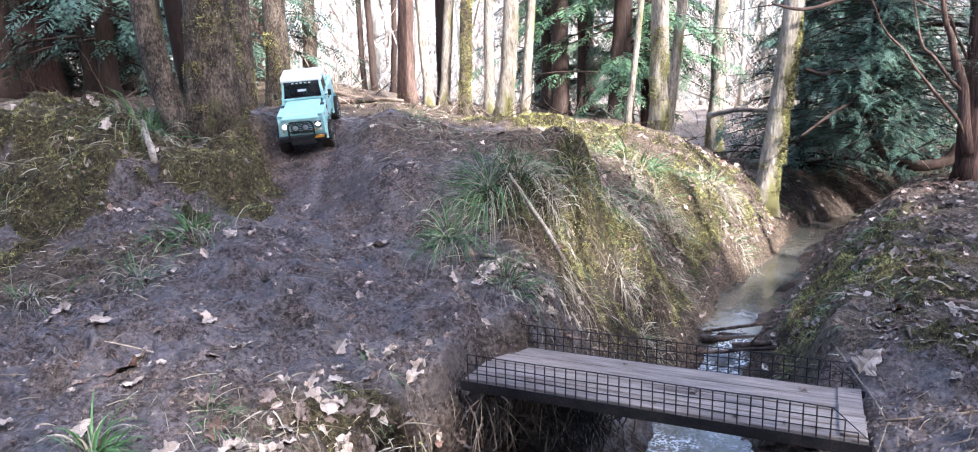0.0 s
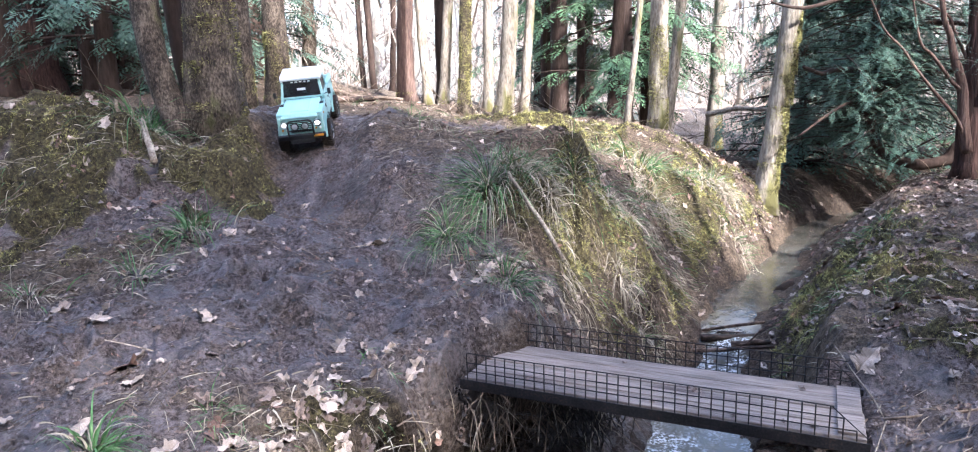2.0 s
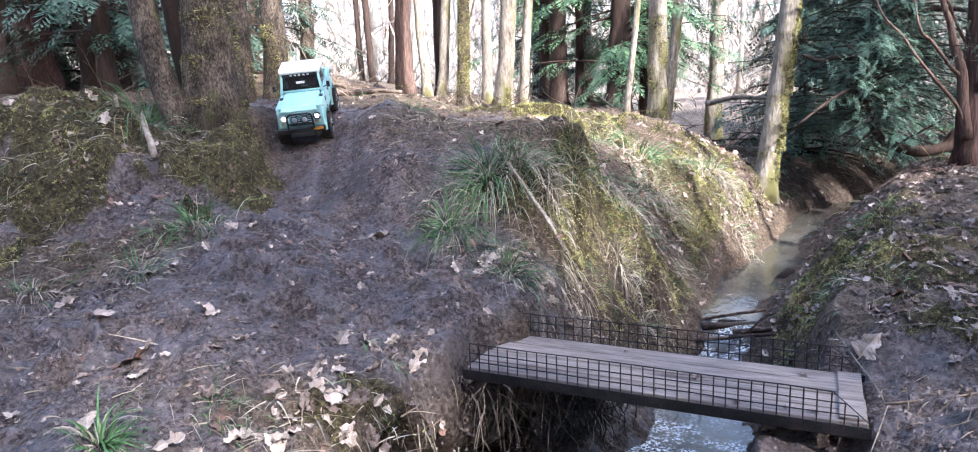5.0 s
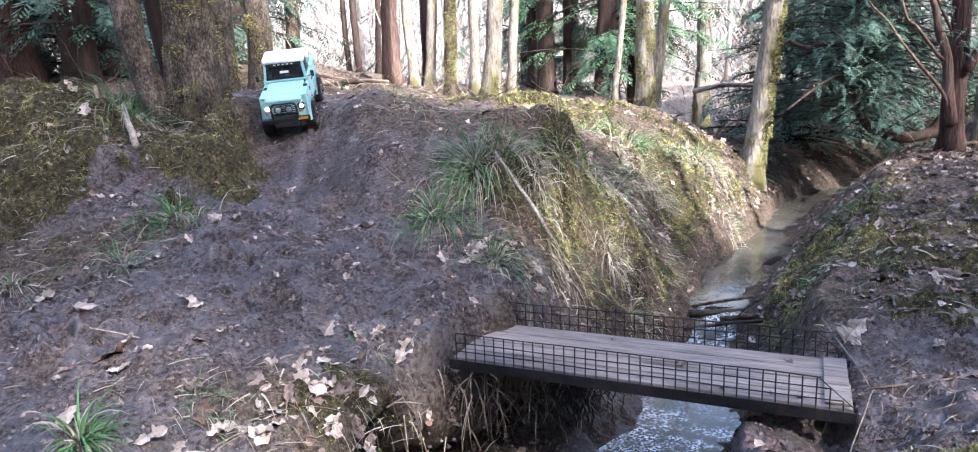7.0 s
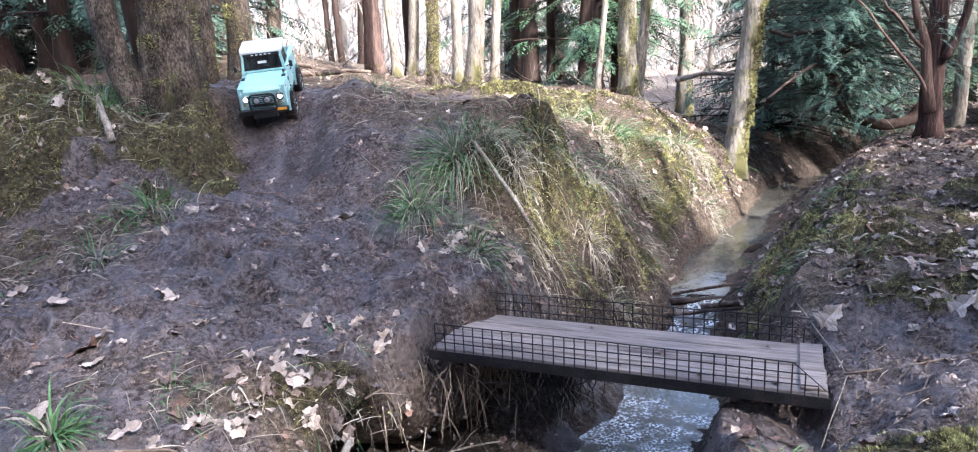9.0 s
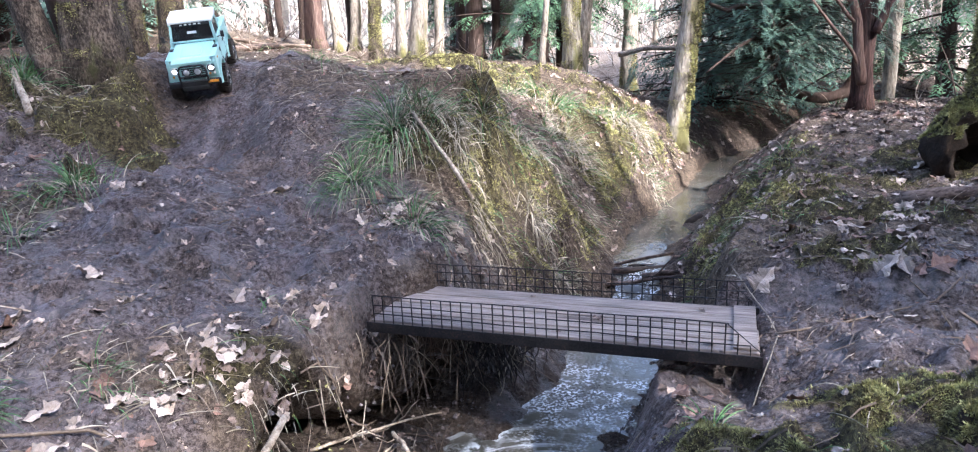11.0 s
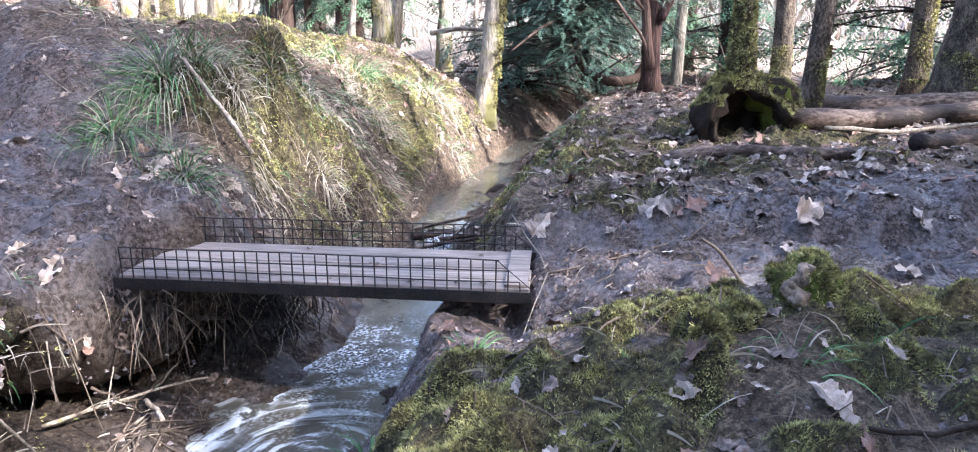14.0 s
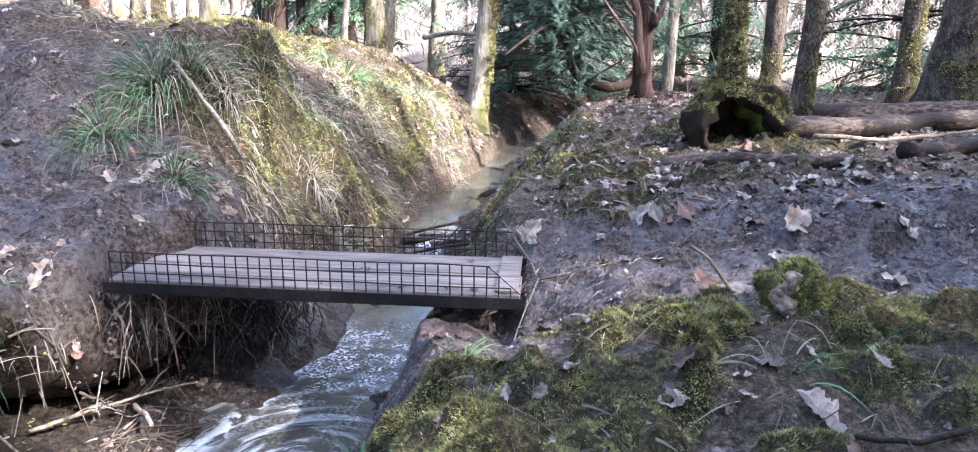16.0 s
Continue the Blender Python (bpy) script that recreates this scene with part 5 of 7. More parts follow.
# yew over the stream: a limb that sags to the ground by the red tree and rises again
def yew():
    rnd = random.Random(8)
    t = tagged(new("tree"), "dark spreading yew with a sagging curved trunk", "tree")
    t.location = (2.90, 4.95, gz(2.90, 4.95) - 0.05)
    P = [(2.90, 4.95, gz(2.90, 4.95) - 0.05), (2.82, 4.96, 0.50), (2.74, 4.98, 0.405), (2.62, 5.0, 0.375), (2.50, 5.0, 0.385), (2.38, 5.0, 0.43), (2.30, 5.0, 0.50), (2.25, 5.0, 0.62), (2.24, 5.0, 0.78), (2.23, 5.0, 1.05), (2.22, 5.0, 1.45), (2.2, 5.0, 2.0), (2.15, 5.0, 2.8)]
    bough(t, P, 0.042, "bark_dark", 2, "trunk", 0.5, 12)
    for k, (P, r) in enumerate([
        ([(2.24, 5.0, 0.70), (2.05, 4.88, 0.82), (2.21, 4.80, 0.89), (2.38, 4.80, 0.94), (2.59, 4.80, 0.98), (2.8, 4.8, 0.96)], 0.030),
        ([(2.23, 5.0, 1.02), (2.11, 4.9, 1.0), (1.93, 4.85, 1.01), (1.84, 4.85, 0.985), (1.70, 4.8, 1.03)], 0.026),
        ([(2.23, 5.0, 0.85), (2.0, 4.8, 0.80), (1.8, 4.65, 0.72), (1.62, 4.6, 0.60)], 0.014),
        ([(2.25, 5.0, 0.60), (2.1, 4.85, 0.56), (1.95, 4.8, 0.50)], 0.012),
        ([(2.23, 5.0, 1.2), (2.5, 4.8, 1.28), (2.9, 4.7, 1.22), (3.2, 4.7, 1.25)], 0.020),
        ([(2.22, 5.0, 1.5), (1.95, 4.8, 1.45), (1.65, 4.7, 1.38), (1.45, 4.7, 1.42)], 0.018),
        ([(2.42, 5.0, 0.42), (2.50, 4.9, 0.50), (2.62, 4.85, 0.58)], 0.009),
        ([(2.28, 5.0, 0.52), (2.18, 4.9, 0.50), (2.08, 4.85, 0.44)], 0.009),
    ]):
        bough(t, P, r, "bark_dark", k + 10, "limb", 0.65)
    hp, wood = Heap(), Heap()
    for k in range(400):
        z = rnd.uniform(0.55, 2.0)
        a = rnd.uniform(0, 6.28) if k % 3 == 0 else rnd.gauss(3.3, 0.6) if k % 3 == 1 else rnd.gauss(-0.4, 0.6)
        p = Vector((2.24 + rnd.uniform(-0.35, 0.35), 5.0 + rnd.uniform(-0.25, 0.35), z))
        L = rnd.uniform(0.3, 0.85)
        d = Vector((math.cos(a), math.sin(a), rnd.uniform(-0.1, 0.3)))
        pts = [p]
        for j in range(5):
            d = (d + Vector((rnd.uniform(-.2, .2), rnd.uniform(-.2, .2), rnd.uniform(-0.22, 0.02)))).normalized()
            pts.append(pts[-1] + d * L / 5)
        if pts[-1].z < 0.46 or (pts[-1].x > 2.35 and pts[-1].z < 0.66) or (pts[-1].x < 1.8 and pts[-1].y < 5.05):
            continue
        pts = [q - t.location for q in pts]
        wood.add(*tube(pts, [0.005, 0.004, 0.0035, 0.003, 0.002, 0.001], 4))
        for j in range(1, 6):
            for q in range(8):
                aa = math.atan2(d.y, d.x) + rnd.uniform(-1.4, 1.4)
                frond(hp, pts[j] + Vector((rnd.gauss(0, 0.04), rnd.gauss(0, 0.04), rnd.gauss(0, 0.035))), Vector((math.cos(aa), math.sin(aa), rnd.uniform(-0.6, 0.3))), rnd.uniform(0.06, 0.15), rnd, 0.45, 0, 0.15, 0.013)
    tagged(wood.make("branchwork", [M["bark_dark"]], t), kind="stuff")
    hp.make("foliage", [M["needles_blue"]], t, "dark green needle sprays", smooth=False)


yew()

# conifers with hanging sprays
conifer(0.95, 7.6, 5.5, 1.3, 0.5, 130, 101, "needles", label="bright green sunlit conifer with drooping sprays", tr_r=0.09)
conifer(1.30, 8.3, 5.5, 0.8, 0.5, 90, 102, "needles", label="green conifer with feathery sprays behind the bank", tr_r=0.08)
conifer(0.2, 8.7, 5.5, 1.1, 0.7, 90, 103, "needles", label="green conifer standing in the shaded wood", tr_r=0.09)
conifer(-3.6, 6.3, 6.0, 1.6, 0.25, 210, 104, "needles_blue", label="dark blue-green conifer with low boughs", tr_r=0.12)
conifer(-4.75, 6.3, 6.0, 1.5, 0.15, 230, 105, "needles_blue", label="dark blue-green conifer in deep shade", tr_r=0.12)
conifer(-3.15, 5.3, 6.0, 1.3, 0.5, 120, 115, "needles_blue", label="dark blue-green conifer with hanging boughs", tr_r=0.07)
conifer(-2.9, 7.6, 6.0, 1.3, 0.4, 130, 106, "needles_blue", label="dark green conifer behind the big tree", tr_r=0.1)
conifer(4.6, 6.6, 5.0, 1.6, 0.1, 120, 107, "needles", label="pale green conifer at the clearing's edge", tr_r=0.08)
conifer(5.6, 5.2, 5.0, 1.6, 0.1, 120, 108, "needles", label="green conifer beyond the clearing", tr_r=0.08)
conifer(3.5, 8.4, 5.0, 1.4, 0.1, 90, 124, "needles", label="pale green fir at the far side of the clearing", tr_r=0.08)
conifer(5.3, 8.4, 5.0, 1.5, 0.1, 90, 125, "needles", label="pale green fir behind the clearing", tr_r=0.08)
conifer(6.2, 3.6, 5.0, 1.5, 0.1, 90, 109, "needles", label="green conifer at the wood's edge", tr_r=0.08)
conifer(-5.2, 7.2, 6.5, 1.7, 0.3, 110, 110, "needles_blue", label="dark conifer standing in deep shade", tr_r=0.12)
conifer(-4.1, 7.0, 6.5, 1.6, 0.15, 150, 111, "needles_blue", label="dark conifer at the edge of deep shade", tr_r=0.12)
conifer(0.75, 9.8, 6.5, 1.3, 0.1, 110, 112, "needles_blue", label="dark conifer in the middle of the wood", tr_r=0.1)
conifer(0.15, 10.6, 6.5, 1.3, 0.1, 100, 113, "needles_blue", label="dark conifer with low boughs in the wood", tr_r=0.1)


conifer(2.2, 6.1, 1.5, 0.9, 0.05, 110, 121, "needles_blue", label="low dark yew bush over the stream's far bank", spray=(0.12, 0.24), tr_r=0.04)
conifer(2.95, 6.4, 1.6, 1.0, 0.05, 90, 122, "needles_blue", label="dark yew bush behind the stream", spray=(0.12, 0.24), tr_r=0.04)


# ---- stump, logs and sticks ----
def fuzz_on(ob, count, size, seed, zmin, name="moss_coat", mat="moss_fuzz", parent=None, axis=None):
    """Moss grown on the upward faces of a mesh."""
    rnd = random.Random(seed)
    me_ = ob.data
    polys = [p for p in me_.polygons if p.normal.z > zmin and (axis is None or (p.center - axis).dot(p.normal) > 0.02)]
    if not polys:
        return
    w = [p.area for p in polys]
    hp = Heap()
    for p in rnd.choices(polys, w, k=count):
        vs = [me_.vertices[i].co for i in p.vertices]
        a, b = rnd.random(), rnd.random()
        c = vs[0].lerp(vs[1], a).lerp(vs[-1].lerp(vs[2], a), b)
        moss_tuft(hp, c.copy(), p.normal.copy(), rnd, size * rnd.uniform(0.6, 1.2))
    f = hp.make(name, [M[mat]], parent or ob, "yellow-green moss", smooth=False)
    f["kind"] = "stuff"


def hollow_stump():
    """An arch of mossy roots round a dark hollow, with a slim stem growing out of its top."""
    x, y = 1.90, 2.50
    st = tagged(new("hollow_stump"), "dark hollow rotten stump overgrown with bright moss", "stump")
    st.location = (x, y, gz(x, y) - 0.02)
    apex = Vector((-0.03, 0.03, 0.235))
    rnd = random.Random(5)
    for k, (ang, R, thick) in enumerate(((178, 0.16, 0.030), (140, 0.15, 0.036), (-6, 0.19, 0.046), (18, 0.20, 0.050), (48, 0.17, 0.045), (82, 0.15, 0.045), (112, 0.15, 0.045), (-24, 0.19, 0.040))):
        a = radians(ang)
        P, rad = [], []
        for i in range(11):
            t = i / 10
            P.append(apex.lerp(Vector((math.cos(a) * R, math.sin(a) * R, -0.01)), t) + Vector((math.cos(a), math.sin(a), 0.35)) * 0.055 * math.sin(math.pi * t))
            rad.append(thick * (0.85 + 0.5 * math.sin(math.pi * t)))
        V, F = tube(P, rad, 14, 0.9, k * 3)
        V = [v + Vector((noise.noise(v * 22), noise.noise(v * 22 + Vector((9, 0, 0))), noise.noise(v * 22 + Vector((0, 9, 0))))) * 0.024 for v in V]
        # near-black rotten wood on the back roots also paints in the hollow's shade
        o = link_mesh("root", V, F, M["moss" if -10 < ang < 20 else "rotten"], st)
        fuzz_on(o, 3000, 0.012, k, 0.35 if ang > 40 else -0.6, parent=st, axis=Vector((-0.03, -0.02, 0.06)))
    P = [apex + Vector((0, 0, -0.05)), apex + Vector((0.0, 0, 0.08)), apex + Vector((-0.005, 0.01, 0.2)), apex + Vector((-0.012, 0.01, 0.4)), apex + Vector((-0.02, 0.02, 0.8)), apex + Vector((0.0, 0.03, 2.5))]
    V, F = tube(P, [0.062, 0.046, 0.036, 0.032, 0.03, 0.024], 14, 0.25, 7)
    o = link_mesh("stem", V, F, M["bark"], st, "slim mossy stem growing from the stump")
    hp = Heap()
    for k in range(3000):
        t = rnd.random() ** 1.3 * 0.5
        a = rnd.uniform(0, 6.28)
        rr = 0.056 - 0.05 * min(t, 0.45)
        moss_tuft(hp, apex + Vector((math.cos(a) * rr - 0.02 * t, math.sin(a) * rr, t - 0.04)), Vector((math.cos(a), math.sin(a), 0.2)), rnd, 0.012)
    tagged(hp.make("moss_coat", [M["moss_fuzz"]], st, "yellow-green moss", smooth=False), kind="stuff")


M["rotten"] = surface("rotten_wood", [(0.3, (0.008, 0.006, 0.005)), (0.55, (0.03, 0.02, 0.014)), (0.8, (0.07, 0.05, 0.03))], 20, 120, (0.8, 1.0), 0.8)
M["stick"] = surface("pale_stick", [(0.36, (0.07, 0.05, 0.036)), (0.5, (0.23, 0.18, 0.135)), (0.64, (0.40, 0.34, 0.27))], 15, 120, (0.7, 0.9), 0.4, vary=0.35)
M["twig"] = surface("brown_twig", [(0.3, (0.05, 0.035, 0.025)), (0.55, (0.13, 0.095, 0.07)), (0.75, (0.24, 0.19, 0.15))], 20, 150, (0.7, 0.95), 0.4, vary=0.4)
M["log"] = surface("wet_log_bark", [(0.40, (0.008, 0.005, 0.004)), (0.5, (0.046, 0.029, 0.021)), (0.60, (0.15, 0.108, 0.085))], 9, 75, (0.55, 0.9), 1.0, grain=(0.35, 1, 1), spots=((0.018, 0.012, 0.010), 6, 0.53))
M["knob"] = surface("pale_knobby_wood", [(0.36, (0.06, 0.04, 0.028)), (0.64, (0.30, 0.215, 0.155))], 30, 120, (0.7, 0.9), 0.4)
hollow_stump()


def mossy_lump(x, y, r, h, seed, label, knobs=0):
    st = tagged(new("mossy_stump"), label, "stump")
    st.location = (x, y, gz(x, y) - 0.015)
    bm = bmesh.new()
    bmesh.ops.create_icosphere(bm, subdivisions=4, radius=1)
    for v in bm.verts:
        n = 1 + 0.25 * noise.noise(v.co * 1.6 + Vector((seed, 0, 0))) + 0.12 * noise.noise(v.co * 5 + Vector((seed, 3, 0)))
        v.co = Vector((v.co.x * r * n, v.co.y * r * n, (v.co.z + 0.55) * h * 0.7 * n))
    o = part("body", bm, M["rotten"] if not knobs else M["moss"], st, smooth=True)
    fuzz_on(o, 2600, 0.0075, seed, -0.1 if knobs else 0.25, parent=st)
    rnd = random.Random(seed)
    for k in range(knobs):
        bm = bmesh.new()
        bmesh.ops.create_icosphere(bm, subdivisions=3, radius=rnd.uniform(0.010, 0.016))
        a = rnd.uniform(-2.85, -2.05)
        for v in bm.verts:
            v.co *= 1 + 0.55 * noise.noise(v.co * 95 + Vector((k * 3.1, 0, 0)))
            v.co += Vector((math.cos(a) * r * (0.98 - 0.05 * (k * 5 % 8)), math.sin(a) * r * (0.98 - 0.05 * (k * 5 % 8)), h * (0.36 + 0.085 * (k * 5 % 8))))
        part("knob", bm, M["knob"], st, "brown rounded wood knob", True)


mossy_lump(0.955, 1.03, 0.060, 0.085, 3, "small mossy stump with pale brown knobs on its side", 8)
mossy_lump(0.71, 0.96, 0.04, 0.075, 8, "small dark stub of rotten wood topped with moss")
mossy_lump(0.80, 0.99, 0.035, 0.05, 12, "low dark hummock of rotten wood and moss")


def stick(pts, r0, r1, mat, name, label, category, seed=0, n=8, group="", wob=0.15, fork=0):
    """A crooked stick through the given points."""
    rnd = random.Random(seed)
    pts = [Vector(p) for p in pts]
    out = []
    for a, b in zip(pts[:-1], pts[1:]):
        m = max(3, int((b - a).length / 0.05))
        out += [a.lerp(b, q / m) for q in range(m)]
    out.append(pts[-1])
    k = len(out)
    out = [p + Vector((rnd.uniform(-1, 1), rnd.uniform(-1, 1), rnd.uniform(-1, 1))) * min(r0 * 0.35, 0.004) for p in out]
    V, F = tube(out, [r0 + (r1 - r0) * i / (k - 1) for i in range(k)], n, wob, seed)
    ob = tagged(link_mesh(name, V, F, M[mat]), label, category, group)
    for q in range(fork):
        i = rnd.randint(1, k - 2)
        d = (out[i + 1] - out[i]).normalized()
        e = (d + Vector((rnd.uniform(-.8, .8), rnd.uniform(-.8, .8), rnd.uniform(0, .5)))).normalized()
        L = rnd.uniform(0.05, 0.12) * (0.5 + r0 * 60)
        P = [out[i] + e * L * j / 3 + Vector((0, 0, rnd.uniform(-.004, .004))) for j in range(4)]
        V, F = tube(P, [r0 * 0.5, r0 * 0.4, r0 * 0.3, r0 * 0.2], 5, 0.1, q)
        link_mesh("side_twig", V, F, M[mat], ob)
    return ob


def laid(pts, lift):
    return [(x, y, gz(x, y) + lift) for x, y in pts]


stick([(-0.133, 2.50, 0.609), (-0.06, 2.455, 0.503), (-0.002, 2.415, 0.416), (0.050, 2.376, 0.329)], 0.0065, 0.008, "stick", "stick", "pale dead stick leaning on the mossy mound", "stick", 1, fork=2)
stick([(-0.54, 1.20, -0.09), (-0.465, 1.318, -0.02), (-0.392, 1.466, 0.08)], 0.009, 0.008, "stick", "stick", "pale broken stick leaning on the eroded bank", "stick", 2)
stick(laid([(0.70, 1.56), (0.85, 1.53), (1.054, 1.542), (1.264, 1.656)], 0.004), 0.0026, 0.002, "twig", "branch", "thin bare branch lying across the muddy path", "branch", 3, fork=2)
stick(laid([(1.40, 2.22), (1.60, 2.14), (1.75, 2.04), (1.98, 1.95)], 0.02), 0.026, 0.022, "log", "log", "short brown log lying on the leaf litter", "log", 4, 10, wob=0.12)
stick(laid([(2.50, 2.90), (2.9, 2.78), (3.3, 2.70), (3.9, 2.6)], 0.05), 0.06, 0.055, "log", "log", "thick wet brown log beyond the stump", "log", 5, 14, "logs by the stump", 0.08)
stick(laid([(2.02, 2.42), (2.35, 2.44), (2.7, 2.50), (3.3, 2.52)], 0.04), 0.042, 0.046, "log", "log", "brown log lying beside the hollow stump", "log", 6, 12, "logs by the stump", 0.1)
stick(laid([(2.28, 2.06), (2.6, 2.12), (3.2, 2.25)], 0.03), 0.034, 0.03, "log", "log", "dark broken log lying on dead leaves", "log", 7, 10, "logs by the stump", 0.1)
stick(laid([(2.1, 2.3), (2.4, 2.25), (2.9, 2.3)], 0.03), 0.010, 0.007, "stick", "stick", "pale bare branch resting among the logs", "branch", 8, fork=2)
stick([(-0.40, 1.675, -0.13), (-0.33, 1.70, -0.122), (-0.25, 1.726, -0.118), (-0.16, 1.77, -0.115), (-0.08, 1.81, -0.125)], 0.0050, 0.002, "stick", "stick", "long muddy stick lying on the stream's shelf", "stick", 9, fork=2)
stick([(-0.20, 1.695, -0.112), (-0.17, 1.66, -0.118), (-0.155, 1.62, -0.125)], 0.006, 0.0045, "stick", "stick", "short pale stick on the wet shelf", "stick", 23)
stick([(-1.61, 2.87, gz(-1.61, 2.87) + 0.04), (-1.55, 2.79, gz(-1.55, 2.79) + 0.025), (-1.49, 2.71, gz(-1.49, 2.71) + 0.015)], 0.012, 0.014, "stick", "stick", "short pale broken stick on the mound", "stick", 10)
stick([(-1.68, 2.83, gz(-1.68, 2.83) - 0.02), (-1.685, 2.83, gz(-1.68, 2.83) + 0.06)], 0.009, 0.007, "stick", "stick", "pale upright stub on the mossy mound", "stick", 11)
for k in range(5):
    rnd_ = random.Random(40 + k)
    x0, y0_ = -2.42 + 0.05 * k, 2.98 + 0.05 * k
    stick([(x0, y0_, gz(x0, y0_) + 0.05), (x0 + 0.16, y0_ + rnd_.uniform(-.05, .05), gz(x0 + 0.16, y0_) + 0.03), (x0 + 0.36, y0_ + rnd_.uniform(-.08, .08), gz(x0 + 0.36, y0_) + 0.015)], 0.0045, 0.002, "stick", "stick", "pale dead stick in a heap on the mound", "stick", 60 + k, 6, "heap of sticks")
stick(laid([(-1.15, 1.22), (-0.9, 1.24), (-0.7, 1.30), (-0.5, 1.38)], 0.012), 0.004, 0.003, "twig", "twig", "long thin twig lying on the wet ground", "twig", 12)
stick([(1.36, 5.84, 0.72), (1.6, 5.9, 0.76), (1.9, 5.9, 0.74), (2.2, 5.8, 0.66)], 0.022, 0.012, "stick", "branch", "whitish fallen branch propped behind the bank", "branch", 13, fork=3)
stick(laid([(-2.3, 6.3), (-1.8, 6.2), (-1.35, 6.25)], 0.04), 0.035, 0.025, "log", "log", "fallen dark branch lying between the trees", "log", 15, 8)
stick(laid([(-1.9, 6.6), (-1.5, 6.3), (-1.1, 6.1)], 0.05), 0.02, 0.015, "twig", "branch", "fallen branch lying in the wood", "branch", 16, 8, fork=3)
stick(laid([(-0.23, 2.40), (-0.16, 2.37), (-0.07, 2.36)], 0.012), 0.007, 0.005, "stick", "stick", "pale forked stick lying among leaves", "stick", 17, fork=2)
stick([(1.0, 1.25, gz(1.0, 1.25) + 0.01), (0.96, 1.28, gz(0.96, 1.28) + 0.05), (0.93, 1.31, gz(0.93, 1.31) + 0.075)], 0.004, 0.003, "twig", "twig", "short twig sticking up from the mud", "twig", 18)

stick([(0.69, 1.80, gz(0.69, 1.80) + 0.03), (0.70, 1.70, 0.195), (0.695, 1.60, 0.180), (0.675, 1.50, 0.172), (0.62, 1.43, gz(0.62, 1.43) + 0.01), (0.56, 1.37, gz(0.56, 1.37) + 0.01)], 0.0019, 0.0015, "stick", "twig", "thin pale runner bent round the bridge's end", "twig", 19)
stick([(0.96, 0.70, gz(0.96, 0.70) + 0.008), (0.88, 0.70, gz(0.88, 0.70) + 0.008), (0.79, 0.715, gz(0.79, 0.715) + 0.008)], 0.0042, 0.0035, "rotten", "stick", "dark red-brown stick lying on moss", "stick", 21)


# a small dam of branches and leaves in the stream
for k in range(11):
    rnd_ = random.Random(200 + k)
    a = rnd_.uniform(-0.5, 0.9)
    c = Vector((0.70 + rnd_.uniform(-0.14, 0.2), 2.80 + rnd_.uniform(-0.1, 0.12), -0.115 + rnd_.uniform(0, 0.05)))
    L = rnd_.uniform(0.08, 0.22)
    d = Vector((math.cos(a), math.sin(a), rnd_.uniform(-0.1, 0.3)))
    stick([c - d * L, c, c + d * L], rnd_.uniform(0.006, 0.016), 0.006, "log", "stick", "wet dark stick caught in the stream's dam", "stick", 300 + k, 7, "sticks of the dam", fork=1)
stick([(1.28, 3.55, -0.10), (1.2, 3.48, -0.06), (1.12, 3.42, -0.07)], 0.03, 0.02, "rotten", "log", "black rotten wood in the stream's edge", "log", 320, 8, wob=0.5)


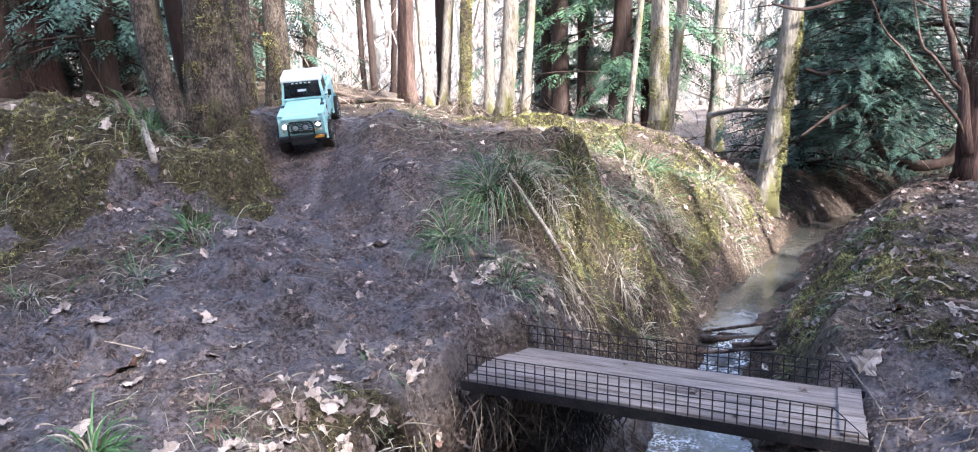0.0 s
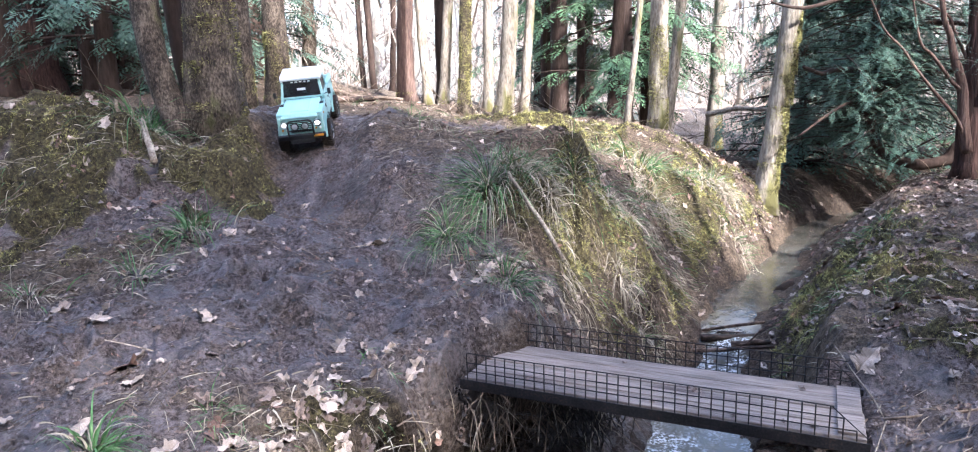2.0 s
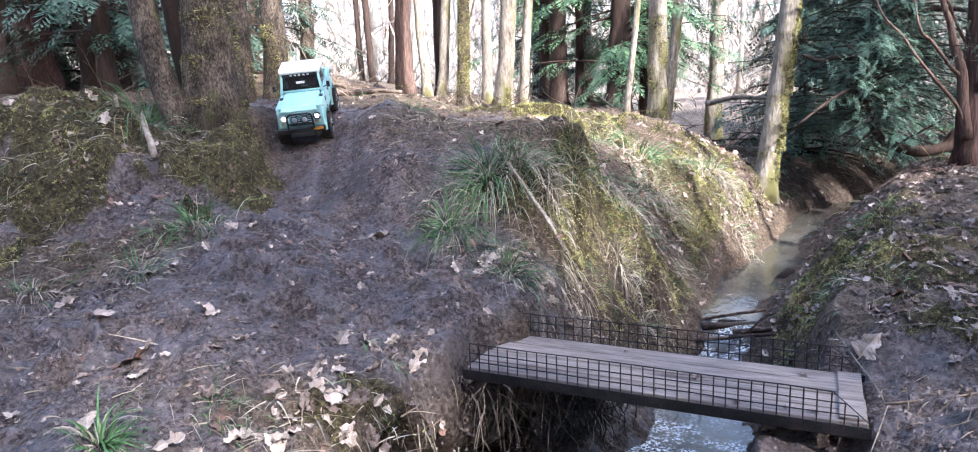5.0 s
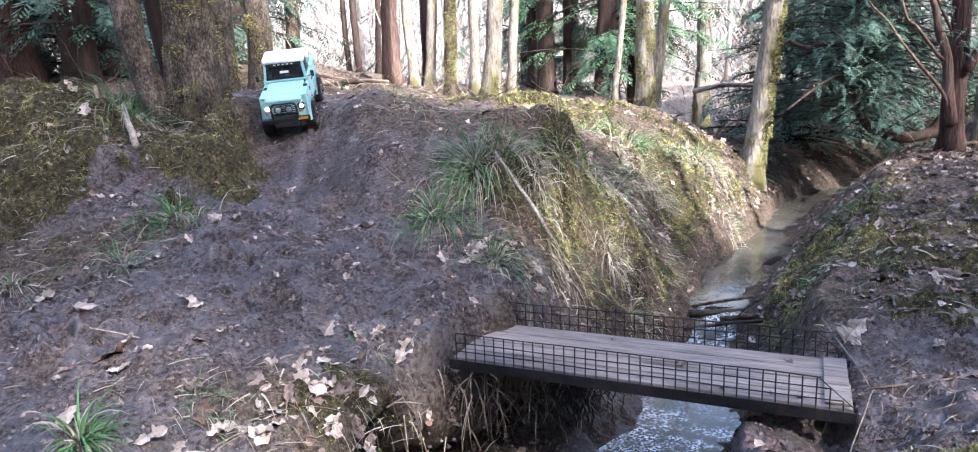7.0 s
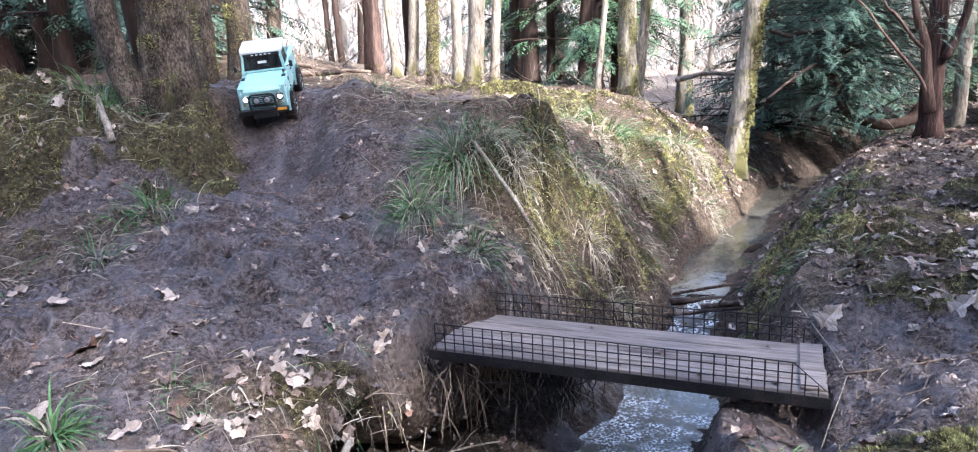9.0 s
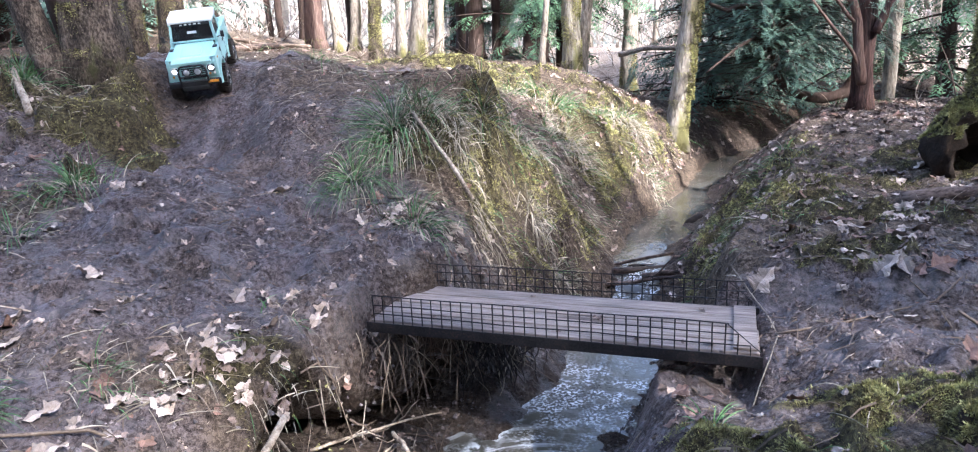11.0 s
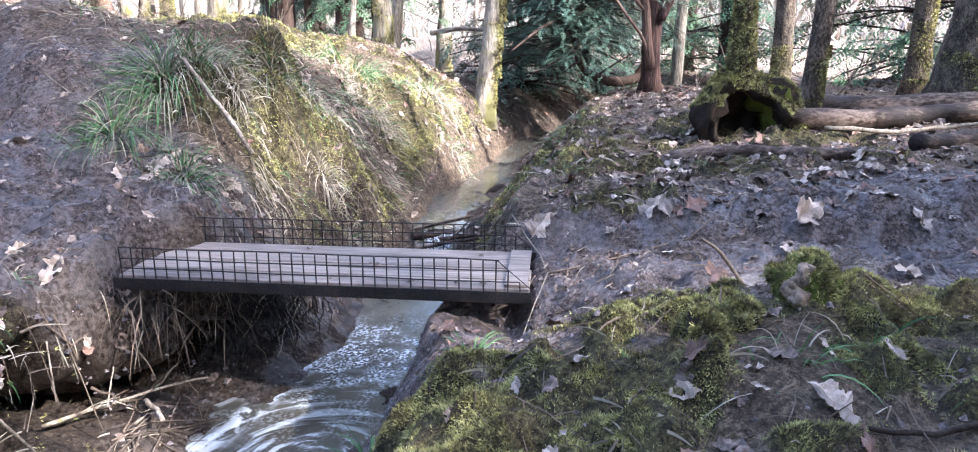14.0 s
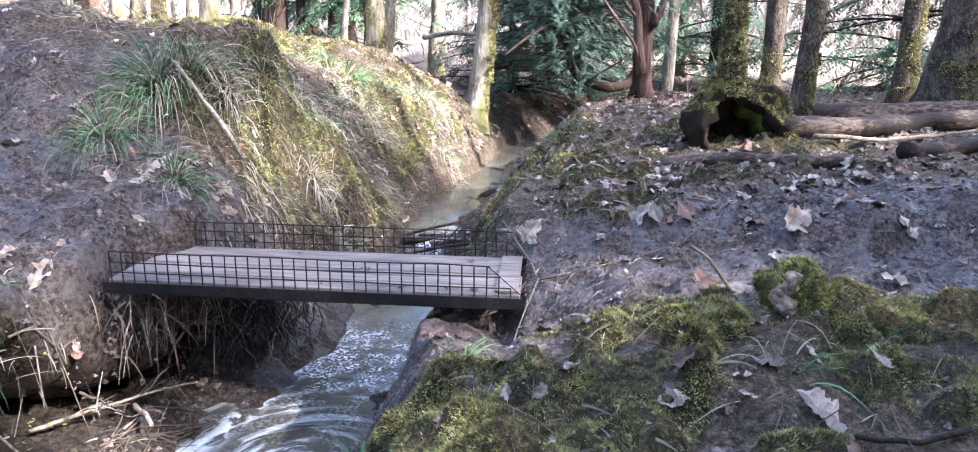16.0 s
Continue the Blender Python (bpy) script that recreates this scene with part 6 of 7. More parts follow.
# ---- leaves ----
def leaf_mesh(kind, seed, n=22):
    """A dead leaf of about one unit's length: lobed outline, folded along the midrib and curled."""
    rnd = random.Random(seed)
    half = []
    for i in range(1, n):
        t = i / n
        if kind == "oak":
            w = 0.23 * math.sin(math.pi * t ** 0.75) * (1 + 0.26 * math.sin(t * 20 + seed) + 0.1 * math.sin(t * 43)) + 0.03
        elif kind == "maple":
            w = 0.36 * math.sin(math.pi * t ** 0.65) * (1 + 0.24 * math.sin(t * 14 + seed) + 0.1 * math.sin(t * 37))
        else:
            w = 0.26 * math.sin(math.pi * t ** 0.85)
        half.append((t, w * rnd.uniform(0.88, 1.1)))
    curl, fold, twist = rnd.uniform(-0.3, 0.7), rnd.uniform(-0.15, 0.4), rnd.uniform(-0.5, 0.5)
    skew, wave = rnd.uniform(-0.25, 0.25), rnd.uniform(0.03, 0.09)

    def bent(x, y):
        z = abs(y) * fold + curl * (x - 0.5) ** 2 * 0.6 + twist * y * (x - 0.5) + wave * math.sin(11 * x + 9 * y + seed) + wave * 0.6 * math.sin(23 * y - 6 * x)
        return Vector((x - 0.5, y + skew * (x - 0.5) ** 2, z - 0.05))

    verts, faces = [], []
    for s in (-1, 1):
        o = len(verts)
        pts = [(0, 0)] + [(t, s * w) for t, w in half] + [(1, 0)]
        inner = [(t, 0.0) for t, _ in pts]
        mid = [(t, y * 0.5) for t, y in pts]
        m = len(pts)
        rows = (inner, mid, pts) if n > 14 else (inner, pts)
        verts += [bent(*p) for row in rows for p in row]
        for i in range(m - 1):
            for a, b in ((0, m), (m, 2 * m))[:len(rows) - 1]:
                q = (o + a + i, o + a + i + 1, o + b + i + 1, o + b + i)
                faces.append(q if s > 0 else q[::-1])
    # stalk
    o = len(verts)
    verts += [bent(0, 0.012), bent(0, -0.012), bent(0, 0) + Vector((-0.22, 0.03, 0.04)), bent(0, 0) + Vector((-0.22, 0.02, 0.05))]
    faces.append((o, o + 1, o + 2, o + 3))
    return verts, faces


M["leaf_pale"] = surface("pale_dead_leaf", [(0.3, (0.16, 0.112, 0.085)), (0.5, (0.32, 0.248, 0.200)), (0.7, (0.50, 0.412, 0.345))], 30, 160, (0.45, 0.75), 0.3, vary=0.5)
M["leaf_brown"] = surface("brown_dead_leaf", [(0.3, (0.055, 0.037, 0.03)), (0.5, (0.14, 0.10, 0.082)), (0.7, (0.26, 0.195, 0.165))], 30, 160, (0.5, 0.8), 0.3, vary=0.55)
M["leaf_rust"] = surface("rust_dead_leaf", [(0.3, (0.085, 0.045, 0.033)), (0.5, (0.17, 0.10, 0.075)), (0.7, (0.27, 0.17, 0.13))], 30, 160, (0.5, 0.8), 0.3, vary=0.45)
LEAF = []
for k, (kd, mt) in enumerate((("oak", "leaf_pale"), ("oak", "leaf_brown"), ("maple", "leaf_pale"), ("plain", "leaf_pale"), ("plain", "leaf_rust"), ("oak", "leaf_pale"), ("maple", "leaf_brown"), ("plain", "leaf_brown"), ("maple", "leaf_rust"), ("oak", "leaf_brown"))):
    v, f = leaf_mesh(kd, k * 5 + 1)
    lm = bpy.data.meshes.new("dead_leaf")
    lm.from_pydata(v, [], f)
    lm.materials.append(M[mt])
    lm.update()
    v, f = leaf_mesh(kd, k * 5 + 1, 12)
    LEAF.append((lm, v, f, {"leaf_pale": "pale curled dead", "leaf_brown": "brown curled dead", "leaf_rust": "rust-coloured dead"}[mt] + {"oak": " oak leaf on the ground", "maple": " lobed leaf on the ground", "plain": " leaf lying on the ground"}[kd], mt))


def up_at(x, y):
    h = 0.02
    gx_, gy_ = (gz(x + h, y) - gz(x - h, y)) / (2 * h), (gz(x, y + h) - gz(x, y - h)) / (2 * h)
    return Vector((-gx_, -gy_, 1)).normalized()


def leaf_pose(x, y, size, rnd, lift=0.006, tilt=0.35):
    up = (up_at(x, y) + Vector((rnd.uniform(-tilt, tilt), rnd.uniform(-tilt, tilt), 0))).normalized()
    return Matrix.Translation((x, y, gz(x, y) + lift)) @ up.to_track_quat("Z", "Y").to_matrix().to_4x4() @ Matrix.Rotation(rnd.uniform(0, 6.28), 4, "Z") @ Matrix.Scale(size, 4)


litter = Heap()
LEAF_MAT = {"leaf_pale": 0, "leaf_brown": 1, "leaf_rust": 2}
LAID = []


def one_leaf(x, y, size, rnd, pick=None, lift=0.006, tilt=0.35):
    """A leaf of its own; past the first 285 they join the litter."""
    lm, lv, lf, lab, mt = LEAF[pick if pick is not None else rnd.choices(range(10), (3, 4, 3, 3, 2, 3, 3, 4, 2, 4))[0]]
    if len(LAID) >= 285:
        m = leaf_pose(x, y, size, rnd, lift, tilt)
        litter.add([m @ q for q in lv], lf, LEAF_MAT[mt])
        return None
    LAID.append(1)
    o = tagged(new("dead_leaf", lm), lab, "leaf", "fallen leaves")
    o.matrix_world = leaf_pose(x, y, size, rnd, lift, tilt)
    return o


def dry_enough(x, y):
    return lookup(DRY, x, y) > 0.03


rl_ = random.Random(77)
# leaves that stand out: by the bridge and on the eroded turf
for x, y, s in ((-0.56, 1.56, 0.066), (-0.50, 1.57, 0.059), (-0.52, 1.53, 0.065), (-0.48, 1.49, 0.042), (-0.47, 1.48, 0.035), (-0.69, 1.38, 0.049), (-0.64, 1.40, 0.03), (-0.59, 1.46, 0.035), (-0.59, 1.39, 0.048), (-0.42, 1.55, 0.036), (-0.30, 1.71, 0.029), (-0.24, 1.84, 0.033), (-0.43, 1.79, 0.04), (-0.49, 1.80, 0.065), (-0.56, 1.80, 0.049), (-0.46, 1.68, 0.062), (-1.01, 1.65, 0.076), (-0.79, 1.32, 0.062), (-0.74, 1.32, 0.041), (-0.74, 1.23, 0.066), (-0.91, 1.81, 0.07), (-0.78, 1.70, 0.041), (-0.36, 1.75, 0.072)):
    one_leaf(x, y, s * 1.1, rl_, rl_.choice((0, 2, 5, 0, 5, 3)), 0.01, 0.45)
# on the trodden mud and the mossy mound
for x, y, s, p in ((-0.59, 2.43, 0.085, 0), (-1.00, 1.57, 0.095, 8), (-0.95, 1.51, 0.063, 2), (-0.96, 1.33, 0.059, 2), (-1.14, 1.37, 0.047, 0), (-1.16, 1.75, 0.073, 3), (-0.90, 1.80, 0.053, 3), (-1.34, 1.86, 0.059, 5), (-1.19, 2.04, 0.051, 3), (-1.20, 1.83, 0.048, 5), (-1.15, 2.10, 0.072, 0), (-1.07, 2.35, 0.056, 2), (-1.00, 2.38, 0.044, 5), (-1.10, 2.23, 0.043, 0), (-0.86, 2.12, 0.036, 3), (-1.87, 2.75, 0.062, 4), (-1.69, 2.75, 0.069, 2), (-1.55, 2.68, 0.066, 3), (-1.40, 2.55, 0.062, 8), (-2.01, 3.06, 0.063, 8), (-1.84, 2.92, 0.074, 0), (-1.61, 2.88, 0.07, 2), (-2.2, 2.94, 0.08, 5)):
    one_leaf(x, y, s, rl_, p, 0.012, 0.4)
# at the mound's foot
for x, y, s, p in ((-0.26, 2.39, 0.045, 8), (-0.30, 2.26, 0.063, 0), (-0.02, 2.33, 0.05, 8), (-0.03, 2.29, 0.055, 2), (-0.12, 2.22, 0.04, 4), (0.08, 2.68, 0.05, 3), (0.66, 3.61, 0.057, 2), (-0.26, 2.08, 0.05, 5), (-0.35, 1.95, 0.026, 3), (-0.27, 1.94, 0.025, 5), (-0.44, 2.56, 0.033, 0), (-0.49, 2.59, 0.034, 5), (-0.18, 2.30, 0.06, 2), (-0.22, 2.33, 0.05, 0), (-0.09, 2.36, 0.05, 5)):
    one_leaf(x, y, s, rl_, p, 0.012, 0.5)
# along the path on the far side
for x, y, s, p in ((1.37, 1.51, 0.12, 0), (0.89, 1.81, 0.084, 0), (1.01, 1.66, 0.073, 2), (1.04, 1.64, 0.072, 3), (1.58, 1.56, 0.092, 8), (1.88, 1.90, 0.089, 0), (1.81, 1.75, 0.073, 5), (1.57, 1.48, 0.063, 2), (1.81, 2.33, 0.08, 8), (1.10, 1.96, 0.056, 2), (1.28, 2.28, 0.055, 0), (1.15, 2.42, 0.056, 5), (0.98, 2.09, 0.058, 2), (0.93, 1.99, 0.064, 8), (1.12, 2.05, 0.058, 4), (1.15, 1.79, 0.053, 0), (1.41, 1.84, 0.048, 3), (1.62, 1.77, 0.06, 0), (1.55, 1.76, 0.068, 5), (0.75, 1.75, 0.08, 2), (1.21, 1.39, 0.061, 3), (1.51, 1.53, 0.053, 5), (2.2, 2.03, 0.1, 0), (2.15, 2.12, 0.1, 2)):
    one_leaf(x, y, s, rl_, p, 0.014, 0.45)
# in the moss close by
for x, y, s, p in ((1.60, 1.40, 0.071, 0), (1.31, 1.16, 0.058, 5), (1.13, 1.01, 0.056, 2), (0.94, 1.26, 0.078, 8), (0.73, 1.12, 0.05, 6), (0.79, 0.77, 0.082, 2), (0.78, 0.70, 0.062, 4), (0.87, 0.88, 0.036, 3), (0.94, 0.83, 0.052, 2), (0.54, 0.85, 0.034, 2), (0.43, 1.00, 0.03, 0), (0.41, 0.81, 0.039, 5), (0.38, 1.16, 0.034, 4), (0.71, 0.82, 0.027, 3), (0.76, 1.10, 0.033, 2), (0.36, 1.25, 0.04, 4), (0.40, 1.33, 0.045, 8)):
    one_leaf(x, y, s, rl_, p, 0.012, 0.4)
for cx, cy, rx, ry, n, lo, hi in (
    (-0.52, 1.53, 0.09, 0.05, 24, 0.03, 0.07), (-0.66, 1.42, 0.13, 0.06, 14, 0.03, 0.07), (-0.9, 1.55, 0.35, 0.2, 14, 0.03, 0.06),
    (-0.14, 2.30, 0.12, 0.06, 34, 0.04, 0.08), (0.05, 2.42, 0.1, 0.08, 8, 0.03, 0.06), (-0.6, 2.1, 0.5, 0.35, 24, 0.025, 0.05),
    (-1.62, 2.68, 0.25, 0.17, 46, 0.03, 0.065), (0.42, 1.25, 0.06, 0.2, 22, 0.025, 0.05), (-0.9, 2.2, 0.4, 0.25, 40, 0.02, 0.045), (1.05, 1.85, 0.25, 0.2, 26, 0.03, 0.07), (1.6, 1.85, 0.35, 0.2, 50, 0.035, 0.085),
    (0.95, 2.3, 0.2, 0.4, 30, 0.04, 0.08), (1.4, 2.4, 0.35, 0.4, 40, 0.035, 0.075), (0.8, 0.85, 0.25, 0.18, 16, 0.03, 0.06), (2.2, 2.1, 0.35, 0.25, 50, 0.05, 0.09), (0.62, 1.25, 0.15, 0.15, 8, 0.03, 0.05),
    (0.52, 3.36, 0.09, 0.2, 60, 0.03, 0.065), (0.42, 2.98, 0.05, 0.1, 20, 0.03, 0.055), (1.1, 4.35, 0.25, 0.2, 40, 0.03, 0.06), (0.75, 3.9, 0.15, 0.2, 24, 0.03, 0.06), (1.75, 5.3, 0.35, 0.4, 60, 0.04, 0.08), (2.5, 4.7, 0.4, 0.3, 40, 0.04, 0.08)):
    for k in range(n):
        x, y = rl_.gauss(cx, rx), rl_.gauss(cy, ry)
        if dry_enough(x, y):
            one_leaf(x, y, rl_.uniform(lo, hi) * 0.85, rl_)
# the rest of the litter, too many to count
for k in range(11000):
    if 7600 <= k < 9600:
        x, y = rl_.uniform(2.4, 7.5), rl_.uniform(2.2, 8.5)
    elif k < 5000 or k >= 9600:
        x, y = rl_.uniform(0.85, 3.6), rl_.uniform(1.5, 5.2)
    elif k < 6700:
        x, y = rl_.uniform(-3.4, 1.4), rl_.uniform(3.0, 7.5)
    else:
        x, y = rl_.uniform(-2.3, 1.6), rl_.uniform(0.7, 3.2)
    keep = (0.9 if 7600 <= k < 9600 else 0.12) + 0.85 * lookup(_li, x, y) + 0.25 * lookup(_mo, x, y)
    if y < 1.3 and x > 0.2 and k % 4:
        continue
    if rl_.random() > keep or not dry_enough(x, y) or (x + 1.36) ** 2 + (y - 3.33) ** 2 < 0.05:
        continue
    _, v, f, _, mt = LEAF[rl_.choices(range(10), (2, 4, 2, 2, 2, 2, 4, 5, 2, 4))[0]]
    small = 1.25 if k >= 9600 else 1.4 if k >= 7600 else 0.55 if k >= 6700 else 0.95 if k < 5000 else 1.0
    m = leaf_pose(x, y, rl_.uniform(0.025, 0.06) * small, rl_, 0.004, 0.5)
    litter.add([m @ q for q in v], f, {"leaf_pale": 0, "leaf_brown": 1, "leaf_rust": 2}[mt])
for k in range(1500):
    x, y = rl_.uniform(-1.8, 0.15), rl_.uniform(1.35, 2.75)
    if k % 3 == 0:
        x, y = rl_.uniform(0.5, 2.3), rl_.uniform(1.15, 1.9)
    if lookup(DRY, x, y) < 0.1 or lookup(_mo, x, y) > 0.5:
        continue
    _, v, f, _, mt = LEAF[rl_.choice((1, 6, 7, 9, 4, 1, 7, 3))]
    m = leaf_pose(x, y, rl_.uniform(0.008, 0.022) if k % 7 else rl_.uniform(0.025, 0.045), rl_, 0.002, 0.3)
    litter.add([m @ q for q in v], f, LEAF_MAT[mt])
tagged(litter.make("leaf_litter", [M["leaf_pale"], M["leaf_brown"], M["leaf_rust"]], smooth=False), "scattered pale and brown dead leaves on the ground", "leaf litter", kind="stuff")


# ---- grass ----
M["grass"] = surface("green_grass", [(0.3, (0.024, 0.062, 0.020)), (0.5, (0.066, 0.135, 0.046)), (0.7, (0.16, 0.235, 0.105))], 6, 40, (0.45, 0.65), 0.0, vary=0.4)
M["straw"] = surface("dry_straw", [(0.3, (0.16, 0.125, 0.09)), (0.5, (0.28, 0.235, 0.175)), (0.7, (0.42, 0.36, 0.28))], 6, 40, (0.6, 0.8), 0.0, vary=0.35)


def blade(hp, p, d, L, w, rnd, sag, mat, seg=5):
    d = d.normalized()
    side = d.cross(Vector((rnd.uniform(-1, 1), rnd.uniform(-1, 1), 0.3))).normalized()
    V, F = [], []
    q = p.copy()
    for k in range(seg + 1):
        t = k / seg
        ww = w * (1 - t ** 2) * 0.5 + 0.0002
        V += [q - side * ww, q + side * ww]
        d = (d + Vector((0, 0, -sag / seg))).normalized()
        q = q + d * L / seg
    for k in range(seg):
        F.append((2 * k, 2 * k + 1, 2 * k + 3, 2 * k + 2))
    hp.add(V, F, mat)


def grass_tuft(x, y, n, L, dry, seed, label, w=0.004, lean=None, spread_=0.05):
    rnd = random.Random(seed)
    hp = Heap()
    up = up_at(x, y)
    for k in range(int(n * 1.6)):
        a = rnd.uniform(0, 6.28)
        r = abs(rnd.gauss(0, spread_))
        px, py = x + math.cos(a) * r, y + math.sin(a) * r
        o = Vector((px, py, gz(px, py) - 0.005))
        isdry = rnd.random() < dry + 0.1
        d = up * 0.6 + Vector((0, 0, 0.6)) + Vector((math.cos(a), math.sin(a), 0)) * rnd.uniform(0.2, 1.1)
        blade(hp, o, d, L * rnd.uniform(0.5, 1.15), w * rnd.uniform(0.45, 0.85), rnd, rnd.uniform(1.3, 3.2) * (1.4 if isdry else 1), 1 if isdry else 0, 6)
    return tagged(hp.make("grass_tuft", [M["grass"], M["straw"]], smooth=True), label, "grass", "grass tufts", "stuff")


for k, (x, y, n, L, dry, w, sp, lab) in enumerate((
    (-0.22, 2.64, 230, 0.26, 0.35, 0.0045, 0.07, "large arching tuft of green and straw-coloured grass"),
    (-0.10, 2.66, 120, 0.24, 0.6, 0.004, 0.06, "drooping tuft of greying grass on the mound"),
    (-0.35, 2.46, 170, 0.17, 0.25, 0.004, 0.05, "arching tuft of green grass beside the mud"),
    (-0.13, 2.27, 190, 0.15, 0.55, 0.004, 0.05, "grass tuft with green top and straw skirt"),
    (-1.22, 2.36, 130, 0.18, 0.25, 0.005, 0.05, "dark green grass tuft at the bank's foot"),
    (-1.60, 2.90, 90, 0.15, 0.95, 0.005, 0.07, "pale heap of dry straw at the tree's foot"),
    (-0.91, 1.29, 80, 0.13, 0.15, 0.006, 0.022, "small dark green tuft of broad grass"),
    (-1.66, 3.02, 240, 0.25, 0.3, 0.006, 0.08, "green grass tuft growing beside the big tree"),
    (0.53, 3.86, 170, 0.22, 0.25, 0.0055, 0.06, "green grass tuft on the stream bank"),
    (0.60, 3.66, 190, 0.24, 0.8, 0.0042, 0.07, "greying drooping grass on the stream bank"),
    (0.12, 2.92, 130, 0.17, 0.5, 0.0042, 0.06, "thin green and grey grass on the mound"),
    (0.80, 0.86, 16, 0.10, 0.25, 0.0045, 0.03, "sparse broad-bladed green grass in moss"),
    (0.93, 0.88, 14, 0.09, 0.3, 0.0045, 0.02, "sparse broad-bladed green grass in moss"),
    (0.42, 1.20, 26, 0.09, 0.1, 0.005, 0.015, "small green grass tuft at the water's edge"),
    (0.22, 1.17, 14, 0.11, 0.0, 0.008, 0.012, "few broad green blades at the water's edge"),
    (-1.46, 1.92, 50, 0.12, 0.6, 0.004, 0.05, "straggling dry grass at the mound's foot"),
    (-1.23, 2.06, 50, 0.12, 0.5, 0.004, 0.05, "straggling grass on the muddy ground"),
    (-0.60, 3.42, 60, 0.13, 0.6, 0.0035, 0.06, "sparse dry grass beside the muddy ramp"),
    (-0.40, 3.12, 50, 0.12, 0.7, 0.0035, 0.07, "sparse dry grass at the ramp's edge"),
    (1.05, 3.9, 120, 0.16, 0.6, 0.004, 0.08, "dry grass on the bank by the stream"),
    (0.35, 2.62, 130, 0.14, 0.7, 0.0035, 0.07, "dry grass hanging over the mossy edge"),
    (1.4, 3.1, 70, 0.12, 0.2, 0.004, 0.08, "short green grass on the leafy bank"),
    (1.05, 2.6, 70, 0.1, 0.4, 0.004, 0.07, "short grass at the stream's edge"),
    (-0.74, 1.45, 45, 0.09, 0.4, 0.0035, 0.05, "thin grass on the eroded turf"),
    (-0.42, 1.74, 45, 0.08, 0.6, 0.003, 0.05, "thin dry grass at the bridge's end"),
)):
    grass_tuft(x, y, n, L, dry, 500 + k, lab, w, None, sp)

rt = random.Random(612)
for k in range(40):
    x, y = rt.uniform(-0.15, 1.1), rt.uniform(2.45, 4.3)
    if 0.18 < lookup(DRY, x, y) < 0.85 and x < 0.62 + 0.45 * (y - 2.7):
        grass_tuft(x, y, 70, rt.uniform(0.10, 0.19), rt.uniform(0.5, 0.95), 700 + k, "low tuft of dry grass on the stream bank", 0.0044, None, 0.035)

# grass combed down over the banks
combed = Heap()
rk = random.Random(818)
for x0, x1, y0_, y1_, n, L, green in ((-0.30, 0.65, 2.36, 3.3, 2600, 0.07, 0.45), (0.2, 1.4, 3.2, 4.6, 2600, 0.09, 0.35), (-2.3, -1.2, 2.15, 3.1, 1500, 0.08, 0.45), (0.7, 1.5, 1.9, 3.4, 1500, 0.07, 0.4), (-0.95, -0.25, 1.2, 1.72, 1300, 0.06, 0.35), (0.5, 1.4, 0.65, 1.2, 240, 0.035, 1.0), (-1.5, 0.9, 3.9, 6.0, 2200, 0.12, 0.3), (1.4, 3.0, 4.5, 6.6, 2400, 0.13, 0.3)):
    for k in range(n):
        x, y = rk.uniform(x0, x1), rk.uniform(y0_, y1_)
        if lookup(DRY, x, y) < 0.07 or lookup(_mu, x, y) > 0.5 + 0.4 * rk.random() or (-1.35 < x < -0.65 and 2.4 < y < 4.0) or (x + 1.43) ** 2 + (y - 3.16) ** 2 < 0.03:
            continue
        if noise.noise(Vector((x * 6, y * 6, 3))) < rk.uniform(0.0, 0.35):
            continue
        g = up_at(x, y)
        d = Vector((g.x, g.y, 0)) * 1.4 + g * 0.45 + Vector((rk.gauss(0, 0.35), rk.gauss(0, 0.35) - 0.1, 0.1))
        blade(combed, Vector((x, y, gz(x, y) - 0.003)), d, L * rk.uniform(0.4, 1.4), 0.0022 * rk.uniform(0.5, 1.2), rk, rk.uniform(0.8, 2.4), 0 if rk.random() < green else 1, 5)
tagged(combed.make("matted_grass", [M["grass"], M["straw"]], smooth=True), "thin green and greyish grass matted down over banks", "grass", kind="stuff")

# straw and roots that hang over the washed-out banks
hang = Heap()
rh = random.Random(9)
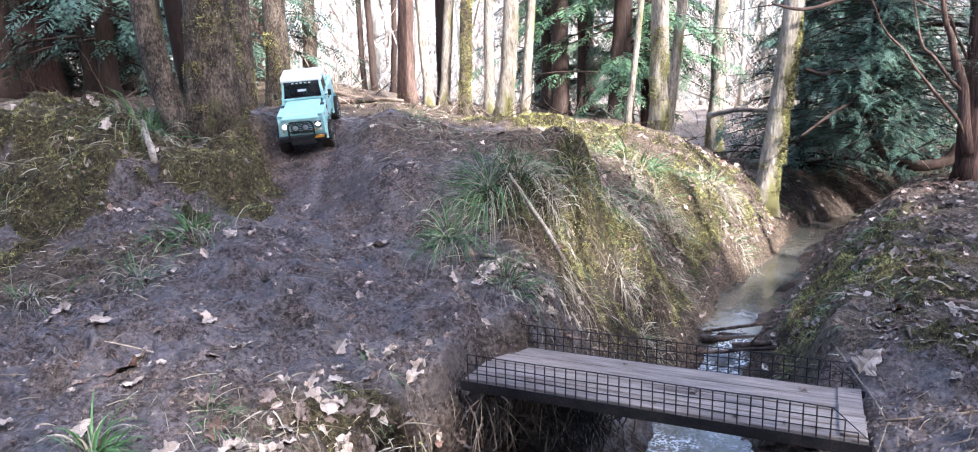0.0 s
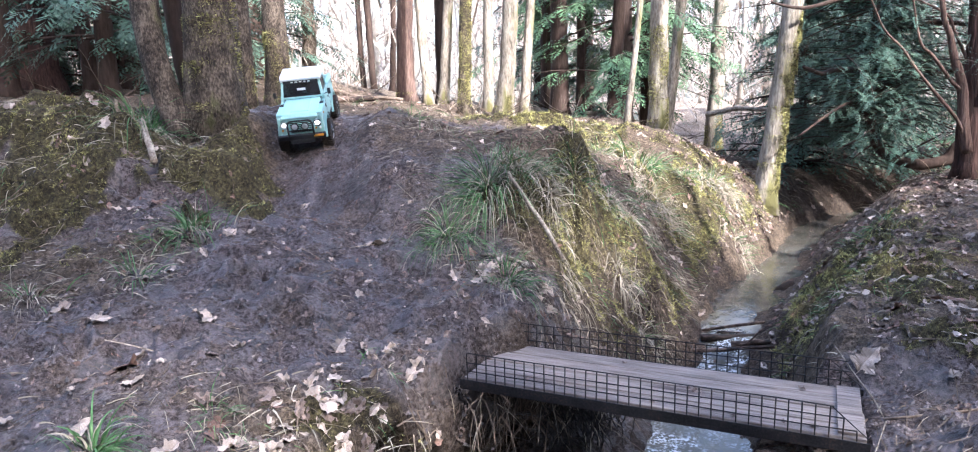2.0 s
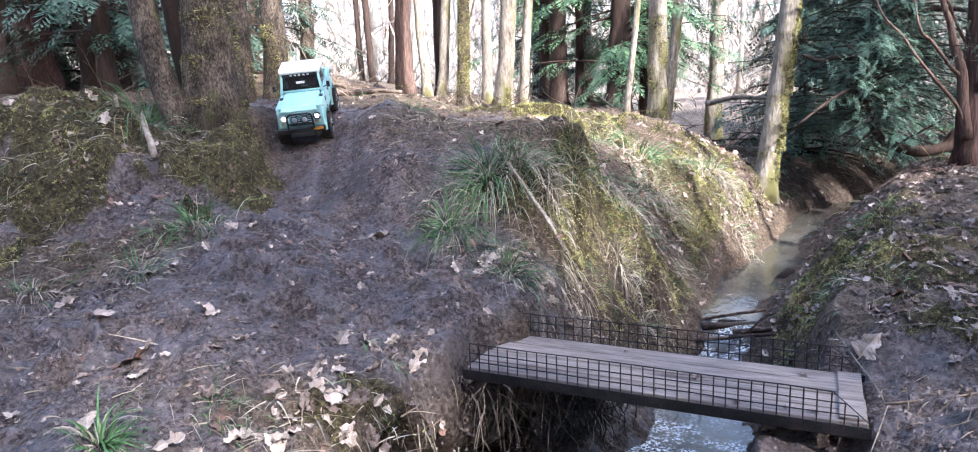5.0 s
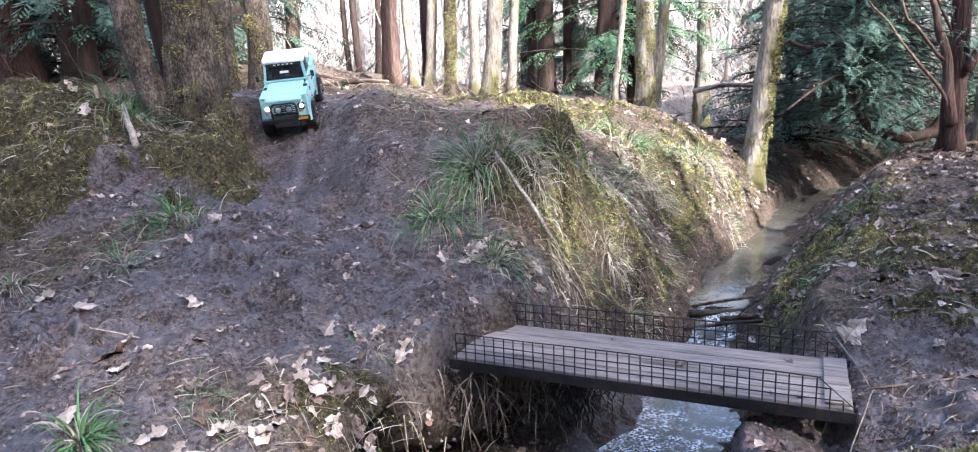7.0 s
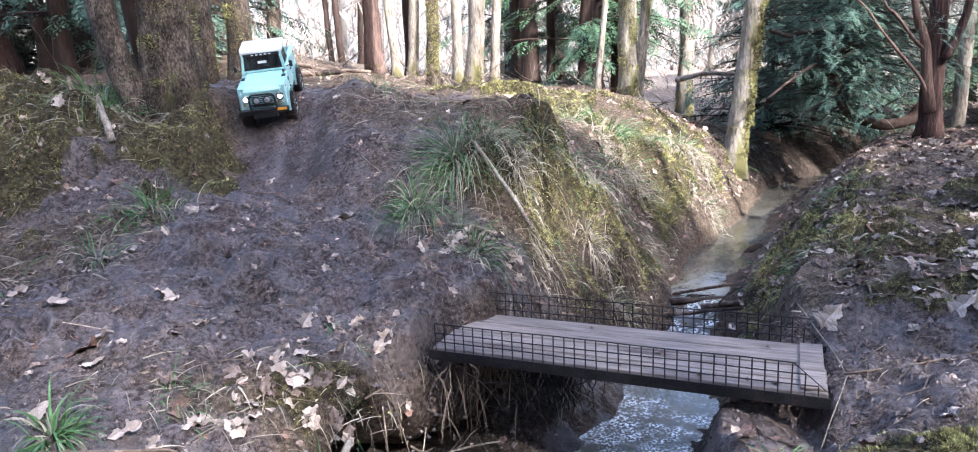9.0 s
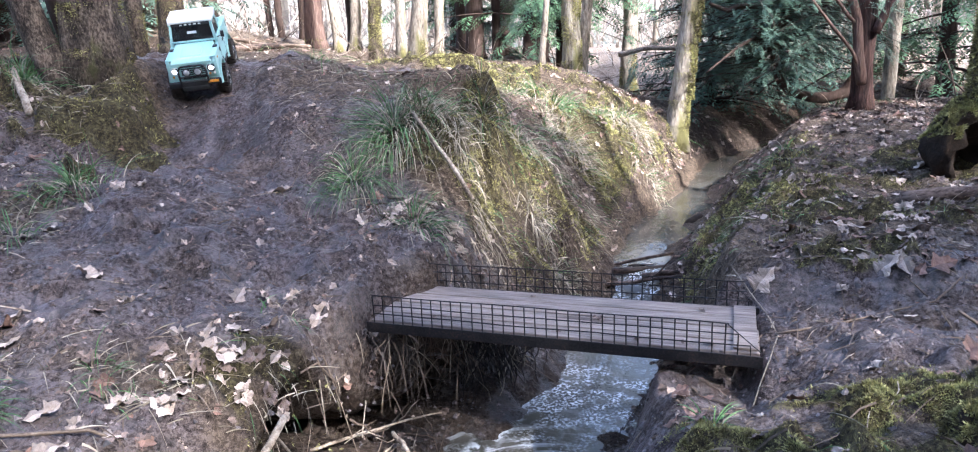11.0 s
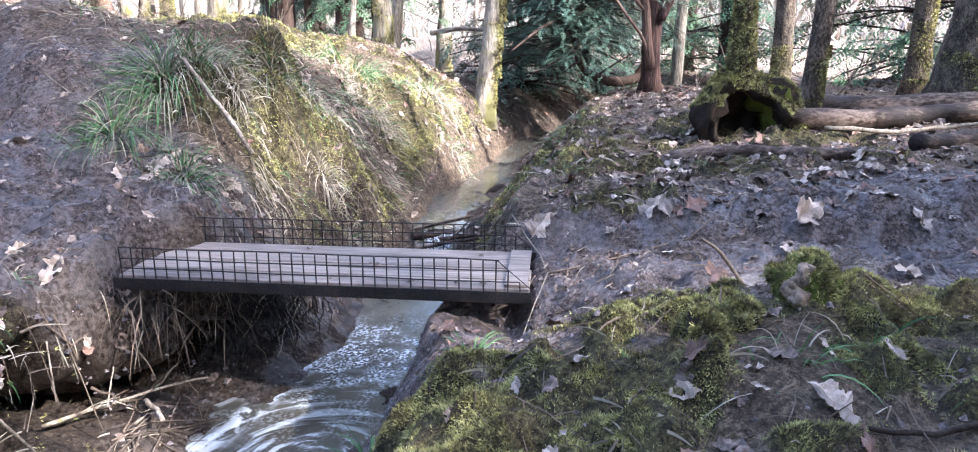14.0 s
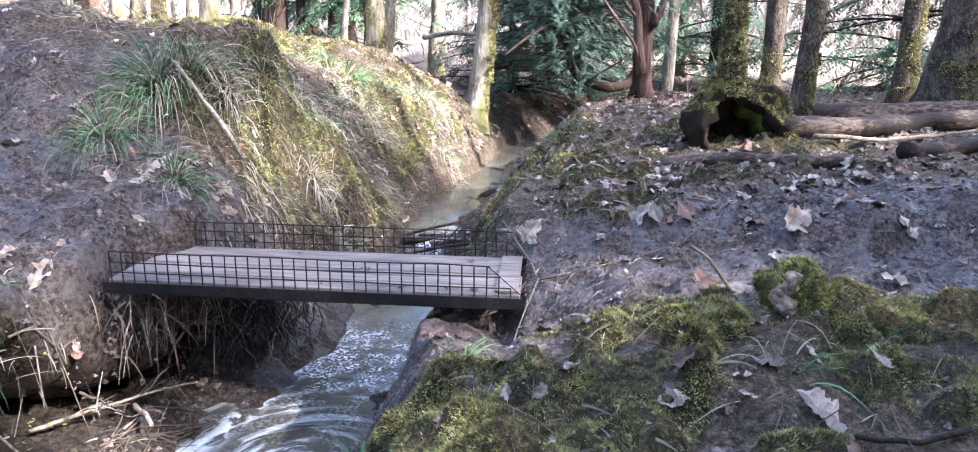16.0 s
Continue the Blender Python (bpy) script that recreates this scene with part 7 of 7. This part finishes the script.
for x0, y0_, x1, y1_, zlo, zhi, n, L, mt in ((-0.30, 1.72, 0.02, 1.98, 0.08, 0.16, 70, 0.09, 2), (-0.05, 1.90, 0.16, 2.15, 0.02, 0.2, 110, 0.12, 2), (0.02, 2.36, 0.20, 2.52, 0.15, 0.42, 170, 0.22, 1), (0.15, 2.40, 0.45, 2.75, 0.0, 0.40, 200, 0.16, 2), (-0.7, 1.45, -0.26, 1.76, 0.0, 0.16, 60, 0.09, 2), (0.40, 2.8, 0.65, 3.3, 0.05, 0.3, 150, 0.18, 1)):
    for k in range(n * 6):
        x, y = rh.uniform(x0, x1), rh.uniform(y0_, y1_)
        z = gz(x, y)
        if not zlo < z < zhi or rh.random() > 0.35:
            continue
        g = up_at(x, y)
        out = Vector((g.x, g.y, 0))
        out = out.normalized() if out.length > 0.05 else Vector((0.5, -0.8, 0))
        blade(hang, Vector((x, y, z - 0.004)), out * 0.7 + Vector((rh.gauss(0, 0.4), rh.gauss(0, 0.4), rh.uniform(-0.9, 0.05))), L * rh.uniform(0.4, 1.1), 0.0028 * rh.uniform(0.5, 1.2), rh, rh.uniform(2.2, 4.5), (mt - 1) if rh.random() < 0.8 else 2 - mt, 6)
for k in range(150):
    u = rh.gauss(0.35, 0.22) if k % 4 else rh.gauss(0.8, 0.14)
    x, y = -0.24 + 0.26 * u + rh.gauss(0, 0.012), 1.74 + 0.13 * u + rh.gauss(0, 0.03)
    p = Vector((x, y + 0.03 * rh.random(), 0.135 - 0.13 * rh.random() ** 1.5))
    bunch = 0.5 * math.sin(u * 23)
    blade(hang, p, Vector((0.1 + bunch + rh.gauss(0, 0.55), -0.25 + rh.gauss(0, 0.5), rh.uniform(-0.9, -0.1))), rh.uniform(0.04, 0.17), 0.0024 * rh.uniform(0.4, 1.4), rh, rh.uniform(1.0, 2.6), 0 if rh.random() < 0.14 else 1, 6)
tagged(hang.make("hanging_straw", [M["straw"], M["twig"]], smooth=True), "dry straw and roots hanging over the washed-out bank", "dry grass", kind="stuff")

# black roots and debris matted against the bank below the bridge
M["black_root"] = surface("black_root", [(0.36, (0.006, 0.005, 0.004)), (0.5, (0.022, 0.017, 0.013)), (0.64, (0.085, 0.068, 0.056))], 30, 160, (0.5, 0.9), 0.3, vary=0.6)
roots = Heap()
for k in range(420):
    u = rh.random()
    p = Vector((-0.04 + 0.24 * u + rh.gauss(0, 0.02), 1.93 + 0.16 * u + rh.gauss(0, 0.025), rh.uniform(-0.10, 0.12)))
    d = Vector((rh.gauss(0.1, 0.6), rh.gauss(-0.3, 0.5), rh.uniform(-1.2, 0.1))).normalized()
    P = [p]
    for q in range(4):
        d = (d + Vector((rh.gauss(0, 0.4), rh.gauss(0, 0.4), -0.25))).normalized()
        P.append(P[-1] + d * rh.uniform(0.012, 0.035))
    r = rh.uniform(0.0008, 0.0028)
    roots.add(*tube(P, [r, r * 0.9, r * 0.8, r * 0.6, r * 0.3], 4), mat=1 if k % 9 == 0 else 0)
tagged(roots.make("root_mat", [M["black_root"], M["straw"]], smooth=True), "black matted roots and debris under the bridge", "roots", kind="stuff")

# straw, leaf scraps and fine sticks strewn over the mound, the turf and the banks
strewn = Heap()
for cx, cy, rx, ry, n in ((-1.62, 2.88, 0.22, 0.12, 520), (-1.75, 2.6, 0.3, 0.2, 260), (-1.45, 2.2, 0.25, 0.2, 300), (-0.55, 1.48, 0.28, 0.10, 420), (0.0, 2.36, 0.14, 0.07, 320), (0.55, 3.35, 0.12, 0.18, 300), (0.2, 3.4, 0.3, 0.4, 400), (1.1, 2.0, 0.3, 0.3, 300), (0.75, 0.9, 0.3, 0.15, 60), (1.0, 4.4, 0.6, 0.4, 300), (-0.9, 4.2, 0.9, 0.5, 500), (-0.45, 3.2, 0.2, 0.25, 420), (-1.28, 2.9, 0.1, 0.2, 120)):
    for k in range(n):
        x, y = rh.gauss(cx, rx), rh.gauss(cy, ry)
        if lookup(DRY, x, y) < 0.04 or (-1.3 < x < -0.7 and 2.5 < y < 3.9):
            continue
        a = rh.uniform(0, 6.28)
        blade(strewn, Vector((x, y, gz(x, y) + 0.003)), Vector((math.cos(a), math.sin(a), rh.uniform(0.0, 0.45))), rh.uniform(0.02, 0.10), 0.003 * rh.uniform(0.5, 1.4), rh, rh.uniform(0.3, 1.2), 0 if rh.random() < 0.6 else 1, 4)
tagged(strewn.make("strewn_straw", [M["straw"], M["twig"]], smooth=True), "broken straw and fine dry twigs strewn on turf", "straw", kind="stuff")

# moss over the ground: very many short pointed shoots
rf = random.Random(33)
rm = np.random.default_rng(33)
cand = np.concatenate([np.stack([rm.uniform(-2.6, 2.6, 250000), 0.62 + 4.4 * rm.random(250000) ** 1.5], 1), np.stack([rm.uniform(0.15, 1.6, 150000), 0.62 + 0.75 * rm.random(150000)], 1), np.stack([rm.uniform(-0.2, 1.4, 70000), rm.uniform(2.4, 4.5, 70000)], 1)])


def on_grid(grid, q):
    i = np.clip(np.searchsorted(gx, q[:, 0]) - 1, 0, nx - 2)
    j = np.clip(np.searchsorted(gy, q[:, 1]) - 1, 0, ny - 2)
    u, v = (q[:, 0] - gx[i]) / (gx[i + 1] - gx[i]), (q[:, 1] - gy[j]) / (gy[j + 1] - gy[j])
    return (grid[j, i] * (1 - u) + grid[j, i + 1] * u) * (1 - v) + (grid[j + 1, i] * (1 - u) + grid[j + 1, i + 1] * u) * v


cn = sstep(0.42 + 1.6 * vnoise(cand[:, 0], cand[:, 1], 0.03, 61) + 1.3 * vnoise(cand[:, 0], cand[:, 1], 0.13, 62))
cand = cand[rm.random(len(cand)) < on_grid(_mo, cand) * (0.08 + 1.0 * cn)][:170000]
hh = 0.008
up_ = np.stack([-(on_grid(GZ, cand + (hh, 0)) - on_grid(GZ, cand - (hh, 0))) / (2 * hh), -(on_grid(GZ, cand + (0, hh)) - on_grid(GZ, cand - (0, hh))) / (2 * hh), np.ones(len(cand))], 1)
up_ /= np.linalg.norm(up_, axis=1)[:, None]
foot = np.concatenate([cand, on_grid(GZ, cand)[:, None]], 1)
size_ = (0.0026 + 0.0019 * cand[:, 1]) * rm.uniform(0.6, 1.5, len(cand))
shoots = []
for q in range(4):
    dirn = rm.normal(size=(len(cand), 3))
    dirn -= up_ * np.sum(dirn * up_, 1)[:, None]
    dirn /= np.linalg.norm(dirn, axis=1)[:, None]
    acr = np.cross(up_, dirn)
    base = foot + dirn * (size_ * rm.uniform(0, 0.8, len(cand)))[:, None] - up_ * (size_ * 0.3)[:, None]
    tip = base + up_ * (size_ * rm.uniform(0.6, 1.6, len(cand)))[:, None] + dirn * (size_ * rm.uniform(0.2, 1.1, len(cand)))[:, None]
    wd = acr * (size_ * rm.uniform(0.12, 0.26, len(cand)))[:, None]
    shoots.append(np.stack([base - wd, base + wd, tip], 1))
shoots = np.concatenate(shoots).reshape(-1, 3)
mm = bpy.data.meshes.new("moss")
mm.vertices.add(len(shoots))
mm.vertices.foreach_set("co", shoots.reshape(-1))
mm.loops.add(len(shoots))
mm.loops.foreach_set("vertex_index", np.arange(len(shoots), dtype=np.int32))
mm.polygons.add(len(shoots) // 3)
mm.polygons.foreach_set("loop_start", np.arange(0, len(shoots), 3, dtype=np.int32))
mm.update(calc_edges=True)
mm.materials.append(M["moss_fuzz"])
tagged(new("moss", mm), "soft yellow-green moss over banks and hummocks", "moss", kind="stuff")

# crumbs of soil, chips and fine twigs trodden into the mud
chips = Heap()
for k in range(2600):
    x, y = rf.uniform(-2.0, 2.2), 0.7 + 2.6 * rf.random() ** 1.3
    if not dry_enough(x, y):
        continue
    a, L = rf.uniform(0, 6.28), rf.uniform(0.008, 0.05) if k % 6 else rf.uniform(0.05, 0.13)
    d = Vector((math.cos(a), math.sin(a), rf.uniform(-0.1, 0.25)))
    p0 = Vector((x, y, gz(x, y) + 0.003))
    p1 = Vector((x + d.x * L, y + d.y * L, gz(x + d.x * L, y + d.y * L) + 0.004 + abs(d.z) * L * 0.3))
    pm = (p0 + p1) / 2 + Vector((rf.uniform(-.1, .1) * L, rf.uniform(-.1, .1) * L, 0.003))
    chips.add(*tube([p0, pm, p1], [0.0011, 0.001, 0.0007] if k % 5 else [0.0022, 0.002, 0.0014], 4), mat=0 if k % 7 else 1)
tagged(chips.make("twig_litter", [M["twig"], M["stick"]], smooth=False), "small twigs and chips scattered on mud", "twigs", kind="stuff")

# sticks and straw washed onto the mud shelf below the bridge
for k in range(46):
    x, y = rf.gauss(-0.20, 0.10), rf.gauss(1.66, 0.09)
    if not 0.0 < lookup(DRY, x, y) < 0.24:
        continue
    a, L = rf.gauss(0.7, 0.6), rf.uniform(0.03, 0.10)
    p = [(x + math.cos(a) * L * q, y + math.sin(a) * L * q) for q in (-1, -0.3, 0.4, 1)]
    stick([(q[0], q[1], gz(*q) + 0.004 + 0.003 * (k % 3)) for q in p], rf.uniform(0.0015, 0.004), 0.0012, "twig" if k % 3 else "stick", "twig", "muddy twig washed onto the stream's shelf", "twig", 900 + k, 5, "twigs on the shelf")

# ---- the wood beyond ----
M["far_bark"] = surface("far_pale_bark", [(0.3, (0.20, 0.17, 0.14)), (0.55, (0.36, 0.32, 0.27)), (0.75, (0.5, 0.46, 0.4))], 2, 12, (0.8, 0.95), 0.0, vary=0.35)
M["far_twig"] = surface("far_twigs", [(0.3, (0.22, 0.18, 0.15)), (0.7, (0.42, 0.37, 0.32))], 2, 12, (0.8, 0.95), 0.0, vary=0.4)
woods = Heap()
rw = random.Random(55)
for k in range(330):
    a = rw.uniform(-1.15, 1.35)
    D = rw.uniform(12, 60)
    x, y = math.sin(a) * D, math.cos(a) * D
    z = gz(x, y) - 0.1
    r = rw.uniform(0.03, 0.11)
    h = rw.uniform(5, 12)
    lx, ly = rw.gauss(0, 0.05), rw.gauss(0, 0.05)
    pts = [Vector((x + lx * h * t + 0.05 * math.sin(k + 5 * t), y + ly * h * t, z + h * t)) for t in (0, 0.15, 0.35, 0.6, 1)]
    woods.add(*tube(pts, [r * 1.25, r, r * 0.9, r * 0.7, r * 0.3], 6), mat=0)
for k in range(9000):
    a = rw.uniform(-1.15, 1.35)
    D = rw.uniform(9, 32)
    x, y = math.sin(a) * D, math.cos(a) * D
    p = Vector((x, y, gz(x, y) + abs(rw.gauss(0, 1.3))))
    d = Vector((rw.gauss(0, 0.6), rw.gauss(0, 0.6), rw.uniform(-0.1, 1.2))).normalized()
    L = rw.uniform(0.4, 1.6)
    w = Vector((rw.gauss(0, 1), rw.gauss(0, 1), 0)).normalized() * rw.uniform(0.008, 0.02)
    m = p + d * L * 0.5 + Vector((rw.gauss(0, 0.08), rw.gauss(0, 0.08), 0.05))
    e = p + d * L
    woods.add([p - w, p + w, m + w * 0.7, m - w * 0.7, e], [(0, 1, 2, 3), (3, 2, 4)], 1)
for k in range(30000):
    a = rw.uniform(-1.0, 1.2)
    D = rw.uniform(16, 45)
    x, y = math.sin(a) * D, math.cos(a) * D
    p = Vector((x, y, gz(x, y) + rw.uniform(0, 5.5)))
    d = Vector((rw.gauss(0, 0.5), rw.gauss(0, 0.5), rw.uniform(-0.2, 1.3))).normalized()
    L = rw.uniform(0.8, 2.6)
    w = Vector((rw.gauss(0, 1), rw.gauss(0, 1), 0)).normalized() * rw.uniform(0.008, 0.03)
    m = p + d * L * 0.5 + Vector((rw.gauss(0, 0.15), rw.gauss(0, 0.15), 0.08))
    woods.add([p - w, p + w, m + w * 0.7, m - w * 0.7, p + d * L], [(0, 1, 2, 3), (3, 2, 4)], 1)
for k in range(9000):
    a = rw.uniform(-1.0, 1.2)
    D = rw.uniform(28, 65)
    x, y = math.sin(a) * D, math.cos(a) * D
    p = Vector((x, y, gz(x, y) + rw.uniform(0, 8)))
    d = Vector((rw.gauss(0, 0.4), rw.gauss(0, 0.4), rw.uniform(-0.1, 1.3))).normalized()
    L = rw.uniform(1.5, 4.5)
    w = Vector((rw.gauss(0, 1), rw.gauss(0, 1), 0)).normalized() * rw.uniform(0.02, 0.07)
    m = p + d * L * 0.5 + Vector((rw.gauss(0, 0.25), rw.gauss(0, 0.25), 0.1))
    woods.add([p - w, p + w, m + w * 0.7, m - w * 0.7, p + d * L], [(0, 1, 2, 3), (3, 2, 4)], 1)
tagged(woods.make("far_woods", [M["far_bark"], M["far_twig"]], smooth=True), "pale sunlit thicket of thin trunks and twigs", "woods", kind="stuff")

# unseen conifers added behind the camera to block the sun off the stream
for k, (s, t) in enumerate(((4.5, 0.9), (4.3, -0.1), (4.4, -3.4), (4.6, -1.9), (4.4, -0.4), (4.7, 1.0), (4.4, 2.3), (4.6, 3.8), (5.8, -1.6), (5.9, -0.4), (5.8, 0.7))):
    x, y = 0.643 * s + 0.766 * t, -0.766 * s + 0.643 * t
    if k < 2:
        conifer(x, y, 4.0, 1.9, 0.8, 60, 640 + k, "needles_blue", label="unseen young conifer added to shade the stream", spray=(0.4, 0.7), tr_r=0.07)
        continue
    conifer(x, y, (10.5 if s > 5 else 13.0 if t == 1.0 else 12.0 if t == -0.4 else 8.6 if t < 2 else 6.0 if t < 3 else 4.4) + 0.4 * (k % 3), 1.9, (7.1 if s > 5 else 5.7 if t < 0 else 5.8) if -0.6 < t < 1.2 else 1.6, 85 if t < 2 else 42, 600 + k, "needles_blue", label="unseen tall conifer added to shade the stream", spray=(0.45, 0.8), tr_r=0.12)

# unseen ring of dark conifers, added behind and beside to cut the sky light
behind = Heap()
rq = random.Random(717)
for k in range(150):
    a = rq.uniform(1.35, 5.15)
    D = rq.uniform(6.5, 18)
    x, y = math.sin(a) * D, math.cos(a) * D
    sunward = abs(a - radians(SUN_AZ)) < 0.75
    h = min(rq.uniform(6, 11), D * 0.50) if sunward else rq.uniform(6, 11)
    z = gz(x, y) - 0.1
    behind.add(*tube([Vector((x, y, z)), Vector((x, y, z + h * 0.5)), Vector((x, y, z + h))], [0.14, 0.09, 0.02], 6), mat=1)
    for q in range(110):
        t = rq.random()
        R = (0.35 + 1.35 * (1 - t)) * rq.uniform(0.5, 1.1)
        b = rq.uniform(0, 6.28)
        c = Vector((x, y, z + 0.15 + t * h * 0.98))
        d = Vector((math.cos(b), math.sin(b), -0.25))
        w = Vector((-math.sin(b), math.cos(b), 0)) * R * rq.uniform(0.16, 0.3)
        behind.add([c, c + d * R * 0.55 + w, c + d * R, c + d * R * 0.55 - w], [(0, 1, 2, 3)], 0)
# one more unseen conifer, set sunward to keep the path out of direct sun
conifer(4.1, -1.5, 3.9, 0.9, 1.9, 34, 690, "needles_blue", label="unseen conifer added to shade the muddy path", spray=(0.4, 0.7), tr_r=0.08)
tagged(behind.make("conifer_wood", [M["needles_blue"], M["bark_dark"]], smooth=False), "unseen conifer wood added to dim light from behind", "woods", kind="stuff")

# crumbs and clods of mud
M["crumb"] = surface("mud_crumb", [(0.36, (0.018, 0.013, 0.012)), (0.5, (0.075, 0.057, 0.053)), (0.64, (0.20, 0.16, 0.15))], 30, 200, (0.35, 0.8), 0.3, vary=0.7, spec=0.45)
clods = Heap()
rc = random.Random(91)
for k in range(42000):
    x, y = rc.uniform(-2.0, 1.9), 0.7 + 2.6 * rc.random() ** 1.25
    if lookup(DRY, x, y) < 0.0 or rc.random() > lookup(_mu, x, y) + 0.04:
        continue
    r = 0.0022 + 0.009 * rc.random() ** 4
    c = Vector((x, y, gz(x, y) + r * 0.2))
    v = [c + Vector((rc.uniform(0.6, 1.3) * r * math.cos(q * 1.2566), rc.uniform(0.6, 1.3) * r * math.sin(q * 1.2566), -r * 0.5)) for q in range(5)]
    v += [c + Vector((rc.uniform(-0.4, 0.4) * r, rc.uniform(-0.5, 0.5) * r, r * rc.uniform(0.25, 0.7)))]
    clods.add(v, [(q, (q + 1) % 5, 5) for q in range(5)])
tagged(clods.make("mud_crumbs", [M["crumb"]], smooth=False), "crumbs and clods of trodden dark mud", "mud", kind="stuff")

# bare undergrowth between the trunks
brush = Heap()
rb = random.Random(404)
for k in range(420):
    a = rb.uniform(-0.85, 1.2)
    D = rb.uniform(5.2, 11)
    x, y = math.sin(a) * D, math.cos(a) * D
    if lookup(DRY, x, y) < 0.3:
        continue
    p = Vector((x, y, gz(x, y)))
    d = Vector((rb.gauss(0, 0.7), rb.gauss(0, 0.7), rb.uniform(0.1, 1.0))).normalized()
    L = rb.uniform(0.15, 0.6)
    pts = [p]
    for q in range(5):
        d = (d + Vector((rb.gauss(0, 0.2), rb.gauss(0, 0.2), -0.06))).normalized()
        pts.append(pts[-1] + d * L / 5)
    brush.add(*tube(pts, [0.005, 0.0045, 0.004, 0.003, 0.002, 0.001], 4), mat=0 if k % 4 else 1)
    for q in range(3):
        j = rb.randint(1, 4)
        e = (d + Vector((rb.gauss(0, 0.8), rb.gauss(0, 0.8), 0.2))).normalized()
        brush.add(*tube([pts[j], pts[j] + e * L * 0.15, pts[j] + e * L * 0.3 + Vector((0, 0, 0.02))], [0.003, 0.002, 0.001], 4), mat=0 if k % 4 else 1)
tagged(brush.make("undergrowth", [M["twig"], M["stick"]], smooth=True), "bare brown undergrowth and fallen twigs among trunks", "undergrowth", kind="stuff")

# what lies on the bridge
for k, (x, y, s_) in enumerate(((0.10, -0.02, 0.035), (-0.30, -0.10, 0.02), (0.02, -0.12, 0.018), (0.2, -0.125, 0.022), (0.3, -0.12, 0.016), (0.36, -0.115, 0.02), (-0.1, 0.1, 0.02), (0.33, 0.09, 0.025))):
    lm, _, _, lab, _ = LEAF[(1, 6, 9, 7)[k % 4]]
    o = tagged(new("dead_leaf", lm), "brown dead leaf scrap lying on the bridge", "leaf", "fallen leaves")
    o.matrix_world = pose(0.237, 1.742, 0.155, 0, 0, -22.1) @ pose(x, y, 0.0085, 4, 5, 70 * k) @ Matrix.Scale(s_, 4)
